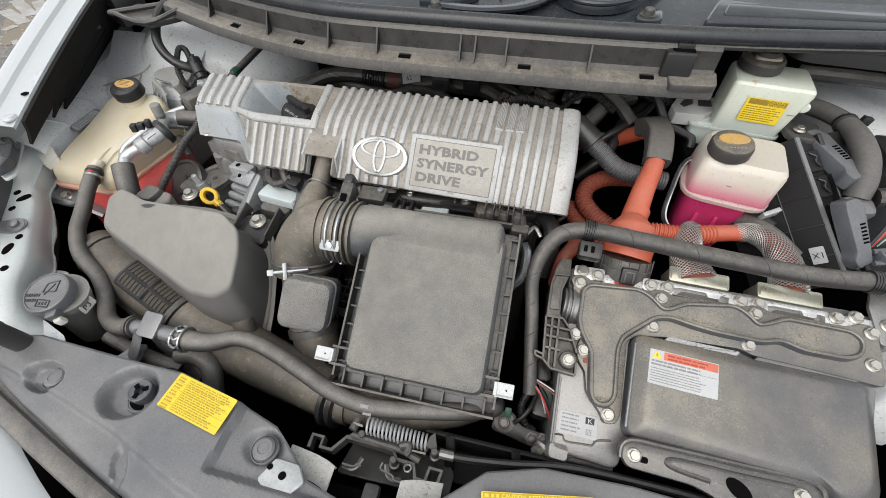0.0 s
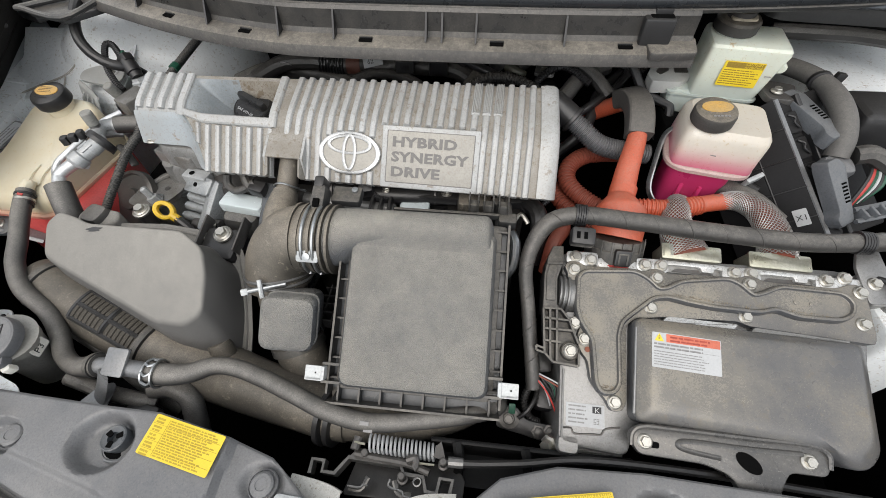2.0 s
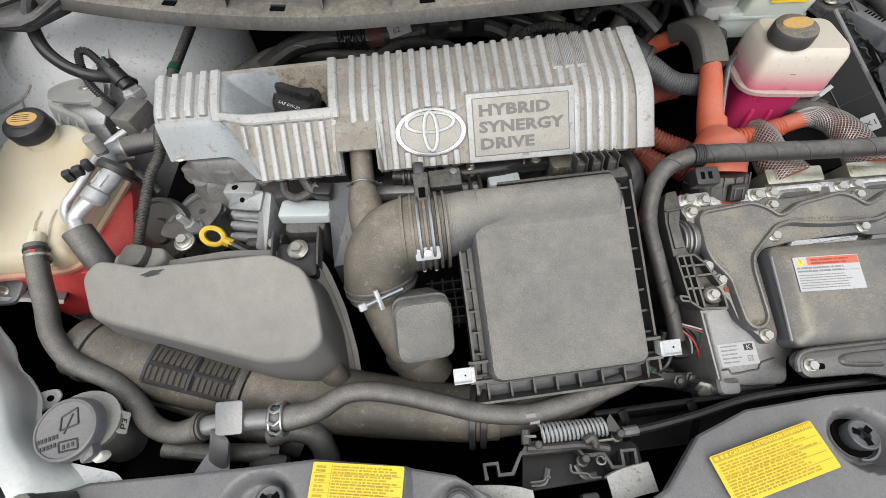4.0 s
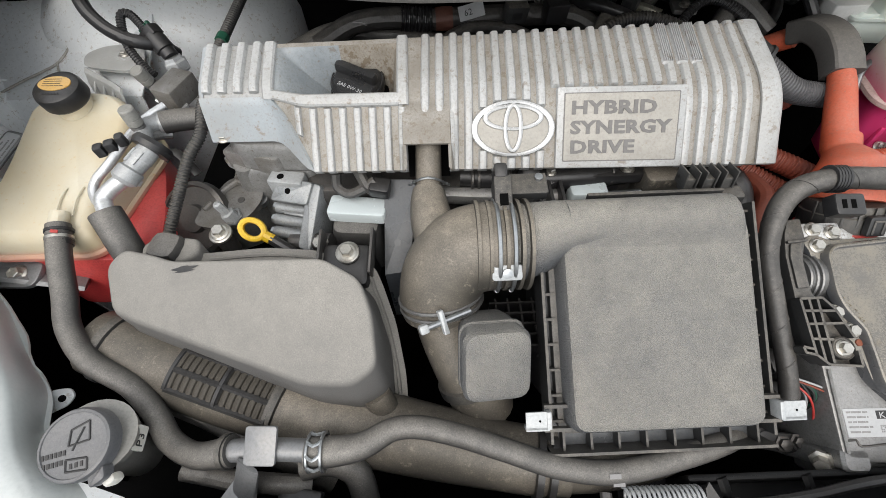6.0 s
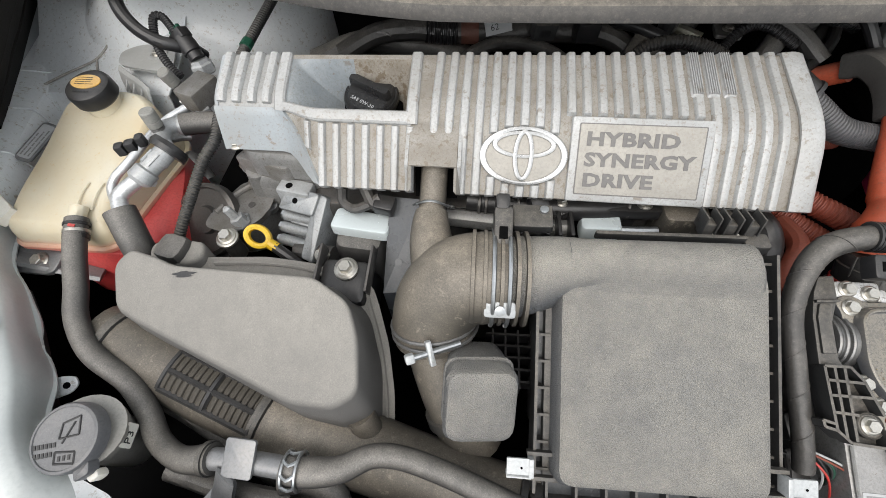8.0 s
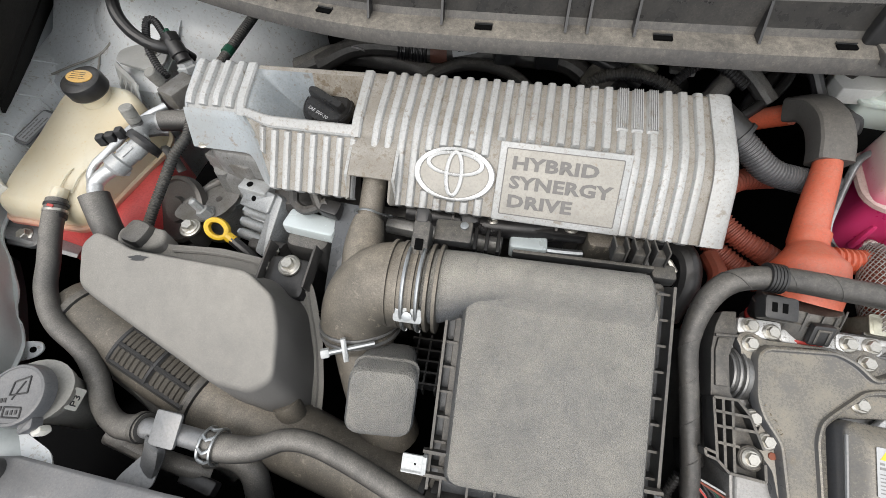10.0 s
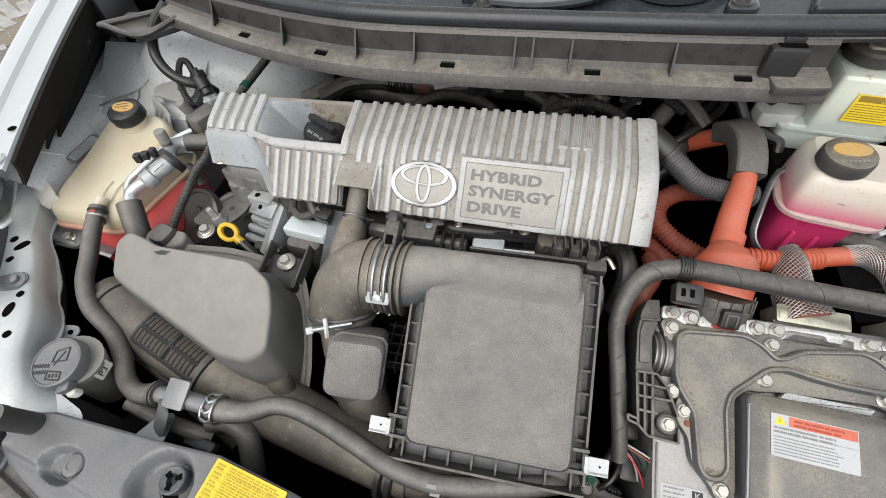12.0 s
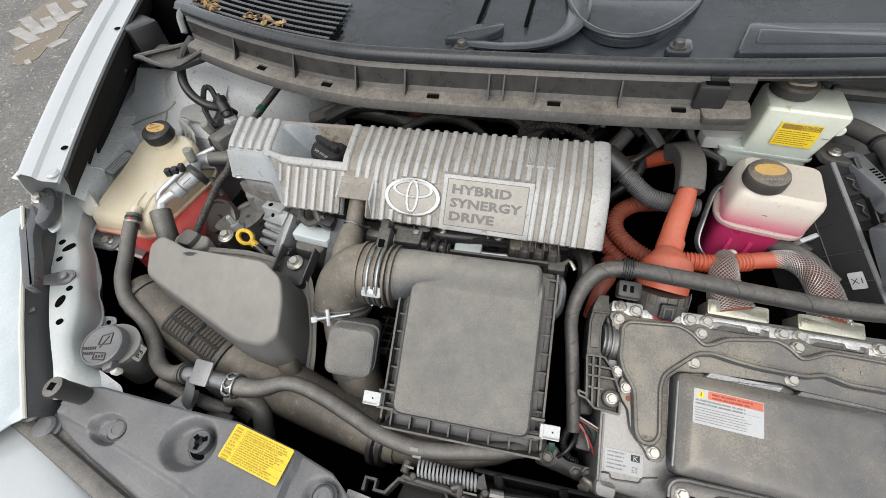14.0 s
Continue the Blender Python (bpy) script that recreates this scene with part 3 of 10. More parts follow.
for k in (12, 16):
    part("push_clip", lathe([(0.007, 0), (0.006, 0.002), (0.002, 0.003)], upon(Vector(rows[k][2]), (0.7, 0, 0.7)), 14), clean_black, liner)

apron = thing("strut_tower", (-0.72, 0.7, 0.3), "white painted strut tower and inner wheel apron with dust and stains", "body panel")
rows = []
for i in range(25):
    a = math.pi * (i / 24 * 1.3 - 0.15)
    c, s = math.cos(a), math.sin(a)
    row = []
    for r, z in ((0.0, 0.912), (0.06, 0.909), (0.10, 0.900), (0.125, 0.888), (0.145, 0.872), (0.165, 0.851), (0.182, 0.828), (0.19, 0.80), (0.192, 0.45)):
        row.append((-0.715 - c * r * 1.25, 0.832 - s * r, z - 0.05 * max(0, c) * r / 0.16))
    rows.append(row)
part("tower", strip(rows, 0.002), inner_white, apron)
rows = []
for i in range(16):
    y = 0.40 + i * 0.026
    x, z = fender_line(y)
    q = -0.790 - 0.29 * (y - 0.47)
    rows.append([(q - 0.120, y, 0.842), (q - 0.085, y, 0.836), (q - 0.048, y, 0.828), (q - 0.014, y, 0.816), (q - 0.004, y, 0.809), (q, y, 0.797), (q + 0.003, y, 0.74), (q + 0.004, y, 0.4)])
part("apron_rail", strip(rows, 0.002), inner_white, apron)
rows = []
for i in range(9):
    x = -0.875 + i * 0.03
    k = max(0.0, (x + 0.80) / 0.16)
    rows.append([(x, 0.585 - 0.02 * k, 0.770), (x, 0.600 - 0.02 * k, 0.806 + 0.012 * k), (x, 0.640, 0.815 + 0.020 * k), (x, 0.690, 0.838 + 0.024 * k), (x, 0.73, 0.87)])
part("shelf", strip(rows, 0.002), inner_white, apron)
sealer = surface("cracked_seam_sealer", (0.30, 0.28, 0.24), (0.42, 0.40, 0.36), rough=0.6, big=60, bump=0.5)
part("sealer", tube([(-0.840, 0.610, 0.8105), (-0.812, 0.628, 0.8165), (-0.790, 0.640, 0.8205), (-0.770, 0.652, 0.826), (-0.755, 0.674, 0.838), (-0.748, 0.70, 0.852)], 0.0016, 6, 4), sealer, apron, "cracked strip of seam sealer")
part("sealer", tube([(-0.772, 0.650, 0.825), (-0.765, 0.632, 0.820), (-0.757, 0.612, 0.8155)], 0.0013, 6, 4), sealer, apron)
for k, y in enumerate((0.47, 0.55, 0.63)):
    x, z = fender_line(y)
    q = -0.790 - 0.29 * (y - 0.47)
    part("weld_seam", tube([(q - 0.080, y - 0.02, 0.8355), (q - 0.045, y - 0.01, 0.8275), (q - 0.014, y + 0.002, 0.8165), (q - 0.002, y + 0.006, 0.806), (q + 0.002, y + 0.008, 0.76)], 0.0014, 6, 4), inner_white, apron)
m = upon((-0.7783, 0.4995, 0.808), (0.30, -0.15, 0.9), (0.15, 1, 0.1))
part("sticker_pad", slab(rect(0.060, 0.019, 0.007), -0.003, 0.0, m, 0.0008), grey_steel, apron)
part("sticker", slab(rect(0.052, 0.014, 0.003), -0.0005, 0.0008, m), white_label, apron, "white printed sticker")
bars("print", print_rows(-0.023, 0.0042, 0.044, 3, 0.0042, 0.0015, 3), m @ Matrix.Translation((0, 0, 0.0008)), ink_faint, apron)

# walls and floor coloured near-black to carry the bay's deep shade
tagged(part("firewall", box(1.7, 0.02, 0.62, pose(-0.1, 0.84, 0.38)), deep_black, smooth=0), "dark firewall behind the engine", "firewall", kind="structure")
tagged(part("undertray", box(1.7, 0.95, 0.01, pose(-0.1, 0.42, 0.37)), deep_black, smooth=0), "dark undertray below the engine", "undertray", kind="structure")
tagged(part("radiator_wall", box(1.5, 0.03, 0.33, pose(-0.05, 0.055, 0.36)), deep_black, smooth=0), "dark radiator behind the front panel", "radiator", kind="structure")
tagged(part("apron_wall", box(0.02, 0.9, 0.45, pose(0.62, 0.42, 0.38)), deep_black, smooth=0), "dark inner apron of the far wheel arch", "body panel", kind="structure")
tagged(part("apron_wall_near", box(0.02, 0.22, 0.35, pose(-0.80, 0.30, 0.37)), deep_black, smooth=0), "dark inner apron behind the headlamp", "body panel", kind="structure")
far = thing("body_rail", (0.52, 0.6, 0.7), "white painted inner apron rail behind the fuse box", "body panel")
part("rail", slab(rounded([(0.455, 0.605), (0.62, 0.58), (0.62, 0.82), (0.43, 0.82)], 0.02), 0.80, 0.87, I4, 0.01), inner_white, far)

# ---- cowl ----
def cowl_y(x):
    """Front edge of the cowl's lip."""
    return 0.529 + 0.42 * max(0, -0.26 - x) ** 1.5 + 0.10 * max(0, -0.1 - x) ** 2 + 0.18 * max(0, x - 0.02) ** 2


cowl = thing("cowl_panel", (-0.2, 0.6, 0.95), "dusty black plastic cowl with ribs, slots and a front lip", "cowl")
rows = []
for i in range(49):
    x = -0.66 + i * (0.885 / 48)
    y = cowl_y(x)
    rows.append([(x, y - 0.001, 0.938), (x, y, 0.944), (x, y + 0.003, 0.951), (x, y + 0.012, 0.954), (x, y + 0.026, 0.956), (x, y + 0.0285, 0.962), (x, y + 0.030, 0.984), (x, y + 0.033, 0.988), (x, y + 0.05, 0.990)])
part("lip", strip([q[:6] for q in rows], 0.003), brown_lip, cowl, "dust-covered front lip")
part("lip_wall", strip([q[5:] for q in rows], 0.003), lip_black, cowl)
for x in (-0.47, -0.341, -0.174, -0.009, 0.145):
    y = cowl_y(x)
    m = axes((x, y + 0.014, 0.9548), (1, (cowl_y(x + 0.01) - cowl_y(x - 0.01)) / 0.02, 0), (0, 1, 0.1))
    part("slot", slab(rect(0.017, 0.006, 0.001), -0.001, 0.0008, m), deep_black, cowl)
    part("slot_rim", slab(rect(0.017, 0.0018), 0.0, 0.0022, m @ Matrix.Translation((0, 0.0042, 0))), black_plastic, cowl)
for x in (-0.53, -0.40, -0.29, -0.215, -0.097, -0.077, -0.035, 0.072):
    y = cowl_y(x)
    bm = loft([[(x + d, y + 0.029, 0.956), (x + d, y + 0.029, 0.984), (x + d, y + 0.012, 0.9555)] for d in (-0.0012, 0.0012)])
    part("rib", bm, clean_black, cowl, smooth=0)
m = pose(0.178, 0.566, 0.955)
bm = slab(rect(0.036, 0.03, 0.004), 0, 0.030, m, 0.003)
slab(rect(0.020, 0.012, 0.002), 0.028, 0.036, m @ Matrix.Translation((0.004, 0.004, 0)), 0.001, bm)
part("latch_block", bm, clean_black, cowl)
part("latch_mouth", slab(rect(0.026, 0.016, 0.003), 0.0300, 0.0306, m @ Matrix.Translation((0.002, -0.003, 0))), deep_black, cowl)
part("latch_slot", slab(rect(0.012, 0.006), 0.0302, 0.0365, m @ Matrix.Translation((0.004, 0.004, 0))), deep_black, cowl)
part("end_plate", slab(rounded([(0.17, 0.528), (0.225, 0.534), (0.232, 0.575), (0.17, 0.575)], 0.008), 0.948, 0.957, I4, 0.002), brown_lip, cowl)
pts = [(x, cowl_y(x) + 0.042 + (0.02 * max(0, x - 0.2)), 0.997) for x in [-0.66 + k * 0.06 for k in range(22)]]
seal = thing("bonnet_seal", (-0.1, 0.58, 0.985), "long black rubber weatherstrip along the cowl", "seal")
part("bulb", tube(pts, 0.0105, 14, 4), seal_rubber, seal)
pts2 = [(x, y - 0.004, z - 0.010) for x, y, z in pts]
part("carrier", tube(pts2, 0.005, 8, 4, flat=0.8), black_plastic, seal, "thin dusty carrier strip")

top = thing("windscreen_scuttle", (-0.1, 0.7, 0.98), "satin black moulded scuttle with air slots and recesses", "scuttle")
rows = []
for i in range(41):
    x = -0.72 + i * 0.033
    y = cowl_y(min(x, 0.35)) + 0.046
    rows.append([(x, y, 0.985), (x, y + 0.01, 0.992), (x, y + 0.06, 0.996), (x, y + 0.14, 1.004), (x, y + 0.26, 1.018), (x, y + 0.30, 1.035)])
part("shell", strip(rows, 0.003), gloss_black, top)
for k in range(7):
    y0 = 0.012 + k * 0.0145
    bm = bmesh.new()
    for i in range(52):
        x = -0.66 + i * 0.0065
        if x > -0.33 - k * 0.004:
            break
        y = cowl_y(x) + 0.062 + y0
        box(0.0036, 0.0115, 0.0016, axes((x, y, 0.996 + y0 * 0.09), (1, -0.25, 0), (0.25, 1, 0.09)), 0, bm)
    tagged(part("louvre_slot", bm, deep_black, top, smooth=0), kind="stuff")
for k in range(8):
    y0 = 0.005 + k * 0.0145
    pts = [(x, cowl_y(x) + 0.062 + y0, 0.9975 + y0 * 0.09) for x in [-0.66 + q * 0.045 for q in range(8)]]
    part("louvre_bar", tube(pts, 0.0024, 6, 3), slate_plastic, top)
dish = [(-0.006, 0.80), (-0.002, 0.735), (0.012, 0.672), (0.036, 0.632), (0.066, 0.618), (0.100, 0.628), (0.135, 0.665), (0.168, 0.72), (0.20, 0.80)]
dish = [q.to_tuple() for q in curve([(x, y, 1.012) for x, y in dish], 4)]
part("dish_rim", tube(dish, 0.0045, 10, 1, flat=0.8), gloss_black, top)
part("dish", slab([(x, y) for x, y, z in dish], 0.998, 1.008, I4, 0.001), gloss_black, top)
arc = [(-0.14, 0.612, 0.999), (-0.08, 0.600, 1.001), (-0.03, 0.612, 1.003), (0.0, 0.645, 1.006), (0.012, 0.70, 1.01), (0.012, 0.78, 1.016)]
part("curved_moulding", tube(arc, 0.017, 10, 6, flat=0.35), gloss_black, top)
part("fin", slab(rounded([(-0.17, 0.605), (-0.12, 0.612), (-0.09, 0.64), (-0.09, 0.66), (-0.13, 0.655)], 0.008), 0.998, 1.009, I4, 0.003), gloss_black, top)
part("recess_frame", slab(rounded([(0.20, 0.60), (0.45, 0.62), (0.45, 0.70), (0.235, 0.69)], 0.01), 0.996, 1.006, I4, 0.003), gloss_black, top)
part("recess_panel", slab(rounded([(0.225, 0.622), (0.44, 0.638), (0.44, 0.672), (0.24, 0.664)], 0.006), 1.004, 1.0085, I4, 0.002), gloss_black, top)
for x, y, z in ((-0.141, 0.595, 0.998), (0.136, 0.613, 1.0)):
    part("screw_boss", slab(rounded([(x - 0.018, y - 0.012), (x + 0.016, y - 0.014), (x + 0.022, y + 0.03), (x - 0.004, y + 0.03)], 0.012), z - 0.004, z + 0.003, I4, 0.002), gloss_black, top)
    part("screw", lathe([(0.0105, 0.003), (0.0105, 0.005), (0.007, 0.0055), (0.0065, 0.011), (0.005, 0.0125)], pose(x, y, z), 14), dark_steel, top)
for x in (-0.13, -0.06):
    part("groove", tube([(x, 0.66, 1.004), (x + 0.004, 0.74, 1.012), (x + 0.01, 0.82, 1.022)], 0.003, 6, 2, flat=0.5), deep_black, top)
rnd = random.Random(9)
for i in range(60):
    x = rnd.choice((rnd.uniform(-0.66, -0.58), rnd.uniform(-0.52, -0.44)))
    y = cowl_y(x) + rnd.uniform(0.062, 0.088)
    m = Matrix.Translation((x, y, 1.0 + rnd.uniform(0, 0.004))) @ Euler((rnd.uniform(-0.7, 0.7), rnd.uniform(-0.7, 0.7), rnd.uniform(0, 6))).to_matrix().to_4x4()
    w, l = rnd.uniform(0.0012, 0.004), rnd.uniform(0.004, 0.010)
    bm = loft([[m @ Vector((u * w, v * l, h + 0.3 * abs(u) * w)) for u, v in ((-1, -0.2), (0, -1), (1, -0.1), (0.6, 0.5), (0, 1), (-0.7, 0.4))] for h in (0, 0.0004)])
    tagged(part("dry_leaf", bm, leaf_dry, smooth=0), "small dry brown leaf on the cowl grille", "leaf", "leaves on the grille")
hinge = thing("hinge_cover", (-0.66, 0.66, 0.93), "black plastic corner tray beside the bonnet hinge", "cover")
part("tray", slab(rounded([(-0.74, 0.640), (-0.655, 0.615), (-0.62, 0.66), (-0.66, 0.70), (-0.75, 0.70)], 0.008), 0.930, 0.938, I4, 0.002), black_plastic, hinge)
part("tray_rim", tube([(-0.66, 0.70, 0.945), (-0.742, 0.642, 0.943), (-0.735, 0.634, 0.943), (-0.655, 0.612, 0.941), (-0.618, 0.655, 0.95)], 0.0045, 8, 4), black_plastic, hinge)
part("corner_box", box(0.07, 0.06, 0.07, pose(-0.80, 0.72, 0.90, 0, 0, -25), 0.008), clean_black, hinge)
part("bracket", tube([(-0.68, 0.70, 0.96), (-0.688, 0.72, 0.985), (-0.675, 0.75, 0.99)], 0.006, 8, 4, flat=0.5), grey_steel, hinge)

# ---- bonnet, propped open above ----
bonnet = thing("bonnet", (-0.05, 0.86, 1.02), "white car bonnet propped open above the engine bay", "bonnet")
rows = []
for i in range(13):
    x = -0.80 + 1.5 * i / 12
    sag = 0.03 * (1 - (2 * i / 12 - 1) ** 2)
    rows.append([(x, 0.93 - 0.45 * q, 1.10 + 0.84 * q + 0.05 * math.sin(math.pi * q) + sag) for q in [k / 8 for k in range(9)]])
part("outer_panel", strip(rows, 0.002), white_paint, bonnet)
part("inner_panel", strip([[(x * 0.94, y - 0.010, z - 0.022) for x, y, z in r] for r in rows], 0.008), inner_white, bonnet, "white painted inner panel")

# ---- front panel over the radiator ----
panel = thing("radiator_cover", (-0.1, 0.06, 0.70), "grey dusty plastic radiator cover with push-in clips", "cover")
back_edge = [(-0.582, 0.100), (-0.570, 0.128), (-0.545, 0.133), (-0.40, 0.128), (-0.335, 0.127), (-0.25, 0.111), (-0.205, 0.099), (-0.175, 0.078), (-0.150, 0.058), (-0.115, 0.050), (-0.06, 0.050), (-0.02, 0.066), (0.025, 0.104), (0.08, 0.120), (0.165, 0.123), (0.33, 0.117), (0.50, 0.105)]
bx = [p[0] for p in back_edge]
by = [p[1] for p in back_edge]
dents = [(-0.500, 0.088, 0.028, 0.0175, 0.013), (-0.384, 0.093, 0.036, 0.030, 0.017), (-0.207, 0.076, 0.024, 0.019, 0.006), (0.174, 0.082, 0.033, 0.028, 0.018), (0.296, 0.074, 0.027, 0.018, 0.012)]


def rise(a, b, q):
    """0 below a, 1 above b, smooth between."""
    t = min(1.0, max(0.0, (q - a) / (b - a)))
    return t * t * (3 - 2 * t)


def panel_drop(x, y):
    """How far the cover's face lies below its crown: crease, shelf behind the latch, dents and thumb recess."""
    crease = float(np.interp(x, [-0.60, -0.468, -0.374, -0.274, -0.15, 0.05, 0.25, 0.45], [0.095, 0.0726, 0.0528, 0.0228, -0.005, -0.012, 0.004, 0.03]))
    d = 0.0060 * (1 - rise(-0.007, 0.003, y - crease))
    d += 0.0020 * math.exp(-((y - crease + 0.002) / 0.0030) ** 2)
    shelf = rise(-0.2525, -0.2455, x + 0.07 * (0.085 - y)) * rise(0.038, 0.047, y) * (1 - rise(-0.082, -0.070, x))
    d += 0.0105 * shelf
    for cx, cy, rx, ry, deep in dents:
        q = math.hypot((x - cx) / rx, (y - cy) / ry)
        if q < 1.3:
            d += deep * (1 - rise(0.66, 1.06, q))
    q = math.hypot((x + 0.344 + 0.5 * (y - 0.0255)) / 0.011, (y - 0.0255) / 0.019)
    d += 0.0045 * (1 - rise(0.6, 1.0, q))
    return d


rows = []
for i in range(433):
    x = -0.580 + i * 0.0025
    yb = float(np.interp(x, bx, by))
    yf = float(np.interp(x, [-0.60, -0.5366, -0.50, -0.36, -0.2, 0.0, 0.3, 0.52], [0.088, 0.0632, 0.0508, 0.0105, -0.027, -0.042, -0.03, 0.0]))
    prof_q = [0.0, 0.0, 0.012, 0.03, 0.05] + [0.07 + 0.87 * k / 42 for k in range(43)] + [0.97, 1.0, 1.02]
    row = []
    for k, q in enumerate(prof_q):
        dz = float(np.interp(q, [0.0, 0.5, 0.85, 0.95, 1.0, 1.02], [0.0, -0.001, -0.004, -0.007, -0.014, -0.034]))
        dz = (-0.016, -0.0025, -0.0005)[k] if k < 3 else dz
        y = yb - (0.0015, 0.0, 0.002)[k] if k < 3 else min(yb - 0.003, yb + (yf - yb) * q)
        row.append((x, y, 0.754 + dz - panel_drop(x, y) + 0.004 * math.exp(-((x + 0.30) / 0.12) ** 2)))
    rows.append(row)
part("moulding", strip(rows, 0.003), grey_plastic, panel)


def clip_at(x, y, z, big):
    m = pose(x, y, z)
    part("clip_recess", lathe([(0.0205 if big else 0.0145, -0.004), (0.0205 if big else 0.0145, -0.0005), (0.0195 if big else 0.0135, 0.0008), (0.0185 if big else 0.0125, -0.001)], m, 26), grey_plastic, panel)
    if big:
        part("clip_well", lathe([(0.0178, -0.002), (0.0178, 0.0006), (0.016, 0.0007)], m, 22), deep_black, panel)
        bm = lathe([(0.012, 0), (0.0135, 0.012), (0.0130, 0.0145), (0.0118, 0.0152), (0.0105, 0.0146), (0.006, 0.0143), (0.005, 0.008)], m, 24)
        part("clip", bm, slate_plastic, panel, "dark slotted retaining clip")
        for k in range(3):
            part("clip_slot", slab(rounded([(0.003, -0.0022), (0.0095, -0.0030), (0.0095, 0.0030), (0.003, 0.0022)], 0.001), 0.0140, 0.0150, m @ pose(0, 0, 0, 0, 0, 30 + 120 * k)), deep_black, panel)
        part("clip_ring", tube([m @ Vector((0.0205 * math.cos(a), 0.0205 * math.sin(a), 0.002)) for a in [q * math.pi / 8 - 1.9 for q in range(7)]], 0.0016, 6, 3), grey_steel, panel)
    else:
        part("clip", lathe([(0.0115, -0.001), (0.0115, 0.0032), (0.0095, 0.005), (0.006, 0.0053), (0.0055, 0.0046)], m, 20), grey_plastic, panel)


clip_at(-0.493, 0.091, 0.7410, False)
clip_at(-0.374, 0.098, 0.7385, True)
clip_at(-0.205, 0.074, 0.7465, False)
clip_at(0.176, 0.086, 0.7370, True)
clip_at(0.30, 0.075, 0.7460, False)
part("notch_tab", slab(rounded([(-0.198, 0.047), (-0.184, 0.038), (-0.160, 0.040), (-0.150, 0.054), (-0.162, 0.068), (-0.188, 0.069)], 0.003), 0.742, 0.7492, I4, 0.001), clip_zinc, panel, "bare metal mounting tab with a hole")
part("tab_hole", lathe([(0.004, 0), (0.004, 0.0006)], pose(-0.174, 0.055, 0.7493), 12), deep_black, panel)
part("tab_notch", lathe([(0.003, 0), (0.003, 0.0006)], pose(-0.190, 0.060, 0.7493), 10), deep_black, panel)
bm = tube([(-0.700, 0.10, 0.752), (-0.665, 0.079, 0.744), (-0.649, 0.080, 0.742), (-0.586, 0.064, 0.742), (-0.506, 0.041, 0.741), (-0.44, 0.022, 0.740), (-0.33, -0.008, 0.739), (-0.2, -0.042, 0.738), (0.0, -0.06, 0.738)], 0.0105, 10, 8, flat=0.7)
strip([[(x - 0.01, y + 0.004, z - 0.004), (x, y + 0.022, z - 0.003), (x + 0.01, y + 0.042, z - 0.012)] for x, y, z in [(-0.649, 0.080, 0.742), (-0.586, 0.064, 0.742), (-0.506, 0.041, 0.741), (-0.44, 0.022, 0.740), (-0.33, -0.008, 0.739)]], 0.003, bm)
tagged(part("bumper_seal", bm, rubber), "dark rubber strip between cover and bumper", "seal")
rows = []
for i in range(31):
    x = -0.78 + i * 0.04
    yf = 0.078 - 0.62 * (max(x, -0.62) + 0.6) + 0.52 * (max(x, -0.62) + 0.6) ** 2 - (0.02 if x < -0.62 else 0)
    rows.append([(x - 0.008, yf + 0.012, 0.728), (x - 0.010, yf + 0.004, 0.7335), (x - 0.015, yf - 0.022, 0.737), (x - 0.03, yf - 0.07, 0.728), (x - 0.045, yf - 0.11, 0.69), (x - 0.05, yf - 0.14, 0.60), (x - 0.05, yf - 0.15, 0.25)])
tagged(part("front_bumper", strip(rows, 0.003), white_paint), "glossy white front bumper", "bumper")


def yellow_label(name, m, w, h, seed, text, parent_label):
    lab = thing(name, m.translation, parent_label, "label")
    part("film", slab(rect(w, h, 0.002), 0, 0.0005, m), yellow_print, lab)
    t = m @ Matrix.Translation((0, 0, 0.0005))
    if text:
        part("heading_band", slab(rect(w * 0.97, h * 0.125), 0.0, 0.0003, t @ Matrix.Translation((0, h * 0.42, 0))), ink_olive, lab)
        words("heading", text, h * 0.112, t @ Matrix.Translation((-w * 0.32, h * 0.382, 0.0003)), yellow_print, lab, 0.0002, wide=1.12, bold=0.00012)
        rows_ = []
        bars("heading_marks", [(-w * 0.47, h * 0.42, w * 0.035, h * 0.07), (-w * 0.41, h * 0.42, w * 0.025, h * 0.07), (-w * 0.365, h * 0.42, w * 0.025, h * 0.07)], t @ Matrix.Translation((0, 0, 0.0003)), yellow_print, lab)
        rows_ += [(-w * 0.48, h * (0.35 - 0.16 * k), w * 0.96, h * 0.008) for k in range(5)]
        rows_ += print_rows(-w * 0.46, h * 0.29, w * 0.9, 13, h * 0.058, h * 0.034, seed, 0.6)
    else:
        rows_ = [(-w * 0.29, 0, w * 0.006, h * 0.9)] + [(-w * 0.48, h * (0.27 - 0.2 * k), w * 0.96, h * 0.01) for k in range(4)]
        rows_ += print_rows(-w * 0.27, h * 0.42, w * 0.72, 15, h * 0.061, h * 0.034, seed, 0.6)
        for k in range(5):
            rows_ += print_rows(-w * 0.46, h * (0.40 - 0.2 * k), w * 0.13, 2, h * 0.08, h * 0.05, seed + k)
    bars("print", rows_, t, ink_olive, lab)
    return lab


yellow_label("coolant_label", axes((-0.294, 0.098, 0.7625), (0.985, -0.175, 0.03), (0.1, 1, 0.1)), 0.084, 0.038, 5, "", "yellow printed maintenance label on the radiator cover")
yellow_label("caution_label", axes((0.078, 0.074, 0.7585), (0.985, 0.172, 0.01), (-0.1, 1, 0.08)), 0.106, 0.040, 8, "CAUTION ATTENTION ВНИМАНИЕ", "yellow caution label on the radiator cover")

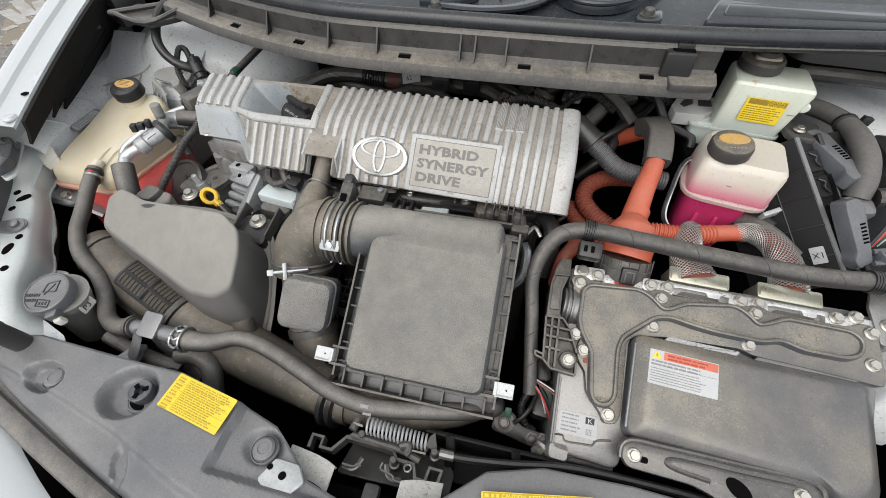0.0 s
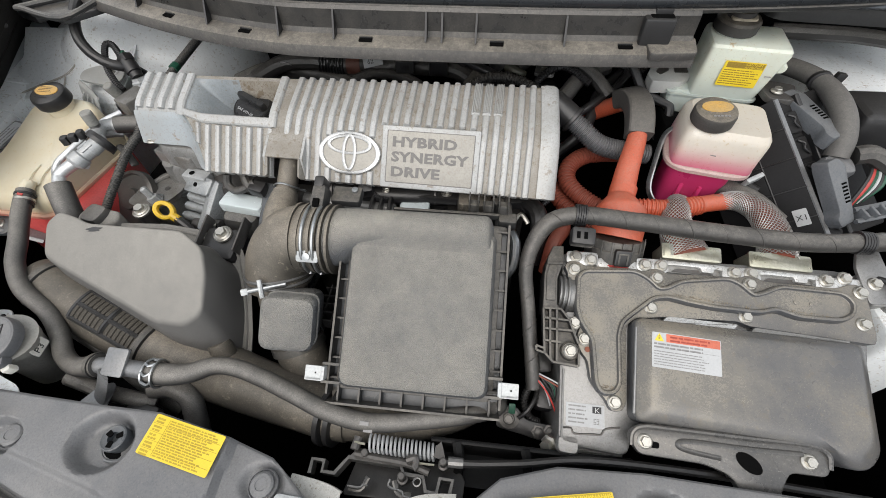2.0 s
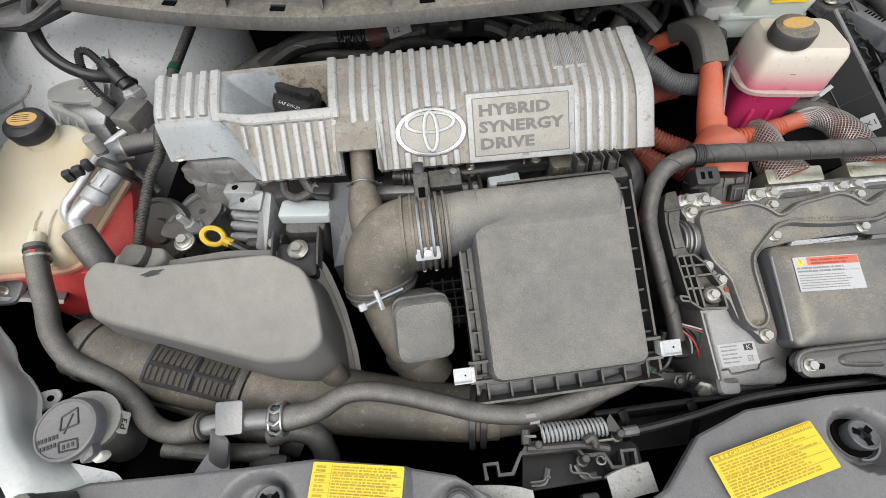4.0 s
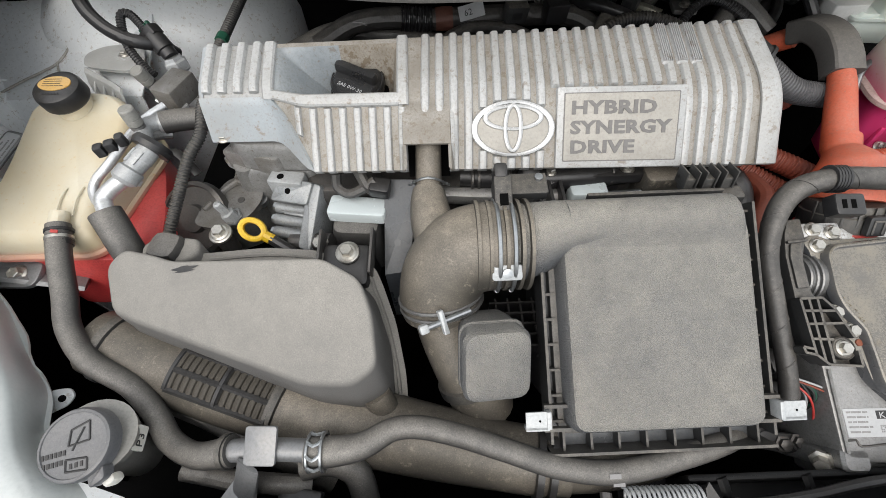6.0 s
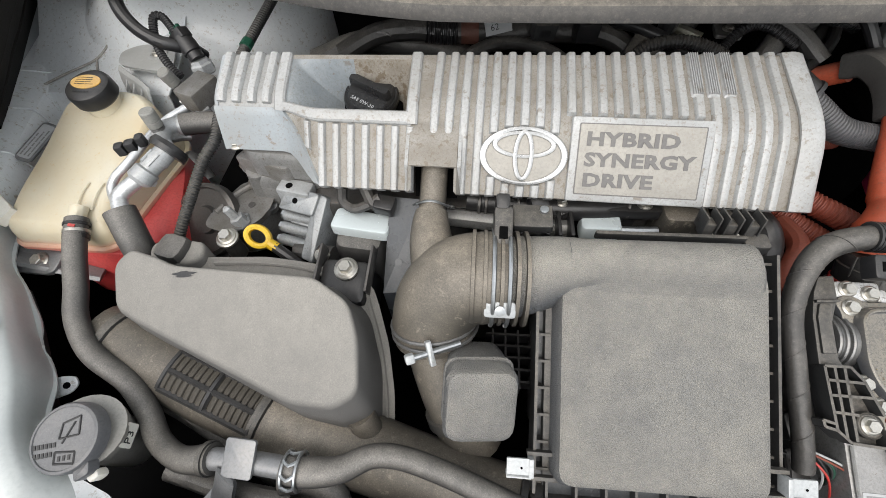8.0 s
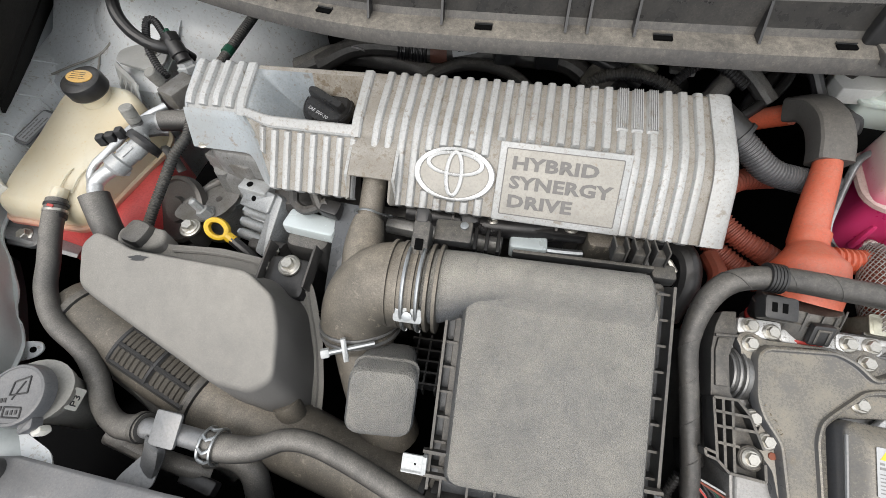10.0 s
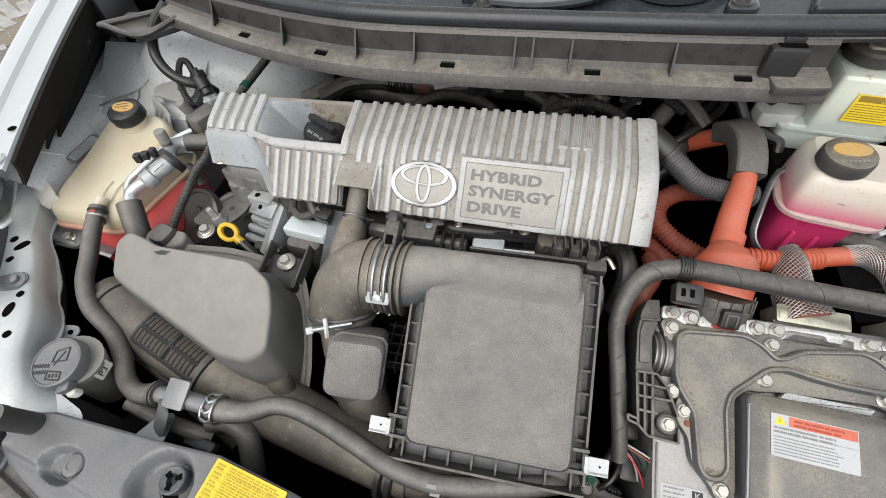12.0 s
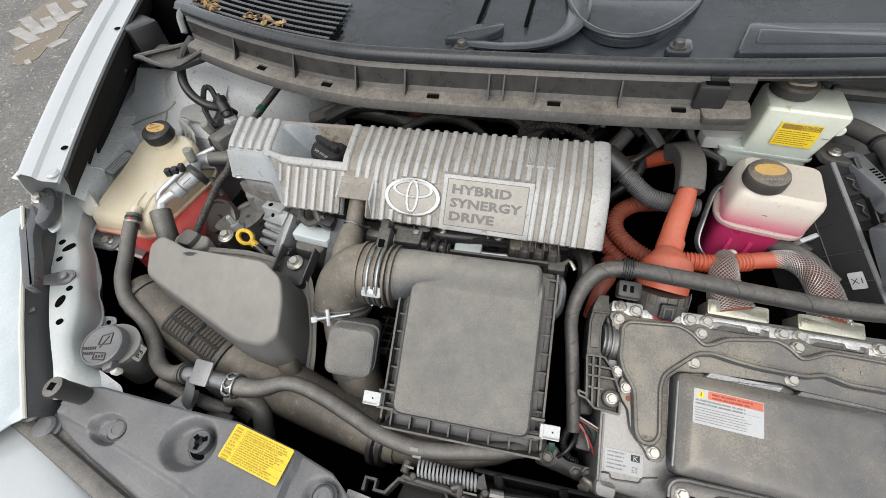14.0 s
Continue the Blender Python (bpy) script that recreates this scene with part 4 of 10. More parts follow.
# ---- bonnet latch ----
latch = thing("bonnet_latch", (-0.08, 0.10, 0.68), "greasy dark steel bonnet latch with a coil return spring", "latch")
grey_latch = surface("greasy_pressed_steel", (0.09, 0.088, 0.083), (0.16, 0.155, 0.145), rough=0.35, metal=0.5, big=60, bump=0.2, dust=0.15, dust_colour=(0.2, 0.18, 0.15))
dark_latch = surface("greasy_dark_plate", (0.03, 0.029, 0.027), rough=0.45, metal=0.3, big=60, bump=0.2)
coil = []
for i in range(16 * 14):
    a = 2 * math.pi * i / 14
    coil.append((-0.114 + 0.072 * i / (16 * 14), 0.128 + 0.0085 * math.cos(a), 0.722 - 0.012 * i / (16 * 14) + 0.0085 * math.sin(a)))
part("spring", tube(coil, 0.0014, 6, 1), clean_alloy, latch, "bright coil spring")
edge_pts = [(-0.1745, 0.0937), (-0.175, 0.1078), (-0.1618, 0.1074), (-0.1616, 0.0969), (-0.148, 0.0965), (-0.136, 0.1136), (-0.0789, 0.1118), (-0.0737, 0.1036), (-0.053, 0.1029), (-0.0487, 0.0899), (-0.0372, 0.0895), (-0.0351, 0.1034), (-0.0215, 0.103), (-0.0238, 0.0891)]
rail = [Vector((*a, 0.712)) for a in edge_pts]
rings = []
for k, p in enumerate(rail):
    t = (rail[min(k + 1, len(rail) - 1)] - rail[max(k - 1, 0)]).normalized()
    s = Vector((-t.y, t.x, 0)) * 0.0019
    rings.append([p + s, p - s, p - s - Vector((0, 0, 0.016)), p + s - Vector((0, 0, 0.016))])
part("pressed_edge", loft(rings), grey_latch, latch, "pressed steel latch edge", smooth=0)
part("latch_plate", slab(rounded([(-0.138, 0.112), (-0.080, 0.110), (-0.074, 0.121), (-0.128, 0.124)][::1], 0.003), 0.708, 0.711, I4, 0.0008), dark_steel, latch)
for x, d in ((-0.131, 1), (-0.064, -1)):
    part("guide_tab", tube([(x, 0.0865, 0.703), (x + d * 0.013, 0.0865, 0.704), (x + d * 0.019, 0.0975, 0.706)], 0.0034, 6, 4, flat=0.4), grey_latch, latch)
part("small_coil", tube([(-0.0584 + 0.004 * math.cos(a), 0.0976 + 0.004 * math.sin(a), 0.708 + 0.0006 * a) for a in [q * math.pi / 6 for q in range(26)]], 0.0008, 5, 1), alu, latch)
part("lever", tube([(-0.129, 0.117, 0.715), (-0.103, 0.115, 0.715), (-0.071, 0.113, 0.715), (-0.047, 0.107, 0.715)], 0.0040, 8, 5, flat=0.7), dark_steel, latch)
part("hook", tube([(-0.072, 0.115, 0.722), (-0.063, 0.118, 0.722), (-0.062, 0.111, 0.722), (-0.064, 0.108, 0.722)], 0.0042, 8, 5, flat=0.8), dark_steel, latch)
part("spring_leg", tube([(-0.132, 0.087, 0.706), (-0.119, 0.087, 0.706), (-0.115, 0.090, 0.706), (-0.111, 0.089, 0.706)], 0.0013, 6, 5), alu, latch)
part("spring_leg", tube([(-0.088, 0.098, 0.706), (-0.088, 0.091, 0.706), (-0.074, 0.088, 0.706), (-0.071, 0.084, 0.706), (-0.061, 0.083, 0.706)], 0.0013, 6, 5), alu, latch)
part("spring_rod", tube([(-0.131, 0.127, 0.722), (-0.119, 0.126, 0.722)], 0.0014, 6, 3), yellow_zinc, latch)
part("spring_rod", tube([(-0.060, 0.114, 0.720), (-0.052, 0.114, 0.720), (-0.042, 0.114, 0.720)], 0.0012, 6, 3), yellow_zinc, latch)
part("spring_post", tube([(-0.128, 0.133, 0.718), (-0.130, 0.120, 0.718)], 0.0052, 10, 3), dark_steel, latch)
part("ear_plate", slab([(-0.042, 0.133), (-0.037, 0.138), (-0.03, 0.119), (-0.044, 0.122)][::-1], 0.716, 0.719, I4), dark_steel, latch)
part("rivet", lathe([(0.0050, 0), (0.0050, 0.004), (0.0035, 0.006), (0.0025, 0.0055)], pose(-0.068, 0.115, 0.712), 16), dark_steel, latch)
part("base_plate", slab(rounded([(-0.140, 0.080), (-0.010, 0.082), (-0.008, 0.108), (-0.02, 0.120), (-0.13, 0.122)], 0.005), 0.686, 0.690, I4, 0.001), dark_latch, latch)
for x, y in ((-0.118, 0.118), (-0.033, 0.118), (-0.075, 0.100)):
    part("pin", lathe([(0.006, 0), (0.006, 0.006), (0.004, 0.007), (0.004, 0.022), (0.003, 0.023)], pose(x, y, 0.700), 14), dark_steel, latch)
for pts in ([(-0.1887, 0.0912, 0.7240), (-0.1749, 0.0897, 0.7240), (-0.1600, 0.0878, 0.7240), (-0.1456, 0.0848, 0.7240), (-0.1335, 0.0804, 0.7240)], [(-0.0608, 0.0833, 0.7240), (-0.0506, 0.0866, 0.7240), (-0.0364, 0.0891, 0.7240), (-0.0165, 0.0909, 0.7240)]):
    part("support_edge", strip([[(x, y, z - 0.010), (x, y - 0.001, z - 0.002), (x, y - 0.012, z - 0.001), (x, y - 0.026, z - 0.002)] for x, y, z in curve(pts, 4)], 0.002), worn_white, latch, "worn white painted support edge")
part("edge_gap", box(0.016, 0.026, 0.012, pose(-0.085, 0.058, 0.7265), 0.002), clean_black, latch)
tagged(part("latch_cable", tube([(-0.03, 0.120, 0.712), (0.0, 0.121, 0.710), (0.05, 0.126, 0.715), (0.12, 0.135, 0.722), (0.24, 0.135, 0.722), (0.4, 0.13, 0.71)], 0.0042, 8, 6), clean_black), "thin black release cable behind the cover", "cable")
part("ferrule", tube([(-0.028, 0.120, 0.712), (-0.012, 0.1205, 0.711)], 0.0055, 10, 2), alu, latch)
guide_black = surface("matt_black_guide_plastic", (0.007, 0.007, 0.007), (0.012, 0.012, 0.012), rough=0.5, big=30, bump=0.15, spec=0.2)
duct = thing("air_guide", (0.06, 0.14, 0.66), "black plastic air guide behind the bonnet latch", "air guide")
part("wall", box(0.22, 0.006, 0.05, pose(0.06, 0.142, 0.66), 0.002), guide_black, duct)
for x in (-0.02, 0.055):
    part("stay", tube([(x, 0.142, 0.71), (x + 0.004, 0.125, 0.70), (x + 0.003, 0.11, 0.68)], 0.006, 6, 4, flat=0.5), guide_black, duct)
part("base", box(0.3, 0.04, 0.01, pose(0.05, 0.125, 0.655)), guide_black, duct)

# ---- engine cover ----
cover = thing("engine_cover", (-0.2, 0.47, 0.78), "ribbed silver engine cover with dirt and stains", "engine cover")
YAW = math.tan(radians(-1.8))


def cover_profile(x):
    """Front bottom, bend and back of the cover at x, in (y, z)."""
    d = (x + 0.2) * YAW
    t = min(1.0, max(0.0, (-0.385 - x) / 0.05))
    t = t * t * (3 - 2 * t)
    foot = Vector((0.4125 + d + 0.042 * t, 0.8325 + 0.005 * t))
    bend = Vector((0.464 + d + 0.010 * t, 0.885 - 0.001 * t))
    rear = Vector((0.537 - d * 0.2, 0.902))
    return foot, bend, rear


def cover_point(x, s, lift=0.0):
    """A point on the skin: s 0 at the foot, 1 at the bend, 2 at the rear edge."""
    foot, bend, rear = cover_profile(x)
    a, b = (bend - foot).normalized(), (rear - bend).normalized()
    r = 0.30
    if s < 1 - r:
        p, tan = foot.lerp(bend, s), a
    elif s > 1 + r:
        p, tan = bend.lerp(rear, s - 1), b
    else:
        t = (s - 1 + r) / (2 * r)
        p0, p2 = foot.lerp(bend, 1 - r), bend.lerp(rear, r)
        p = (1 - t) ** 2 * p0 + 2 * t * (1 - t) * bend + t * t * p2
        tan = a.lerp(b, t).normalized()
    nrm = Vector((-tan.y, tan.x))
    p = p + nrm * lift
    return Vector((x, p.x, p.y))


steps = [0, 0.2, 0.4, 0.55, 0.7, 0.8, 0.9, 1.0, 1.1, 1.2, 1.3, 1.5, 1.75, 2.0]


def ease(a, b, q):
    """0 below a, 1 above b, smooth between."""
    t = min(1.0, max(0.0, (q - a) / (b - a)))
    return t * t * (3 - 2 * t)


def well_depth(x, s):
    """How far the oil filler well sinks: a ramp from one end, steep walls on the other sides."""
    return 0.056 * ease(-0.4215, -0.358, x) ** 0.75 * (1 - ease(-0.313, -0.2985, x)) * ease(1.03, 1.09, s) * (1 - ease(1.78, 1.92, s))


def tunnel_lift(x, s):
    """The arch that bulges over the breather hose."""
    return 0.0165 * ease(-0.2995, -0.2945, x) * (1 - ease(-0.2485, -0.2435, x)) * max(0.0, min(1.0, (0.90 - s) / 0.56))


def skin(x, s, lift=0.0):
    return cover_point(x, s, lift + tunnel_lift(x, s)) - Vector((0, 0, well_depth(x, s)))


def patch(x0, x1, s0, s1, dx=0.003, lift=0.0, bm=None):
    """A stretch of moulded skin with its thickness, closed at the foot and the back."""
    n = max(1, round((x1 - x0) / dx))
    k = max(1, round((s1 - s0) / 0.035))
    rows = []
    for i in range(n + 1):
        x = x0 + (x1 - x0) * i / n
        row = [skin(x, s0 + (s1 - s0) * j / k, lift) for j in range(k + 1)]
        if s0 == 0:
            row = [row[0] + Vector((0, 0.004, -0.006))] + row
        if s1 == 2.0:
            row += [row[-1] + Vector((0, 0.003, -0.0015)), row[-1] + Vector((0, 0.006, -0.006)), row[-1] + Vector((0, 0.008, -0.045))]
        rows.append(row)
    return strip(rows, 0.003, bm)


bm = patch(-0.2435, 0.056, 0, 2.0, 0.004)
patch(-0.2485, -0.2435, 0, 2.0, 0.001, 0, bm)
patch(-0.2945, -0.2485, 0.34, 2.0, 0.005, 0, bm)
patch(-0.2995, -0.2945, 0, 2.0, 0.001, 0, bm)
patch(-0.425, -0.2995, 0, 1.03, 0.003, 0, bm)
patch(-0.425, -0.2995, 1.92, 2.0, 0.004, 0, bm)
part("shell", bm, cover_groove, cover)
part("end_shell", patch(-0.497, -0.425, 0.9, 2.0, 0.004), cover_end, cover)
# rounded ends of the moulding
rows = []
for k, (dx, dl) in enumerate(((-0.012, 0.0035), (-0.004, 0.0045), (0.0, 0.0044), (0.004, 0.0038), (0.008, 0.0022), (0.0108, -0.001), (0.0122, -0.005), (0.0125, -0.03))):
    row = [cover_point(0.0655 + dx, s, dl) for s in steps]
    rows.append([row[0] + Vector((0, 0.004, -0.006))] + row + [row[-1] + Vector((0, 0.005, -0.004)), row[-1] + Vector((0, 0.008, -0.045))])
part("end_band", strip(rows, 0.003), cover_alloy, cover, "broad rounded end band")
rows = []
for dx, dl in ((0.0, -0.03), (0.0004, -0.008), (0.0016, -0.003), (0.004, 0.0), (0.008, 0.001)):
    row = [cover_point(-0.505 + dx, s, dl) for s in steps]
    rows.append([row[0] + Vector((0, 0.004, -0.004))] + row + [row[-1] + Vector((0, 0.008, -0.045))])
part("end_wall", strip(rows, 0.003), cover_blue, cover)
rows = []
for j in range(15):
    s = 0.90 * j / 14
    xr = -0.3865 - 0.043 * s / 0.9
    rows.append([cover_point(-0.502 + (xr + 0.502) * i / 14, s, 0.0012 + 0.0020 * ease(0.86, 1.0, i / 14)) for i in range(15)])
part("end_face", strip(rows, 0.003), cover_blue, cover, "smooth bluish end face")
part("well_ramp", patch(-0.425, -0.360, 1.03, 1.92, 0.0025), well_blue, cover, "smooth bluish stained ramp")
part("well_floor", patch(-0.360, -0.2995, 1.03, 1.92, 0.0015), cover_crust, cover, "oil-crusted recess floor")
# raised rim round the well
rows = []
for i in range(45):
    x = -0.430 + 0.136 * i / 44
    rows.append([cover_point(x, s, l) for s, l in ((0.845, -0.001), (0.86, 0.0028), (0.885, 0.0042), (0.96, 0.0046), (1.01, 0.0042), (1.035, 0.0024), (1.05, -0.004))])
part("well_rim", strip(rows, 0.002), cover_alloy, cover)
for xa, xb in ((-0.4370, -0.4235), (-0.3000, -0.2875)):
    rows = []
    for s in (0.86, 0.9, 1.0, 1.1, 1.2, 1.35, 1.5, 1.75, 1.95, 2.0):
        rows.append([cover_point(xa + (xb - xa) * u, s, l) for u, l in ((0, -0.001), (0.08, 0.0026), (0.2, 0.0042), (0.8, 0.0044), (0.93, 0.0026), (1, -0.003))])
    part("well_rim", strip(rows, 0.002), cover_alloy, cover)


def rib_mesh(x, s0, s1, w=0.0096, h=0.0045):
    """A low moulded rib with sloping flanks; it leans with the cover's yaw."""
    ss = [s0] + [s for s in steps if s0 + 0.02 < s < s1 - 0.02] + [s1]
    if s1 < 2.0:
        ss.insert(-1, s1 - 0.03)
    if s0 > 0.0:
        ss.insert(1, s0 + 0.03)
    rings = []
    for k, s in enumerate(ss):
        e = 0.15 if (k == 0 and s0 > 0) or (k == len(ss) - 1 and s1 < 2.0) else 1.0
        q = x + 0.0314 * (cover_point(x, s).y - 0.43)
        rings.append([cover_point(q + w * u, s, h * e * l - 0.0008) for u, l in ((-0.52, -0.3), (-0.46, 0.25), (-0.40, 0.70), (-0.31, 1.00), (-0.16, 1.12), (0.16, 1.12), (0.31, 1.00), (0.40, 0.70), (0.46, 0.25), (0.52, -0.3))])
    if s1 == 2.0:
        rings += [[p + Vector((0, 0.003, -0.002)) for p in rings[-1]], [p + Vector((0, 0.007, -0.012)) for p in rings[-1]]]
    if s0 == 0.0:
        rings.insert(0, [p + Vector((0, 0.003, -0.006)) for p in rings[0]])
    return loft(rings)


PITCH = 0.01425
BOX_L, BOX_R = -0.1450, -0.0205
EM = -0.1865
for i in range(23):
    x = 0.0405 - i * PITCH
    if i in (3, 4, 5):
        continue
    if BOX_L < x < BOX_R:
        part("rib", rib_mesh(x, 1.05, 2.0), cover_alloy, cover)
    elif abs(x - EM) < 0.041:
        q = math.sqrt(1 - ((x - EM) / 0.042) ** 2)
        part("rib", rib_mesh(x, 0.52 + 0.36 * q, 2.0), cover_alloy, cover)
        if 0.52 - 0.36 * q > 0.06:
            part("rib", rib_mesh(x, 0.0, 0.52 - 0.36 * q), cover_alloy, cover)
    elif x < -0.2485:
        part("rib", rib_mesh(x, 0.66, 2.0), cover_alloy, cover)
    else:
        part("rib", rib_mesh(x, 0.0, 2.0), cover_alloy, cover)
for i in (3, 4, 5):
    x = 0.0405 - i * PITCH
    bm = rib_mesh(x, 1.36, 2.0, 0.0125, 0.0030)
    for q in range(5):
        rings = []
        for s in (1.39, 1.5, 1.75, 2.0):
            xx = x - 0.0040 + q * 0.0020 + 0.0314 * (cover_point(x, s).y - 0.43)
            rings.append([cover_point(xx + a, s, l) for a, l in ((-0.0006, 0.0022), (-0.0004, 0.0042), (0.0004, 0.0042), (0.0006, 0.0022))])
        loft(rings, bm)
    part("fine_rib", bm, cover_alloy, cover)
    part("rib", rib_mesh(x, 1.05 if i == 5 else 0.0, 1.37), cover_alloy, cover)
for i in range(7):
    part("rib", rib_mesh(-0.3845 + i * 0.01475, 0.0, 0.85, 0.0088), cover_alloy, cover)
part("rib", rib_mesh(-0.4005, 0.42, 0.85, 0.0080), cover_alloy, cover)
for x in (-0.4950, -0.4790, -0.4625, -0.4465):
    part("rib", rib_mesh(x, 0.97, 2.0, 0.0108, 0.0050), cover_alloy, cover)
# side walls of the hose tunnel
for x in (-0.2965, -0.2463):
    bm = loft([[cover_point(x + d, s, l) for s, l in ((0, -0.004), (0, 0.003), (0.34, 0.0165), (0.6, 0.009), (0.88, 0.001), (0.5, -0.002))] for d in (-0.0016, 0.0016)])
    part("tunnel_wall", bm, cover_alloy, cover, "raised arch over a hose")
part("tunnel_shadow", loft([[cover_point(x, s, l) for s, l in ((-0.10, -0.026), (0.40, -0.026), (0.40, -0.010), (0.34, -0.022))] for x in (-0.293, -0.249)]), deep_black, cover)
# nameplate
xm = (BOX_L + BOX_R) / 2
foot, bend, rear = cover_profile(xm)
face_up = Vector((0, bend.x - foot.x, bend.y - foot.y)).normalized()
mp = axes(Vector((xm, foot.x, foot.y)), (1, YAW, 0.0), face_up)
HT = (bend - foot).length
BW = BOX_R - BOX_L
part("nameplate_frame", slab(rect(BW, HT * 1.05, 0.002, 0, HT * 0.51), -0.006, 0.0046, mp, 0.0016), cover_alloy, cover)
part("nameplate_groove", slab(rect(BW - 0.0130, HT * 0.885, 0.0015, 0, HT * 0.515), 0.003, 0.0049, mp), letter_grey, cover, "dark grimy groove round the nameplate")
part("nameplate", slab(rect(BW - 0.0152, HT * 0.860, 0.0012, 0, HT * 0.515), 0.003, 0.0053, mp, 0.0004), plate_dirt, cover, "grimy recessed nameplate")
for i, t in enumerate(("HYBRID", "SYNERGY", "DRIVE")):
    words("lettering", t, 0.0168, mp @ Matrix.Translation((-0.0490, HT * 0.690 - i * 0.0186, 0.0054)), letter_grey, cover, 0.0004, wide=(1.36, 1.30, 1.34)[i], bold=0.00065)
# oval emblem in plain rings
me_ = axes(cover_point(EM, 0.52), (1, YAW, 0), face_up)
part("emblem_field", lathe([(1, -0.002), (1, 0.0032), (0.96, 0.0036), (0.2, 0.0036)], me_ @ Matrix.Diagonal((0.0395, 0.0268, 1, 1)), 48), plate_dirt, cover)


def oval_ring(a, b, wa, wb, cx, cy, z):
    """A bevelled oval ring, wa wide at its sides and wb at top and bottom."""
    rings = []
    for k in range(48):
        q = 2 * math.pi * k / 48
        c, s = math.cos(q), math.sin(q)
        out = Vector((c / a, s / b)).normalized()
        wd = wb + (wa - wb) * abs(out.x)
        rings.append([me_ @ Vector((cx + a * c + out.x * wd * u, cy + b * s + out.y * wd * u, z + v)) for u, v in ((-0.5, -0.003), (-0.5, 0.0004), (-0.36, 0.0016), (0.0, 0.0021), (0.36, 0.0016), (0.5, 0.0004), (0.5, -0.003))])
    return loft(rings + [rings[0]], cap=False)


part("emblem_ring", oval_ring(0.0380, 0.0252, 0.0066, 0.0036, 0, 0, 0.0036), chrome, cover, "worn bright oval ring")
part("emblem_ring", oval_ring(0.0272, 0.0108, 0.0054, 0.0036, 0, 0.0105, 0.0040), chrome, cover, "worn bright oval ring")
part("emblem_ring", oval_ring(0.0076, 0.0215, 0.0046, 0.0042, 0, 0.0005, 0.0044), chrome, cover, "worn bright oval ring")

oil = thing("oil_filler_cap", (-0.345, 0.50, 0.83), "black oil filler cap with a grip bar and white print", "oil cap")
mo = upon((-0.3455, 0.5196, 0.8585), (0.02, -0.24, 0.97))
part("cap", lathe([(0.0265, -0.008), (0.0285, 0.0), (0.0295, 0.004), (0.0295, 0.010), (0.0280, 0.0125), (0.0262, 0.0120), (0.0255, 0.0130), (0.0235, 0.0150), (0.010, 0.0158)], mo, 44), cap_black, oil)
part("neck", lathe([(0.032, -0.022), (0.032, -0.004), (0.029, -0.002)], mo, 30), deep_black, oil)
bm = stack([(rect(0.011, 0.050, 0.004), 0.013, 0, 0), (rect(0.010, 0.049, 0.004), 0.022, 0, 0), (rect(0.0075, 0.046, 0.003), 0.0245, 0, 0)], mo @ pose(0.0, 0.003, 0, 0, 0, 62))
part("grip", bm, cap_black, oil)
words("print", "SAE 0W-20", 0.0058, mo @ pose(-0.0205, -0.0085, 0.0156, 0, 0, -28), white_label, oil, 0.0002)

# ---- air filter box ----
abox = thing("air_filter_box", (-0.08, 0.24, 0.66), "dusty black air filter housing with a grained lid", "air filter box")
ml = axes((-0.0745, 0.177, 0.7625), (1, 0.004, 0.008), (0, 0.866, 0.5))
W = 0.155
def lid_outline(w, v0, v1, r):
    return rounded([(-w / 2, v0), (w / 2, v0), (w / 2, v1), (-w / 2, v1)], r, 4)
bm = stack([(lid_outline(W + 0.014, -0.008, 0.178, 0.010), -0.030, 0, 0), (lid_outline(W + 0.010, -0.006, 0.175, 0.012), -0.008, 0, 0), (lid_outline(W + 0.004, -0.003, 0.172, 0.012), -0.002, 0, 0), (lid_outline(W - 0.008, 0.003, 0.168, 0.012), 0.001, 0, 0)], ml)
part("lid", bm, lid_plastic, abox, "grained sloping lid")
# the outlet duct swells out of the lid's upper edge and leaves it as a round pipe
def duct_ring(x, ry, rz, yc, zc, sq=0.75):
    out = []
    for k in range(28):
        a = 2 * math.pi * k / 28
        c, s = math.cos(a), math.sin(a)
        out.append(Vector((x, yc + ry * math.copysign(abs(c) ** sq, c), zc + rz * math.copysign(abs(s) ** sq, s))))
    return out
bm = loft([duct_ring(-0.12, 0.024, 0.028, 0.334, 0.827, 0.8), duct_ring(-0.145, 0.026, 0.029, 0.334, 0.827, 0.8), duct_ring(-0.158, 0.029, 0.031, 0.333, 0.825, 0.85), duct_ring(-0.172, 0.033, 0.034, 0.332, 0.821, 0.95), duct_ring(-0.188, 0.036, 0.036, 0.331, 0.818, 1.0), duct_ring(-0.205, 0.036, 0.036, 0.330, 0.816, 1.0)])
part("outlet_duct", bm, lid_plastic, abox)
rows = []
swell = [(0.2865, 0.8265), (0.2960, 0.8318), (0.3040, 0.8365), (0.3090, 0.8410), (0.3140, 0.8465), (0.3200, 0.8530), (0.3270, 0.8572), (0.3350, 0.8588), (0.3430, 0.8578), (0.3500, 0.8540), (0.3550, 0.8470), (0.3575, 0.8370), (0.3580, 0.8000)]
for i in range(40):
    x = -0.1540 + 0.1585 * i / 39
    left = math.sqrt(max(0.0, 1 - max(0.0, (-0.1490 - x) / 0.0052) ** 2))
    right = math.sqrt(max(0.0, 1 - max(0.0, (x + 0.0065) / 0.0112) ** 2))
    e = left * right
    base = lambda y: 0.7625 + (y - 0.177) * 0.577 - 0.004
    row = []
    for y, zz in swell:
        lo = min(base(y), 0.826)
        row.append(Vector((x, 0.325 + (y - 0.325) * (0.86 + 0.14 * e), lo + (zz + 0.0012 * x / 0.15 - lo) * e)))
    rows.append(row)
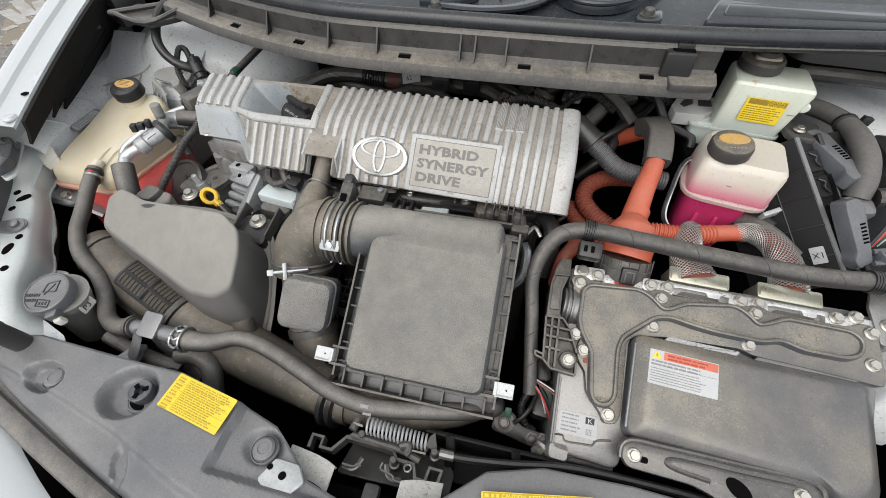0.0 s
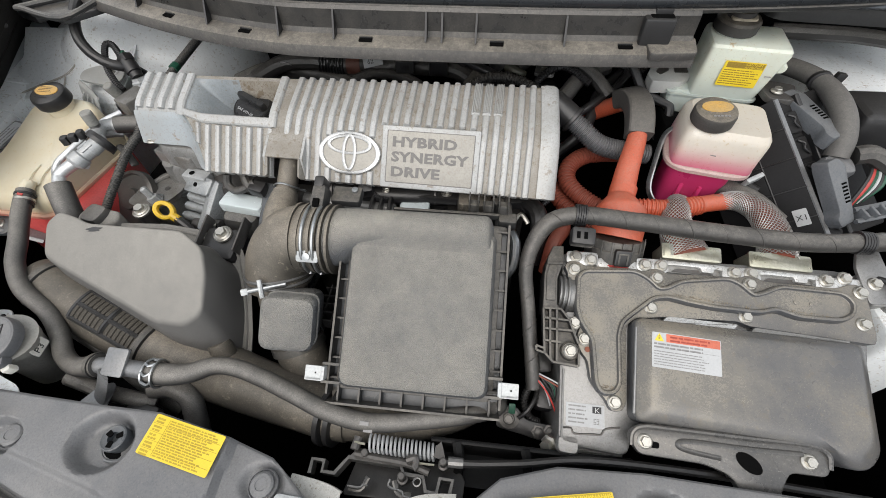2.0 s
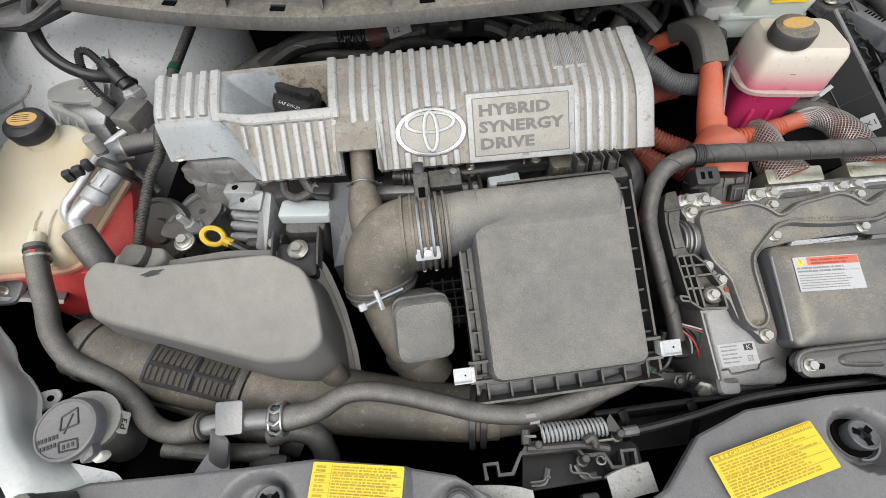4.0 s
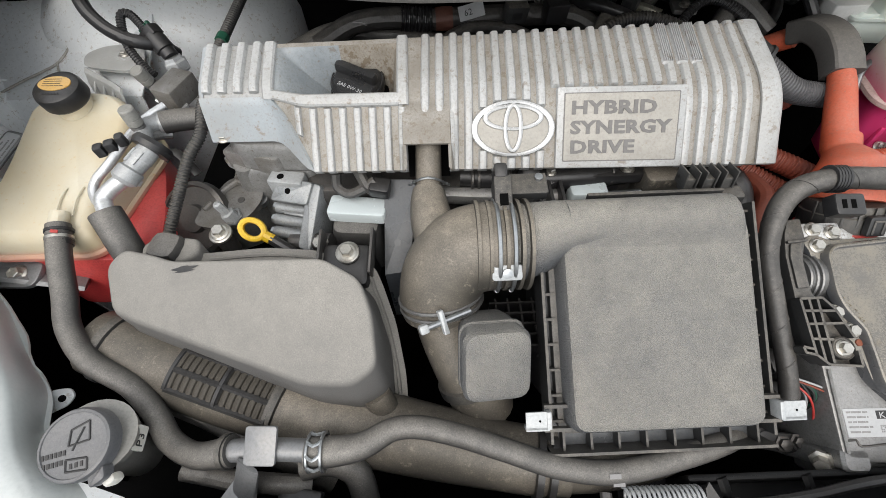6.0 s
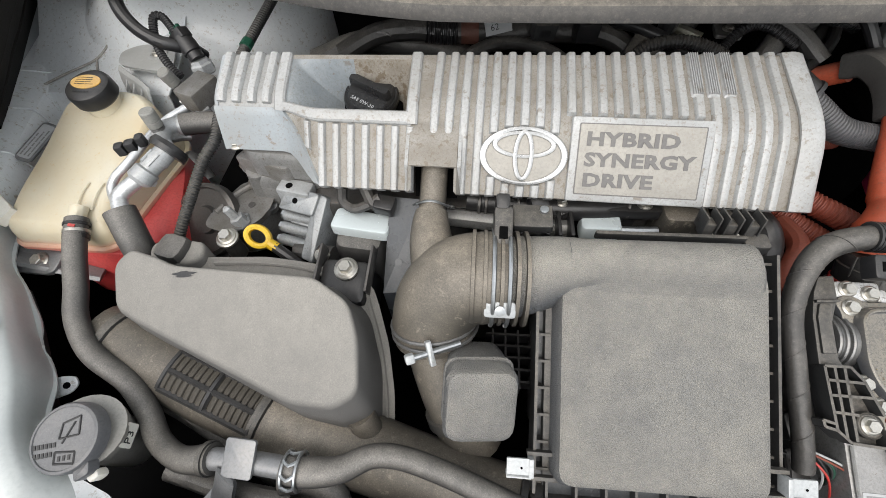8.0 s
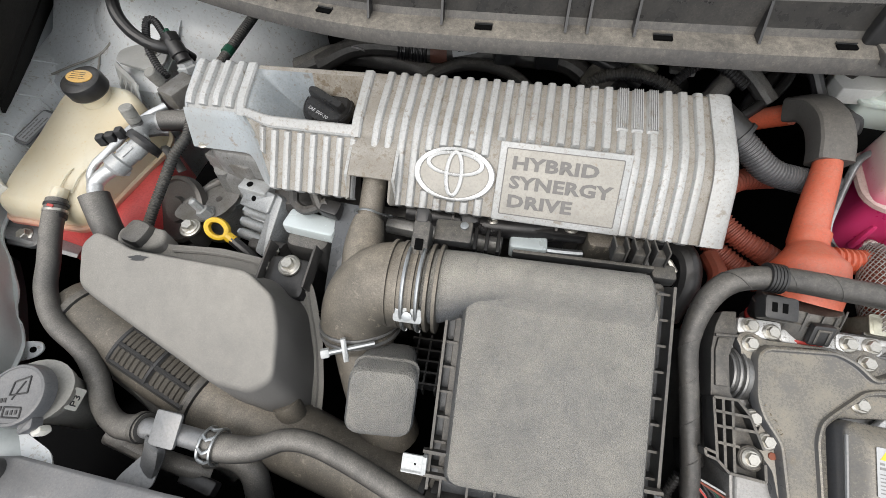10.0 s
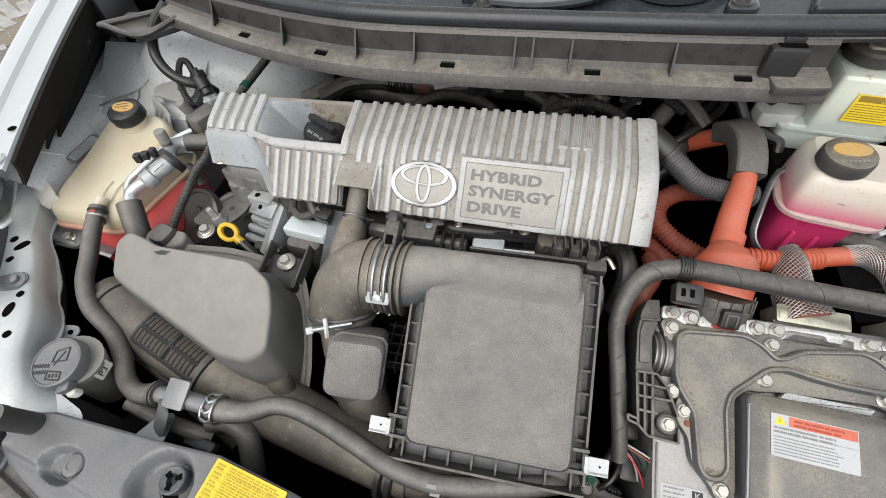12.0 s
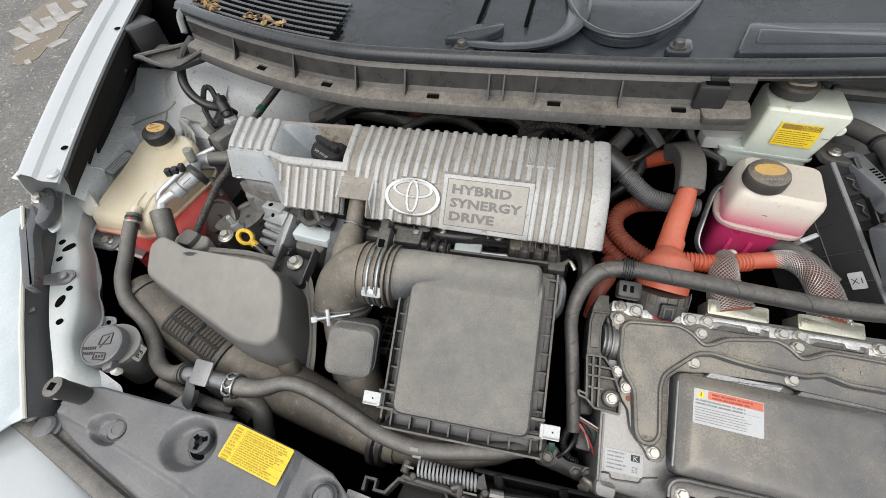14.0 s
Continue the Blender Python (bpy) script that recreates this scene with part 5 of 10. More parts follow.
part("shoulder", strip(rows, 0.003), lid_plastic, abox, smooth=60)
bm = slab(rounded([(-W / 2 - 0.020, -0.028), (W / 2 + 0.020, -0.028), (W / 2 + 0.020, 0.19), (-W / 2 - 0.020, 0.19)], 0.008), -0.046, -0.036, ml, 0.002)
slab(rounded([(-W / 2 - 0.012, -0.012), (W / 2 + 0.012, -0.012), (W / 2 + 0.012, 0.185), (-W / 2 - 0.012, 0.185)], 0.01), -0.036, -0.024, ml, 0.001, bm)
slab(lid_outline(W + 0.016, -0.008, 0.18, 0.012), -0.16, -0.046, ml, 0.0, bm)
part("base", bm, black_plastic, abox)
# slate-blue floors: the sky's reflection in smooth black plastic is put into the colour
for s in (-1, 1):
    part("recess_floor", box(0.0125, 0.196, 0.0015, ml @ Matrix.Translation((s * (W / 2 + 0.0128), 0.085, -0.0362))), slate_plastic, abox, smooth=0)
part("recess_floor", box(W + 0.02, 0.0155, 0.0015, ml @ Matrix.Translation((0, -0.0178, -0.0362))), slate_plastic, abox, smooth=0)
for s in (-1, 1):
    part("skirt", box(0.0025, 0.205, 0.030, ml @ Matrix.Translation((s * (W / 2 + 0.0195), 0.085, -0.046))), black_plastic, abox, smooth=0)
part("skirt", box(W + 0.041, 0.0025, 0.030, ml @ Matrix.Translation((0, -0.027, -0.046))), black_plastic, abox, smooth=0)
web = mesh_of("web", box(0.012, 0.0022, 0.020), black_plastic, 0)
for k in range(9):
    for s in (-1, 1):
        hang("web", web, abox, m=ml @ Matrix.Translation((s * (W / 2 + 0.0135), 0.0 + k * 0.0225, -0.042)))
web2 = mesh_of("web", box(0.0022, 0.019, 0.020), black_plastic, 0)
for k in range(8):
    hang("web", web2, abox, m=ml @ Matrix.Translation((-W / 2 - 0.008 + k * 0.0245, -0.0178, -0.042)))
for s, o in ((-1, (-0.185, 0.186, 0.757)), (1, (0.031, 0.186, 0.762))):
    mc = axes(o, (1, 0, 0), (0, 0.85, 0.5))
    bm = slab(rect(0.020, 0.015, 0.001), -0.001, 0.001, mc)
    box(0.004, 0.015, 0.012, mc @ Matrix.Translation((-s * 0.010, 0, -0.010)), 0.0005, bm)
    box(0.020, 0.003, 0.010, mc @ Matrix.Translation((0, -0.007, -0.009)), 0, bm)
    clip = part("clip", bm, clip_zinc, abox, "bent zinc spring clip")
    part("clip_hole", lathe([(0.0010, 0), (0.0010, 0.0003)], mc @ Matrix.Translation((0.002, 0, 0.001)), 10), deep_black, clip)
    bm = bmesh.new()
    box(0.022, 0.003, 0.006, mc @ Matrix.Translation((-s * 0.018, -0.010, -0.010)), 0, bm)
    box(0.022, 0.003, 0.006, mc @ Matrix.Translation((-s * 0.018, 0.010, -0.010)), 0, bm)
    part("clip_mount", bm, black_plastic, abox, smooth=0)

# intake elbow and its clamps
elbow = thing("intake_hose", (-0.25, 0.3, 0.72), "brown-dusted rubber intake elbow with wire clamps", "intake hose")
part("bend", tube([(-0.196, 0.330, 0.816), (-0.218, 0.330, 0.815), (-0.242, 0.328, 0.808), (-0.259, 0.318, 0.790), (-0.265, 0.305, 0.769), (-0.264, 0.298, 0.757)], lambda t: 0.040 if t < 0.12 else 0.0415 - 0.004 * max(0, t - 0.5), 28, 6), brown_rubber, elbow)
part("breather_branch", tube([(-0.262, 0.335, 0.806), (-0.270, 0.365, 0.812), (-0.2725, 0.386, 0.816), (-0.2725, 0.399, 0.820)], lambda t: 0.024 - 0.008 * t, 16, 6), brown_rubber, elbow)
for x in (-0.184, -0.192, -0.205, -0.219, -0.229):
    part("cuff_rib", lathe([(0.038, -0.002), (0.0425, -0.0015), (0.0425, 0.0015), (0.038, 0.002)], axes((x, 0.330, 0.816), (0, 1, 0), (0, 0, 1)), 28), brown_rubber, elbow)
for x in (-0.199, -0.212):
    part("clamp_wire", tube([(x, 0.330 + 0.0425 * math.cos(a), 0.816 + 0.0425 * math.sin(a)) for a in [2.3 * math.pi * q / 28 - 0.85 * math.pi for q in range(25)]], 0.0019, 8, 2), bright_steel, elbow, "bright clamp wire")
mc = upon((-0.206, 0.293, 0.829), (0, -0.75, 0.66), (1, 0, 0))
part("clamp_plate", slab(rect(0.026, 0.014, 0.003), 0.0, 0.0035, mc, 0.001), clip_zinc, elbow)
part("clamp_screw", lathe([(0.0045, 0.003), (0.0045, 0.0058), (0.002, 0.0062)], mc, 14), bright_steel, elbow)
ring_c, ring_n = Vector((-0.264, 0.303, 0.767)), Vector((0.1, -0.55, -0.83)).normalized()
mr = upon(ring_c, ring_n)
for dz in (-0.005, 0.003):
    part("clamp_wire", tube([mr @ Vector((0.0408 * math.cos(a), 0.0408 * math.sin(a), dz)) for a in [2 * math.pi * q / 28 for q in range(29)]], 0.0018, 8, 1), alu, elbow, "bright clamp wire")
part("cuff_rib", lathe([(0.036, -0.014), (0.0398, -0.010), (0.0398, 0.008), (0.034, 0.010)], mr, 28), brown_rubber, elbow)
mc = axes((-0.259, 0.2685, 0.792), (0.9, 0.40, -0.10), (-0.3, 0.7, 0.6))
part("tension_screw", tube([mc @ Vector((-0.024, 0, 0.004)), mc @ Vector((0.022, 0, 0.004))], 0.0028, 10, 2), bright_steel, elbow)
part("tension_nut", box(0.008, 0.008, 0.007, mc @ Matrix.Translation((-0.024, 0, 0)), 0.001), clip_zinc, elbow)
part("tension_bridge", slab(rect(0.005, 0.022, 0.001), 0.003, 0.009, mc @ Matrix.Translation((-0.006, 0.0, 0)), 0.001), clip_zinc, elbow)
part("lower_pipe", tube([(-0.263, 0.297, 0.758), (-0.256, 0.277, 0.738), (-0.244, 0.252, 0.716), (-0.232, 0.232, 0.696), (-0.222, 0.216, 0.675)], 0.031, 20, 6), brown_rubber, elbow)
part("lower_band", lathe([(0.031, -0.006), (0.0345, -0.005), (0.0345, 0.005), (0.031, 0.006)], upon((-0.237, 0.240, 0.704), (0.30, -0.62, -0.72)), 28), black_plastic, elbow)
part("lower_screw", lathe([(0.0045, 0), (0.0045, 0.01), (0.003, 0.011)], upon((-0.250, 0.224, 0.703), (-0.8, -0.5, 0.3)), 10), bright_steel, elbow)

res = thing("intake_resonator", (-0.215, 0.225, 0.74), "small rounded grained resonator box on the intake hose", "resonator")
mr2 = axes((-0.2175, 0.221, 0.796), (0.96, 0.10, -0.16), (0.05, 0.74, 0.66))
bm = stack([(rect(0.048, 0.052, 0.012), -0.066, 0.004, 0.004), (rect(0.052, 0.056, 0.012), -0.050, 0.003, 0.003), (rect(0.056, 0.060, 0.013), -0.030, 0.001, 0.001), (rect(0.060, 0.062, 0.013), -0.006, 0, 0), (rect(0.056, 0.058, 0.013), -0.001, 0, 0), (rect(0.046, 0.048, 0.012), 0.002, 0, 0)], mr2)
part("body", bm, lid_plastic, res)
part("weld_seam", stack([(rect(0.0585, 0.0625, 0.013), -0.027, 0.001, 0.001), (rect(0.0600, 0.0640, 0.013), -0.026, 0.001, 0.001), (rect(0.0600, 0.0640, 0.013), -0.0235, 0.001, 0.001), (rect(0.0585, 0.0625, 0.013), -0.0225, 0.001, 0.001)], mr2), lid_plastic, res)

breather = thing("breather_hose", (-0.27, 0.42, 0.8), "dusty breather hose with a spring clip under the engine cover", "hose")
part("hose", tube([(-0.2725, 0.393, 0.818), (-0.272, 0.408, 0.825), (-0.2715, 0.424, 0.836), (-0.271, 0.440, 0.846), (-0.270, 0.455, 0.852)], 0.0134, 14, 6), brown_rubber, breather)
mb = upon((-0.272, 0.405, 0.8245), (0.03, 0.85, 0.5))
part("spring_clip", tube([mb @ Vector((0.0158 * math.cos(a), 0.0158 * math.sin(a), 0.001 * math.sin(3 * a))) for a in [2 * math.pi * q / 20 for q in range(21)]], 0.0013, 6, 1), bright_steel, breather)
for sx in (-1, 1):
    part("clip_ear", tube([mb @ Vector((sx * 0.014, 0.008, 0.0)), mb @ Vector((sx * 0.018, 0.014, 0.002)), mb @ Vector((sx * 0.021, 0.012, 0.0)), mb @ Vector((sx * 0.018, 0.006, -0.001))], 0.0011, 6, 3), bright_steel, breather)

maf = thing("air_flow_sensor", (-0.185, 0.375, 0.82), "black air flow sensor with a plug on the duct", "sensor")
part("flange", slab(rect(0.036, 0.024, 0.003), 0, 0.010, axes((-0.178, 0.378, 0.838), (1, 0, 0), (0, 1, 0.1)), 0.002), black_plastic, maf)
part("plug", box(0.016, 0.036, 0.020, axes((-0.205, 0.362, 0.842), (1, 0, 0), (0, 0.9, 0.4)), 0.002), black_plastic, maf)
part("plug_window", slab(rect(0.007, 0.010), 0.0, 0.021, axes((-0.205, 0.356, 0.842), (1, 0, 0), (0, 0.9, 0.4))), deep_black, maf)
part("plug_top", box(0.012, 0.014, 0.02, axes((-0.206, 0.382, 0.852), (1, 0, 0), (0, 0.9, 0.4)), 0.002), clean_black, maf)
part("screw", lathe([(0.004, 0), (0.004, 0.003), (0.002, 0.0035)], axes((-0.168, 0.382, 0.8485), (1, 0, 0), (0, 1, 0.1)), 12), bright_steel, maf)

# ---- coolant tank ----
tank = thing("coolant_tank", (-0.68, 0.46, 0.68), "yellowed translucent coolant tank with red coolant in its foot", "coolant tank")
foot_o = rounded([(-0.745, 0.372), (-0.612, 0.368), (-0.578, 0.392), (-0.585, 0.43), (-0.604, 0.50), (-0.645, 0.565), (-0.72, 0.57), (-0.755, 0.52)], 0.03)
top_o = rounded([(-0.757, 0.379), (-0.646, 0.377), (-0.634, 0.384), (-0.636, 0.408), (-0.627, 0.460), (-0.616, 0.515), (-0.622, 0.538), (-0.646, 0.556), (-0.700, 0.560), (-0.738, 0.540), (-0.746, 0.470), (-0.757, 0.420)], 0.014, 5)
seam_o = grown(top_o, 0.008)


def slanted(o, z, k):
    return [Vector((x, y, z + k * (y - 0.375))) for x, y in o]


part("foot", loft([slanted(foot_o, 0.66, 0.0), slanted(foot_o, 0.744, 0.05), slanted(grown(foot_o, -0.004), 0.755, 0.06), slanted(grown(foot_o, -0.014), 0.760, 0.06)]), coolant_red, tank, "red coolant showing through")
part("body", loft([slanted(grown(top_o, 0.004), 0.764, 0.04), slanted(grown(top_o, 0.003), 0.772, 0.06), slanted(grown(top_o, 0.001), 0.781, 0.22), slanted(grown(top_o, -0.001), 0.7855, 0.29), slanted(grown(top_o, -0.006), 0.7895, 0.305), slanted(grown(top_o, -0.0095), 0.7910, 0.31)]), amber_tank, tank, "yellowed milky upper half", smooth=50)
part("seam", loft([slanted(seam_o, 0.7615, 0.04), slanted(seam_o, 0.7665, 0.04), slanted(grown(seam_o, -0.003), 0.7685, 0.04)]), amber_tank, tank)
for dx in (-0.010, 0.008):
    part("rib", tube([(-0.660 + dx, 0.400, 0.8015), (-0.660 + dx, 0.418, 0.807), (-0.656 + dx, 0.432, 0.8105)], 0.0011, 6, 3), amber_tank, tank)
mc = upon((-0.681, 0.533, 0.8465), (0.03, -0.16, 0.98))
part("neck", lathe([(0.024, -0.022), (0.021, -0.012), (0.020, 0.0), (0.022, 0.001), (0.022, 0.005), (0.017, 0.006)], mc, 28), amber_tank, tank)
cap = part("cap", lathe([(0.0238, 0.004), (0.025, 0.006), (0.025, 0.018), (0.0236, 0.0215), (0.020, 0.0235), (0.006, 0.024)], mc, 40), clean_black, tank, "black screw cap")
part("cap_print", stack([(oval(0.0175, 0.0105, 28), 0.0230, 0, 0.0025), (oval(0.0175, 0.0105, 28), 0.0246, 0, 0.0025)], mc), cap_print, cap, "worn orange-yellow printed patch")
bars("cap_marks", print_rows(-0.012, 0.0075, 0.024, 4, 0.0033, 0.0007, 21) + [(-0.009 + 0.0032 * k, -0.0135, 0.0022, 0.0018) for k in range(6)], mc @ Matrix.Translation((0, 0.001, 0.0247)), ink, cap)
part("nipple", tube([(-0.660, 0.400, 0.808), (-0.660, 0.385, 0.802), (-0.659, 0.372, 0.796)], 0.0085, 12, 4), amber_tank, tank)
part("ear", slab(rounded([(-0.730, 0.545), (-0.700, 0.535), (-0.690, 0.57), (-0.722, 0.58)], 0.006), 0.842, 0.846, I4, 0.001), white_plastic, tank)
mt = upon((-0.735, 0.362, 0.750), (0, -0.25, 0.97))
part("mount_foot", slab(rounded([(-0.04, -0.014), (0.022, -0.016), (0.026, 0.016), (-0.04, 0.02)], 0.012), -0.006, 0.0, mt, 0.002), grey_steel, tank)
bolt_mesh = mesh_of("bolt", hexbolt(), zinc)
big_bolt = mesh_of("bolt", hexbolt(0.0068, 0.0105, 0.0075), zinc)
hang("bolt", big_bolt, tank, m=mt)
part("bracket_leg", tube([(-0.80, 0.372, 0.752), (-0.77, 0.366, 0.750), (-0.73, 0.362, 0.747), (-0.68, 0.365, 0.72)], 0.012, 8, 4, flat=0.4), grey_steel, tank)
tb = thing("tank_tab", (-0.77, 0.40, 0.79), "pale translucent plastic tab beside the coolant tank", "bracket")
part("tab", slab(rounded([(-0.022, -0.012), (0.024, -0.010), (0.022, 0.012), (-0.022, 0.014)], 0.003), -0.0015, 0.0015, axes((-0.772, 0.402, 0.802), (0.82, -0.50, -0.06), (0.5, 0.8, 0.2)), 0.0005), white_plastic, tb)
part("tab_fold", slab(rect(0.008, 0.022, 0.001), -0.010, 0.001, axes((-0.752, 0.390, 0.801), (0.82, -0.50, -0.06), (0.5, 0.8, 0.2))), white_plastic, tb)
bk = thing("tank_bracket", (-0.67, 0.6, 0.8), "translucent plastic bracket bolted to the strut tower", "bracket")
part("plate", slab(rounded([(-0.716, 0.640), (-0.700, 0.655), (-0.668, 0.660), (-0.642, 0.645), (-0.630, 0.612), (-0.640, 0.598), (-0.660, 0.600), (-0.706, 0.612)], 0.012), 0.838, 0.842, I4, 0.001), cloudy, bk)
part("web", strip([[(x, 0.612 - 0.012 * k, 0.841), (x, 0.606 - 0.012 * k, 0.838), (x, 0.600 - 0.012 * k, 0.826), (x, 0.590 - 0.014 * k, 0.790), (x, 0.588 - 0.014 * k, 0.76)] for k, x in enumerate((-0.706, -0.690, -0.672, -0.655, -0.641))], 0.003), cloudy, bk)
for k in (1, 2, 3):
    x = -0.706 + 0.0165 * k
    part("rib", loft([[(x + d, 0.607 - 0.012 * k, 0.836), (x + d, 0.593 - 0.012 * k, 0.826), (x + d, 0.583 - 0.014 * k, 0.785), (x + d, 0.593 - 0.014 * k, 0.785)] for d in (-0.001, 0.001)]), cloudy, bk, smooth=0)
part("bolt_seat", lathe([(0.0125, 0.0), (0.0125, 0.0015), (0.0095, 0.002), (0.009, 0.001)], pose(-0.661, 0.634, 0.8415), 20), cloudy, bk)
hang("bolt", bolt_mesh, bk, m=pose(-0.661, 0.634, 0.8425))

# ---- air-conditioning pipework ----
ac = thing("air_conditioning_pipe", (-0.6, 0.5, 0.78), "dull aluminium air-conditioning pipe with service valves", "pipe")
bare_pipe = surface("bare_drawn_aluminium", (0.62, 0.63, 0.63), rough=0.35, metal=0.6, big=40, bump=0.08, dust=0.12)
part("knee", tube([(-0.570, 0.5035, 0.8345), (-0.579, 0.4995, 0.8375), (-0.5845, 0.489, 0.840), (-0.581, 0.476, 0.839), (-0.574, 0.463, 0.8365)], 0.0088, 18, 6), clean_alloy, ac)
part("knee_collar", lathe([(0.008, -0.004), (0.0112, -0.003), (0.0118, 0.0), (0.0112, 0.003), (0.008, 0.004)], upon((-0.572, 0.5028, 0.835), (0.9, 0.38, -0.2)), 20), clean_alloy, ac)
part("pipe", tube([(-0.575, 0.470, 0.836), (-0.574, 0.458, 0.836), (-0.580, 0.4385, 0.832), (-0.5925, 0.425, 0.826), (-0.606, 0.417, 0.820), (-0.613, 0.408, 0.815), (-0.607, 0.394, 0.810)], 0.0082, 14, 6), bare_pipe, ac)
part("thin_pipe", tube([(-0.573, 0.5246, 0.842), (-0.589, 0.505, 0.840), (-0.601, 0.478, 0.836), (-0.613, 0.447, 0.829), (-0.625, 0.433, 0.822), (-0.630, 0.4225, 0.815), (-0.626, 0.412, 0.809), (-0.618, 0.405, 0.806)], 0.0047, 12, 6), bare_pipe, ac)
mu = upon((-0.580, 0.4385, 0.832), (-0.52, -0.78, -0.25))
part("union", lathe([(0.008, -0.026), (0.0108, -0.024), (0.0115, -0.008), (0.0104, -0.006), (0.0104, 0.004), (0.0128, 0.006), (0.0128, 0.018), (0.0108, 0.020), (0.0085, 0.022)], mu, 16), clean_alloy, ac, "cast pipe union")
for q in range(5):
    part("union_rib", box(0.003, 0.003, 0.016, mu @ pose(0, 0, 0, 0, 0, 60 + 50 * q) @ Matrix.Translation((0.0113, 0, -0.015)), 0.0008), clean_alloy, ac)
part("union_screw", lathe([(0.0055, 0), (0.0055, 0.004), (0.003, 0.005)], upon(mu @ Vector((0.004, -0.0115, 0.013)), (0.0, -0.6, 0.8)), 6), bare_pipe, ac)
md = upon((-0.566, 0.460, 0.838), (-0.45, -0.85, -0.25))
part("hose_ring", lathe([(0.010, -0.006), (0.0185, -0.005), (0.020, 0.0), (0.0185, 0.005), (0.010, 0.006)], md, 24), clean_black, ac)
part("strap", tube([(-0.566, 0.463, 0.815), (-0.556, 0.470, 0.822), (-0.545, 0.464, 0.812), (-0.535, 0.455, 0.800)], 0.006, 8, 4, flat=0.3), dark_steel, ac)
mvb = axes((-0.572, 0.560, 0.826), (0.92, -0.38, 0), (0.38, 0.92, 0.05))
part("valve_block", box(0.031, 0.043, 0.026, mvb, 0.002), mount_alloy, ac)
part("block_port", lathe([(0.0085, 0.012), (0.0085, 0.0165), (0.0075, 0.0175), (0.0062, 0.0175), (0.0058, 0.0145), (0.002, 0.0145)], mvb @ Matrix.Translation((-0.007, 0.014, 0)), 20), clean_alloy, ac)
part("block_screw", lathe([(0.005, 0.012), (0.005, 0.016), (0.003, 0.0165)], mvb @ Matrix.Translation((-0.0155, -0.012, -0.008)) @ pose(0, 0, 0, 0, -60, 0), 6), bright_steel, ac)
part("block_flange", slab(rounded([(-0.020, -0.016), (0.016, -0.024), (0.020, -0.010), (-0.016, 0.0)], 0.003), -0.012, 0.004, mvb, 0.0015), clean_alloy, ac)
for o, n_, s in (((-0.606, 0.571, 0.838), (-0.1, -0.25, 0.95), 1.0), ((-0.584, 0.482, 0.8445), (0.02, 0.05, 0.99), 1.0)):
    mv = upon(o, n_)
    valve = part("service_valve", lathe([(0.0052, -0.016), (0.0052, -0.008), (0.0070, -0.007), (0.0070, -0.003), (0.0055, -0.002), (0.0055, 0.001), (0.0075, 0.002), (0.0075, 0.005), (0.0055, 0.006), (0.0055, 0.008)], mv, 14), alu, ac)
    part("valve_cap", lathe([(0.0072, 0.006), (0.0080, 0.007), (0.0079, 0.013), (0.0073, 0.0135), (0.0081, 0.0145), (0.0079, 0.0245), (0.0068, 0.026)], mv, 18), surface("grey_cap_plastic", (0.22, 0.218, 0.20), rough=0.5, dust=0.3), valve, "grey plastic valve cap")
    part("valve_arm", tube([mv @ Vector((0, 0, -0.012)), mv @ Vector((0.008, 0.014, -0.018)), mv @ Vector((0.016, 0.02, -0.022))], 0.006, 10, 3), alu, ac)
for p_, s_ in (((-0.622, 0.4585, 0.832), 0.010), ((-0.610, 0.462, 0.834), 0.011), ((-0.600, 0.468, 0.837), 0.009)):
    bm = box(s_, 0.011, 0.012, axes(p_, (0.9, 0.35, 0), (-0.35, 0.9, 0)), 0.002)
    lathe([(0.004, 0), (0.004, 0.003), (0.002, 0.004)], upon(Vector(p_) + Vector((0, 0, 0.007)), (0, 0, 1)), 8, bm)
    part("pipe_clip", bm, clean_black, ac)
ms = upon((-0.582, 0.601, 0.843), (-0.15, 0.15, 0.95))
sensor = thing("pressure_sensor", (-0.59, 0.6, 0.84), "steel pressure sensor with a black plug and cable", "sensor")
part("body", lathe([(0.012, -0.006), (0.0145, -0.004), (0.0145, 0.006), (0.012, 0.008), (0.011, 0.012)], ms, 6), clean_alloy, sensor)
mp2 = ms @ pose(0, 0, 0.012, -22, -28, 0)
part("plug", lathe([(0.0095, 0), (0.0095, 0.008), (0.0115, 0.009), (0.0115, 0.022), (0.010, 0.030)], mp2, 14), clean_black, sensor)
part("plug_head", box(0.022, 0.016, 0.012, mp2 @ Matrix.Translation((0, 0, 0.026)), 0.002), clean_black, sensor)
bm = bmesh.new()
for k in range(4):
    box(0.003, 0.004, 0.005, mp2 @ Matrix.Translation((-0.0075 + k * 0.005, -0.002, 0.037)), 0, bm)
part("pins", bm, green_cap, sensor, smooth=0)
part("lead", tube([(-0.606, 0.618, 0.880), (-0.622, 0.632, 0.892), (-0.632, 0.628, 0.892), (-0.628, 0.604, 0.872), (-0.615, 0.588, 0.856), (-0.602, 0.58, 0.845)], 0.0048, 8, 8, ring=0.0004, pitch=0.003), clean_black, sensor)
tagged(part("sensor_cable", tube([(-0.66, 0.69, 0.955), (-0.670, 0.656, 0.936), (-0.661, 0.622, 0.912), (-0.643, 0.606, 0.893), (-0.622, 0.602, 0.879), (-0.606, 0.606, 0.871), (-0.596, 0.616, 0.862), (-0.590, 0.626, 0.845)], 0.0078, 12, 8), clean_black), "thick black rubber cable from the cowl", "cable")
conduit = thing("corrugated_conduit", (-0.53, 0.5, 0.75), "black corrugated wiring conduit with green tape", "conduit")
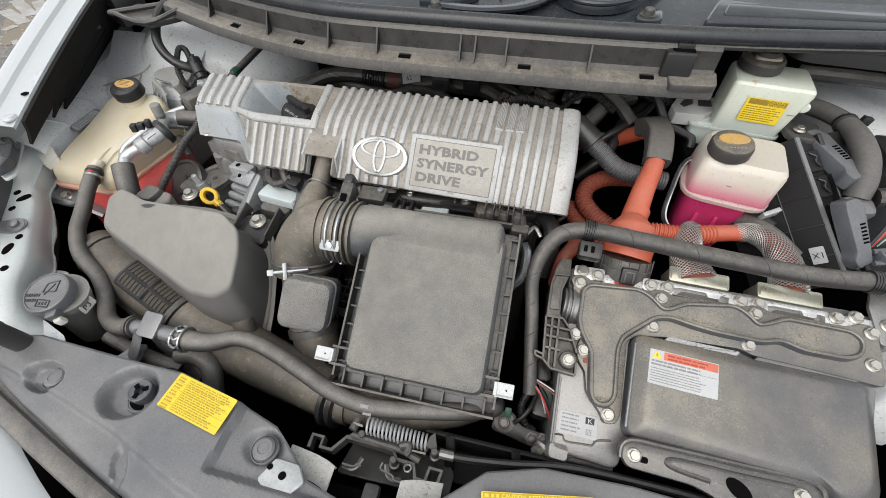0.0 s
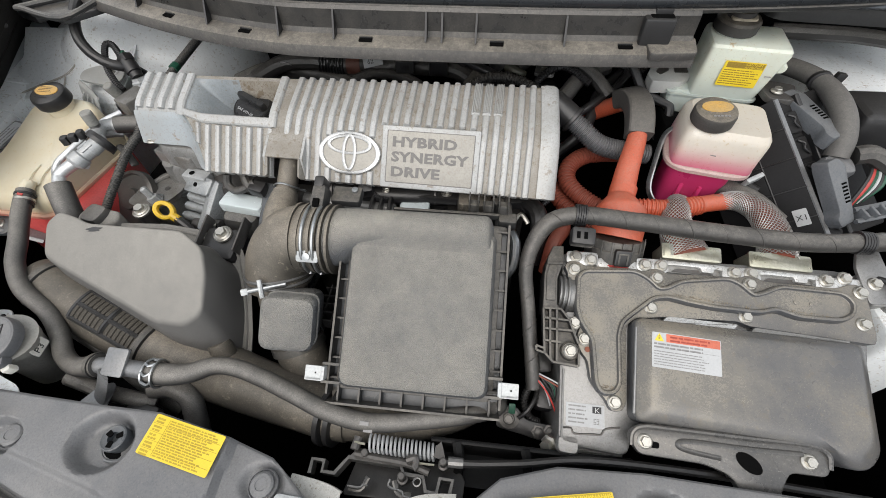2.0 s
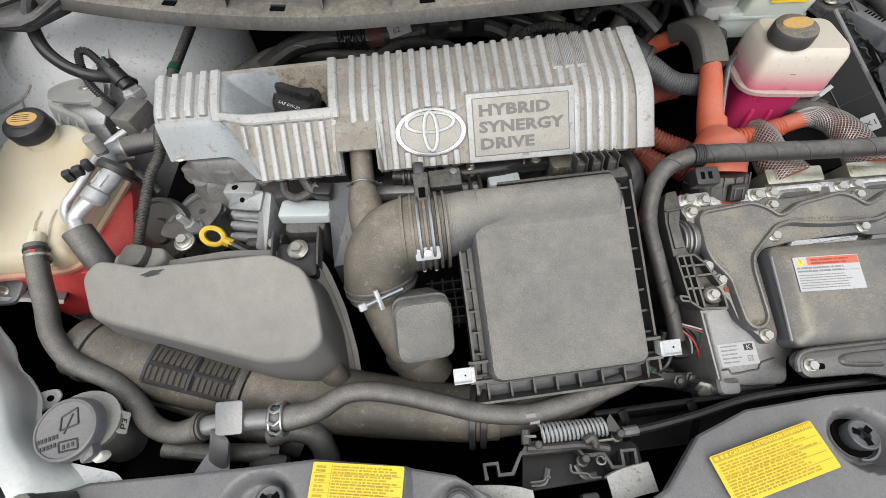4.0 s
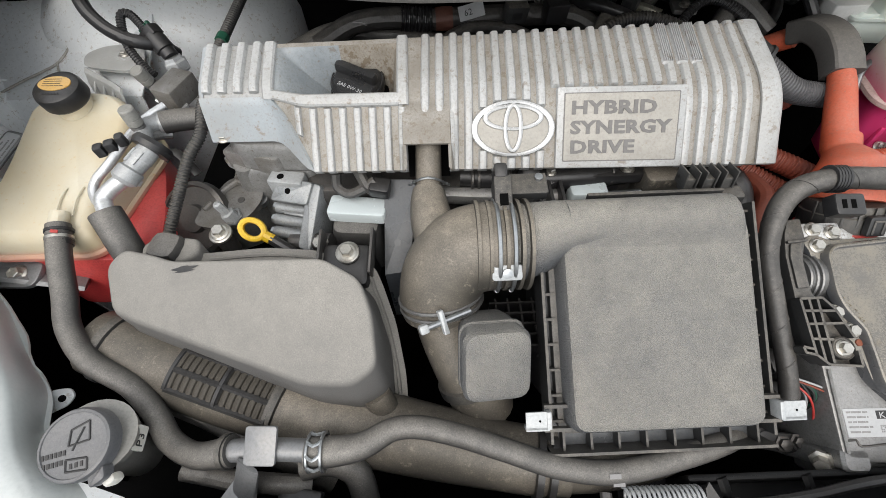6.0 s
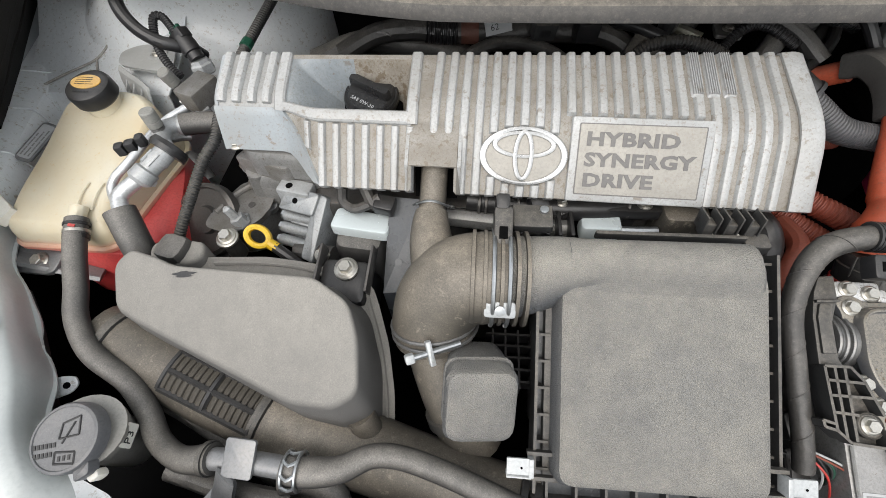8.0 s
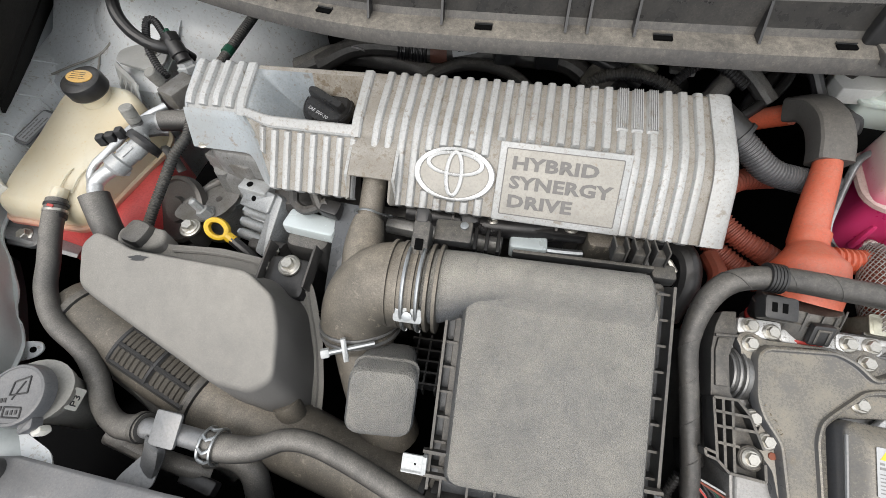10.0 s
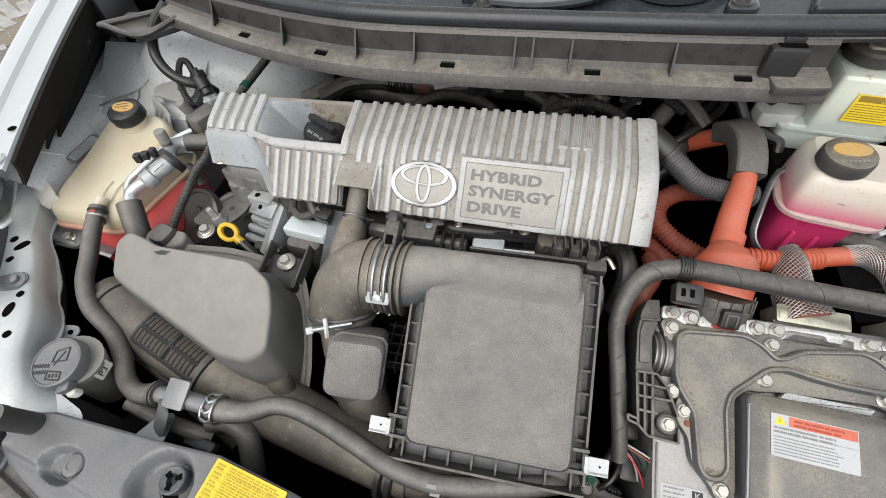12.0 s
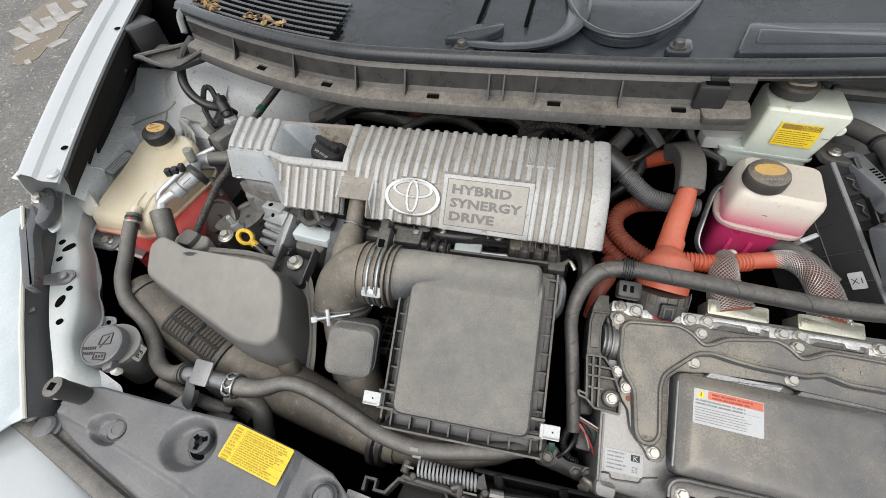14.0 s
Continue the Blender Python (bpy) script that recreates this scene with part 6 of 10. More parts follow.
part("tube", tube([(-0.500, 0.75, 0.89), (-0.506, 0.69, 0.882), (-0.516, 0.625, 0.870), (-0.525, 0.575, 0.858), (-0.522, 0.51, 0.848), (-0.520, 0.478, 0.838), (-0.534, 0.458, 0.824), (-0.550, 0.430, 0.798), (-0.570, 0.392, 0.762), (-0.58, 0.37, 0.73)], 0.0060, 12, 10, ring=0.0005, pitch=0.0036), black_plastic, conduit)
part("green_tape", tube([(-0.517, 0.618, 0.8695), (-0.5185, 0.608, 0.868)], 0.0072, 12, 2), green_cap, conduit)
tagged(part("suction_hose", tube([(-0.572, 0.5028, 0.835), (-0.556, 0.5095, 0.833), (-0.535, 0.515, 0.829), (-0.51, 0.516, 0.820), (-0.48, 0.512, 0.80)], 0.0125, 18, 6), rubber), "thick dusty rubber suction hose", "hose")
tagged(part("air_conditioning_hose", tube([(-0.607, 0.393, 0.812), (-0.600, 0.382, 0.802), (-0.592, 0.366, 0.782), (-0.585, 0.35, 0.75), (-0.58, 0.33, 0.71)], 0.0155, 16, 6), rubber), "thick black rubber hose on an aluminium pipe", "hose")
tagged(part("pulley", lathe([(0.045, 0), (0.045, 0.01), (0.040, 0.012), (0.038, 0.008), (0.018, 0.008), (0.016, 0.014), (0.006, 0.014)], upon((-0.555, 0.435, 0.745), (-0.2, -0.6, 0.75)), 30), dark_steel), "dark steel pulley behind the conduit", "pulley")

# ---- washer filler ----
wash = thing("washer_filler", (-0.56, 0.17, 0.68), "grey washer fluid filler neck and cap with moulded symbols", "washer filler")
mw = upon((-0.566, 0.180, 0.768), (0.06, -0.22, 0.97), (1, 0.25, 0))
part("neck", lathe([(0.022, -0.11), (0.024, -0.05), (0.027, -0.02), (0.029, -0.016), (0.029, -0.004), (0.031, -0.002)], mw @ pose(0.006, 0.004, -0.004, -8, 14, 0), 28), surface("grey_neck_plastic", (0.26, 0.255, 0.235), rough=0.5, big=30, dust=0.3), wash)
wcap = part("cap", lathe([(0.0255, -0.006), (0.0288, -0.004), (0.0288, 0.006), (0.0274, 0.009), (0.0252, 0.0098), (0.0247, 0.0088), (0.010, 0.0088)], mw, 44), grey_plastic, wash, "flat grey cap")
part("hinge_tab", slab(rounded([(0.009, -0.036), (0.021, -0.031), (0.020, -0.020), (0.007, -0.026)], 0.003), -0.006, 0.006, mw, 0.002), grey_plastic, wash)
part("latch_tab", box(0.010, 0.008, 0.012, mw @ pose(0.018, -0.033, -0.014, 0, 0, 30), 0.002), white_plastic, wash)
mw2 = mw @ Matrix.Translation((0, 0, 0.0089))
bm = bmesh.new()
for a, b in (((-0.004, 0.0), (0.012, 0.001)), ((-0.004, 0.0), (-0.002, 0.012)), ((0.012, 0.001), (0.012, 0.016)), ((-0.002, 0.012), (0.012, 0.016)), ((-0.001, -0.004), (0.008, 0.012)), ((-0.006, -0.010), (0.010, -0.012)), ((-0.006, -0.010), (-0.006, -0.019)), ((-0.006, -0.019), (0.010, -0.021)), ((0.010, -0.012), (0.010, -0.021))):
    tube([mw2 @ Vector((*a, 0)), mw2 @ Vector(((a[0] + b[0]) / 2, (a[1] + b[1]) / 2, 0)), mw2 @ Vector((*b, 0))], 0.0009, 5, 1, bm=bm)
part("symbol", bm, clean_black, wcap, "moulded wiper symbol")
bars("moulded_print", [(-0.024 + k * 0.0032, -0.004, 0.002, 0.004) for k in range(6)] + [(-0.023 + k * 0.0032, -0.011, 0.002, 0.004) for k in range(5)] + [(-0.003 + k * 0.004, -0.0155, 0.002, 0.004) for k in range(3)], mw2, clean_black, wcap, 0.0005)
mn = mw @ pose(0.006, 0.004, -0.004, -8, 14, 0)
ang = radians(-14)
rad_v, tan_v = Vector((math.cos(ang), math.sin(ang), 0.25)), Vector((-math.sin(ang), math.cos(ang), 0))
mtg = upon(mn @ Vector((0.0286 * math.cos(ang), 0.0286 * math.sin(ang), -0.0165)), mn.to_3x3() @ rad_v, mn.to_3x3() @ tan_v)
part("tag", slab(rect(0.021, 0.015, 0.002), -0.002, 0.0008, mtg), white_plastic, wash)
words("marking", "P3", 0.0115, mtg @ Matrix.Translation((-0.0075, -0.004, 0.0009)), ink, wash, 0.0003)

# ---- white perforated headlamp bracket ----
hb = thing("headlamp_bracket", (-0.64, 0.2, 0.74), "white painted pressed-steel bracket with round and slotted holes", "bracket")
stations = [((-0.880, 0.450, 0.822), (-0.800, 0.440, 0.806), (-0.800, 0.446, 0.765)), ((-0.840, 0.400, 0.805), (-0.772, 0.390, 0.798), (-0.780, 0.400, 0.760)), ((-0.805, 0.352, 0.792), (-0.748, 0.342, 0.790), (-0.760, 0.356, 0.757)), ((-0.764, 0.308, 0.788), (-0.712, 0.306, 0.787), (-0.726, 0.321, 0.747)),
            ((-0.716, 0.251, 0.785), (-0.678, 0.266, 0.784), (-0.690, 0.272, 0.733)), ((-0.668, 0.199, 0.783), (-0.645, 0.226, 0.780), (-0.660, 0.238, 0.725)),
            ((-0.632, 0.164, 0.781), (-0.618, 0.180, 0.775), (-0.634, 0.194, 0.732)), ((-0.603, 0.130, 0.772), (-0.588, 0.142, 0.768), (-0.580, 0.156, 0.740)), ((-0.602, 0.104, 0.752), (-0.586, 0.108, 0.750), (-0.556, 0.132, 0.742))]
lanes = [curve([s[k] for s in stations], 6) for k in range(3)]
rows = []
for i, (a, b, c) in enumerate(zip(*lanes)):
    wav = 0.004 * math.exp(-((i - 21) / 1.6) ** 2) - 0.003 * math.exp(-((i - 24) / 1.5) ** 2)
    rim = c + Vector((0.006 + wav, -0.004, -0.001))
    rows.append([a + Vector((-0.004, -0.003, -0.05)), a + Vector((-0.003, -0.002, -0.006)), a, a.lerp(b, 0.5) + Vector((0, 0, 0.0015)), b.lerp(a, 0.12), b.lerp(c, 0.10), b.lerp(c, 0.5) + Vector((0.002, -0.001, 0)), c, rim])
part("pressing", strip(rows, 0.002), bracket_paint, hb, smooth=50)
for t_, f, u, v in ((2.72, 0.42, 0.0052, 0.0052), (2.90, 0.66, 0.0055, 0.010), (3.45, 0.30, 0.0042, 0.0050), (3.9, 0.55, 0.0055, 0.008), (4.35, 0.70, 0.0040, 0.0046), (4.75, 0.40, 0.0055, 0.0105), (5.35, 0.40, 0.0045, 0.0050)):
    i = int(t_ * 6)
    a, b = lanes[0][i], lanes[1][i]
    along = (lanes[0][i + 1] - lanes[0][i - 1]).normalized()
    part("hole", stack([(oval(u, v, 18), -0.001, 0, 0), (oval(u, v, 18), 0.0012, 0, 0)], upon(a.lerp(b, f) + Vector((0, 0, 0.0008)), (b - a).cross(along) * (1 if (b - a).cross(along).z > 0 else -1), (b - a)) @ pose(0, 0, 0, 0, 0, -25)), deep_black, hb)
mtab = upon((-0.652, 0.232, 0.714), (0.25, -0.35, 0.9), (1, 0.4, 0))
part("tab", slab(rounded([(-0.020, -0.010), (0.004, -0.008), (0.012, -0.001), (0.010, 0.008), (-0.002, 0.012), (-0.020, 0.012)], 0.007), -0.0025, 0.0, mtab, 0.0008), inner_white, hb)
part("tab_hole", lathe([(0.0035, 0), (0.0035, 0.0008)], mtab @ Matrix.Translation((0.001, 0.001, -0.0002)), 12), deep_black, hb)
part("foot_tab", slab(rounded([(-0.580, 0.155), (-0.530, 0.140), (-0.518, 0.128), (-0.560, 0.120)], 0.006), 0.738, 0.741, I4, 0.001), inner_white, hb)
mcl2 = upon((-0.693, 0.262, 0.789), (0.2, -0.2, 0.95))
part("lamp_screw", lathe([(0.011, 0), (0.011, 0.002), (0.006, 0.003), (0.006, 0.008), (0.004, 0.009)], mcl2, 14), grey_steel, hb)
part("screw_tab", slab(rounded([(-0.035, -0.022), (0.008, -0.012), (0.013, 0.006), (0.004, 0.014), (-0.030, -0.004)], 0.006), -0.001, 0.001, mcl2, 0.0004), grey_plastic, hb)
lamp = thing("headlamp", (-0.72, 0.15, 0.6), "dark-backed clear headlamp housing edge", "headlamp")
edge_l = curve([(-0.830, 0.345, 0.842), (-0.778, 0.285, 0.828), (-0.689, 0.182, 0.806), (-0.618, 0.094, 0.786), (-0.600, 0.070, 0.775)], 5)
inner_l = curve([(-0.800, 0.352, 0.815), (-0.755, 0.298, 0.801), (-0.668, 0.176, 0.777), (-0.606, 0.112, 0.764), (-0.590, 0.085, 0.755)], 5)
edge_l = [e.lerp(n_, 0.38) for e, n_ in zip(edge_l, inner_l)]
part("housing", strip([[e, e.lerp(n_, 0.3) + Vector((0, 0, 0.004)), e.lerp(n_, 0.8) + Vector((0, 0, 0.002)), n_, n_ + Vector((0.004, 0.004, -0.03)), n_ + Vector((0.004, 0.004, -0.12))] for e, n_ in zip(edge_l, inner_l)], 0.003), surface("grey_lamp_housing", (0.06, 0.062, 0.065), rough=0.45, dust=0.25, dust_colour=DUST), lamp)
lens_m = surface("clear_ribbed_lens", (0.38, 0.44, 0.455), (0.50, 0.55, 0.56), rough=0.15, big=14, bump=0.03, vary=0.1, clear=0.8)
part("lens", strip([[e + Vector((-0.002, -0.002, 0.003)), e + Vector((-0.012, -0.010, 0.003)), e + Vector((-0.05, -0.04, -0.012)), e + Vector((-0.09, -0.08, -0.05)), e + Vector((-0.11, -0.10, -0.12))] for e in edge_l], 0.003), lens_m, lamp, "clear ribbed lens")
part("lens_rim", tube([e + Vector((0, 0, 0.003)) for e in edge_l[::5]], 0.003, 8, 5), white_plastic, lamp)
part("lamp_clip", box(0.014, 0.008, 0.003, axes(inner_l[9].lerp(edge_l[9], 0.4) + Vector((0, 0, 0.004)), (0.6, 0.7, 0), (-0.7, 0.6, 0)), 0.001), dark_steel, lamp)
lift = thing("fender_bracket", (-0.72, 0.33, 0.80), "slate plastic arm and pale plate bolted at the fender's front end", "bracket")
part("arm", slab(rounded([(-0.818, 0.386), (-0.798, 0.392), (-0.773, 0.375), (-0.749, 0.348), (-0.740, 0.325), (-0.745, 0.313), (-0.761, 0.320), (-0.773, 0.340), (-0.796, 0.362)][::-1], 0.006), 0.828, 0.842, I4, 0.004), slate_plastic, lift)
hang("bolt", big_bolt, lift, m=upon((-0.7978, 0.3664, 0.841), (0.2, -0.3, 0.9)))
part("column", slab(rounded([(-0.842, 0.349), (-0.824, 0.365), (-0.784, 0.337), (-0.758, 0.303), (-0.720, 0.270), (-0.670, 0.220), (-0.690, 0.217), (-0.767, 0.285)][::-1], 0.010), 0.812, 0.828, I4, 0.005), slate_plastic, lift, "dark slate plastic column beside the lamp")
part("plate", slab(rounded([(-0.822, 0.404), (-0.847, 0.450), (-0.799, 0.400), (-0.737, 0.330), (-0.740, 0.315), (-0.773, 0.329), (-0.784, 0.358)][::-1], 0.006), 0.819, 0.822, I4, 0.001), bracket_paint, lift, "pale bent plate with a hole")
part("plate_hole", stack([(oval(0.009, 0.006, 18), 0.8218, 0, 0), (oval(0.009, 0.006, 18), 0.8224, 0, 0)], pose(-0.7723, 0.3485, 0, 0, 0, 35)), deep_black, lift)
buf = thing("bonnet_buffer", (-0.57, 0.10, 0.74), "black rubber bonnet buffer with a square socket", "buffer")
mbuf = upon((-0.561, 0.113, 0.788), (-0.06, -0.12, 0.98))
part("body", lathe([(0.0115, -0.040), (0.0115, 0.0), (0.0122, 0.002), (0.0122, 0.010), (0.010, 0.011)], mbuf, 18), rubber, buf)
part("socket", slab(rect(0.009, 0.009), 0.0108, 0.0114, mbuf), deep_black, buf)
for i, (x, y) in enumerate(((-0.619, 0.087), (-0.587, 0.074))):
    rv = thing("bumper_rivet", (x, y, 0.745), "round push rivet in the bumper edge", "rivet", "bumper rivets")
    part("head", lathe([(0.014, -0.004), (0.014, 0.003), (0.011, 0.006), (0.004, 0.007)], pose(x, y, 0.745), 20), grey_plastic, rv)
    part("washer", lathe([(0.018, -0.006), (0.018, -0.002), (0.013, -0.001)], pose(x, y, 0.745), 20), bright_steel if i == 0 else grey_plastic, rv)

# ---- coolant hoses ----
hose_a = thing("coolant_hose", (-0.6, 0.25, 0.72), "dusty grey rubber coolant hose from the tank to a pipe", "hose")
part("hose", tube([(-0.659, 0.386, 0.803), (-0.650, 0.352, 0.792), (-0.640, 0.318, 0.777), (-0.632, 0.287, 0.763), (-0.608, 0.258, 0.750), (-0.568, 0.236, 0.735), (-0.543, 0.212, 0.724), (-0.522, 0.188, 0.720), (-0.490, 0.174, 0.726), (-0.454, 0.1755, 0.735)], lambda t: 0.0108 if t < 0.86 else 0.0108 + 0.0030 * (t - 0.86) / 0.14, 18, 8), rubber, hose_a)
mh = upon((-0.6575, 0.381, 0.801), (0.2, -0.9, -0.35))
for dz in (0.001, 0.009):
    part("clip", lathe([(0.0112, -0.002), (0.0122, -0.0015), (0.0122, 0.0015), (0.0112, 0.002)], mh @ Matrix.Translation((0, 0, dz)), 20), zinc if dz > 0.002 else clean_black, hose_a)
part("clip_band", lathe([(0.0110, -0.003), (0.0118, -0.0025), (0.0118, 0.0025), (0.0110, 0.003)], mh @ Matrix.Translation((0, 0, 0.015)), 20), clean_black, hose_a)
part("clip_mark", box(0.006, 0.003, 0.0012, upon(mh @ Vector((0, 0, 0.005)) + Vector((0.006, -0.004, 0.0112)), (0.35, -0.2, 0.9)), 0), red_plastic, hose_a, smooth=0)
part("end_band", tube([(-0.462, 0.1752, 0.7335), (-0.457, 0.1753, 0.7345)], 0.0152, 18, 2), black_plastic, hose_a)
pipe = thing("coolant_pipe", (-0.42, 0.175, 0.72), "grey steel coolant pipe held by a bent bracket", "pipe")
part("tube", tube([(-0.465, 0.1755, 0.734), (-0.42, 0.175, 0.738), (-0.365, 0.171, 0.741)], 0.0098, 14, 4), grey_steel, pipe)
mk2 = axes((-0.424, 0.176, 0.7505), (1, -0.05, 0.05), (0.1, 0.9, 0.35))
part("bracket_top", slab(rect(0.028, 0.032, 0.003), -0.002, 0.001, mk2, 0.0005), grey_steel, pipe)
part("bracket_leg", slab(rounded([(-0.452, 0.158), (-0.436, 0.162), (-0.432, 0.128), (-0.470, 0.118), (-0.468, 0.132)], 0.006), 0.715, 0.718, I4, 0.001), grey_steel, pipe)
part("bracket_web", tube([(-0.434, 0.162, 0.745), (-0.440, 0.152, 0.73), (-0.446, 0.140, 0.716)], 0.012, 8, 4, flat=0.2), grey_steel, pipe)
hose_b = thing("radiator_hose", (-0.2, 0.16, 0.70), "long dusty rubber coolant hose crossing before the air box", "hose")
part("hose", tube([(-0.385, 0.1715, 0.742), (-0.36, 0.171, 0.742), (-0.336, 0.175, 0.742), (-0.311, 0.187, 0.741), (-0.285, 0.188, 0.738), (-0.25, 0.180, 0.735), (-0.212, 0.168, 0.731), (-0.165, 0.153, 0.727), (-0.115, 0.148, 0.724), (-0.055, 0.158, 0.722), (-0.005, 0.171, 0.716), (0.022, 0.186, 0.70), (0.028, 0.205, 0.67)], lambda t: 0.0138 - 0.0036 * min(1, t * 4), 18, 8), rubber, hose_b)
mh = upon((-0.376, 0.171, 0.742), (1, 0, 0), (0, 1, 0))
bm = bmesh.new()
for dz in (-0.006, 0.006):
    tube([mh @ Vector((0.0155 * math.cos(a), 0.0155 * math.sin(a), dz)) for a in [2 * math.pi * q / 24 for q in range(25)]], 0.0016, 6, 1, bm=bm)
for a in (0.5, 1.2, 1.9, 2.6):
    tube([mh @ Vector((0.0158 * math.cos(a), 0.0158 * math.sin(a), -0.006)), mh @ Vector((0.0162 * math.cos(a + 0.25), 0.0162 * math.sin(a + 0.25), 0)), mh @ Vector((0.0158 * math.cos(a), 0.0158 * math.sin(a), 0.006))], 0.0015, 6, 2, bm=bm)
part("spring_clip", bm, bright_steel, hose_b, "bright spring clip")
for p in ((-0.122, 0.1440, 0.7338), (-0.118, 0.1386, 0.7275)):
    part("paint_mark", box(0.010, 0.004, 0.0008, axes(p, (1, 0, 0), (0, 1, 0.5))), ink_faint, hose_b, smooth=0)
low = thing("lower_hose", (-0.37, 0.15, 0.65), "thin dark hoses below the coolant pipe", "hose")
part("hose", tube([(-0.40, 0.165, 0.70), (-0.375, 0.168, 0.703), (-0.352, 0.160, 0.697), (-0.344, 0.140, 0.675), (-0.345, 0.12, 0.64)], 0.013, 14, 6), rubber, low)
part("hose", tube([(-0.51, 0.165, 0.706), (-0.485, 0.160, 0.703), (-0.46, 0.155, 0.70), (-0.41, 0.150, 0.697), (-0.395, 0.150, 0.690)], 0.0095, 12, 6), rubber, low)
part("hose", tube([(-0.55, 0.235, 0.69), (-0.50, 0.215, 0.685), (-0.44, 0.185, 0.675), (-0.38, 0.16, 0.65)], 0.016, 12, 6), rubber, low)
part("stub", box(0.04, 0.014, 0.012, pose(-0.40, 0.14, 0.69, 0, 0, -10), 0.002), clean_black, low)

# ---- lower intake duct ----
idu = thing("intake_duct", (-0.4, 0.2, 0.6), "long dusty plastic air intake duct with a bellows window", "air duct")
part("duct", tube([(-0.632, 0.290, 0.722), (-0.60, 0.280, 0.715), (-0.54, 0.260, 0.703), (-0.47, 0.237, 0.692), (-0.40, 0.214, 0.684), (-0.33, 0.198, 0.681), (-0.26, 0.181, 0.683), (-0.19, 0.166, 0.686), (-0.15, 0.162, 0.688)], lambda t: 0.034 + 0.006 * math.sin(math.pi * min(1, t * 1.2)) - 0.007 * max(0, t - 0.5), 24, 6, flat=1.0), brown_rubber, idu)
dirv = Vector((-0.072, 0.0245, 0.0145)).normalized()
for o, r in (((-0.612, 0.284, 0.7185), 0.0372), ((-0.435, 0.2255, 0.688), 0.0425)):
    part("collar", lathe([(r - 0.004, -0.006), (r + 0.001, -0.004), (r + 0.001, 0.004), (r - 0.004, 0.006)], upon(o, dirv), 28), black_plastic, idu)
for u_ in (0.0, 0.012):
    part("end_collar", lathe([(0.032, -0.004), (0.0385, -0.003), (0.0385, 0.003), (0.032, 0.004)], upon((-0.176 + u_, 0.1640 - 0.0006, 0.6865), (0.97, -0.2, 0.05)), 26), clean_black, idu)
mg = axes((-0.4785, 0.2397, 0.6923), -dirv, (0.2, 0.65, 0.75))
def on_duct(u, a, r=0.0445):
    return mg @ Vector((u, r * math.cos(a), r * math.sin(a)))
bellows_mat = surface("brown_bellows_paper", (0.035, 0.031, 0.025), rough=0.7, dust=0.45, dust_colour=(0.14, 0.12, 0.09), fine=800)
for k in range(15):
    u = -0.054 + k * 0.0068
    part("bellows_fold", tube([on_duct(u, a, 0.0422) for a in [0.50 + q * 0.088 for q in range(10)]], 0.0037, 8, 1), bellows_mat, idu)
part("window_floor", loft([[on_duct(u, a, r) for a in [0.47 + q * 0.088 for q in range(11)]] + [on_duct(u, a, r - 0.002) for a in [1.35 - q * 0.088 for q in range(11)]] for u, r in ((-0.057, 0.0416), (0.045, 0.0418))]), deep_black, idu)
bm = bmesh.new()
for u in (-0.057, -0.007, 0.044):
    tube([on_duct(u, a, 0.0440) for a in [0.45 + q * 0.09 for q in range(11)]], 0.0034, 6, 1, bm=bm)
for a in (0.45, 0.90, 1.35):
    tube([on_duct(u, a, 0.0440) for u in (-0.057, -0.007, 0.044)], 0.0032, 6, 1, bm=bm)
part("window_frame", bm, clean_black, idu)
part("duct_end", tube([(-0.165, 0.1635, 0.6868), (-0.12, 0.161, 0.688), (-0.07, 0.166, 0.688), (-0.03, 0.178, 0.684), (0.0, 0.195, 0.675)], lambda t: 0.029 - 0.010 * t, 20, 5), brown_rubber, idu)
part("lower_flange", tube([(-0.561, 0.246, 0.696), (-0.50, 0.226, 0.688), (-0.435, 0.206, 0.680), (-0.359, 0.190, 0.674), (-0.266, 0.168, 0.672), (-0.175, 0.146, 0.674)], 0.007, 8, 6, flat=0.4), brown_rubber, idu)

# ---- large resonator ----
big = thing("intake_silencer", (-0.44, 0.27, 0.68), "large smooth grey dusty intake silencer", "air silencer")
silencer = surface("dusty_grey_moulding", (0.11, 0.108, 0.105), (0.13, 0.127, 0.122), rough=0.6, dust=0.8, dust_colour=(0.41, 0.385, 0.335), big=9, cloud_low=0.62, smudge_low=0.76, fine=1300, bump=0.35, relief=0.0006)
def tilted(o, z0, ky, kx=0.0):
    """An outline laid on a sloping plane: its height at y = 0.28, x = -0.45."""
    return [Vector((x, y, z0 + ky * (y - 0.28) + kx * (x + 0.45))) for x, y in o]


edge_o = rounded([(-0.588, 0.333), (-0.581, 0.294), (-0.556, 0.283), (-0.384, 0.218), (-0.342, 0.214), (-0.319, 0.226), (-0.322, 0.266), (-0.332, 0.292), (-0.366, 0.312), (-0.515, 0.329), (-0.536, 0.337), (-0.568, 0.346)], 0.0095, 6)
foot_s = rounded([(-0.592, 0.338), (-0.586, 0.292), (-0.556, 0.280), (-0.384, 0.216), (-0.340, 0.208), (-0.316, 0.222), (-0.318, 0.270), (-0.334, 0.318), (-0.370, 0.342), (-0.515, 0.352), (-0.540, 0.352), (-0.572, 0.352)], 0.013, 6)
levels = [tilted(foot_s, 0.722, 0.66), tilted([(a[0] * 0.22 + b[0] * 0.78, a[1] * 0.22 + b[1] * 0.78) for a, b in zip(foot_s, edge_o)], 0.762, 0.62, 0.12)]
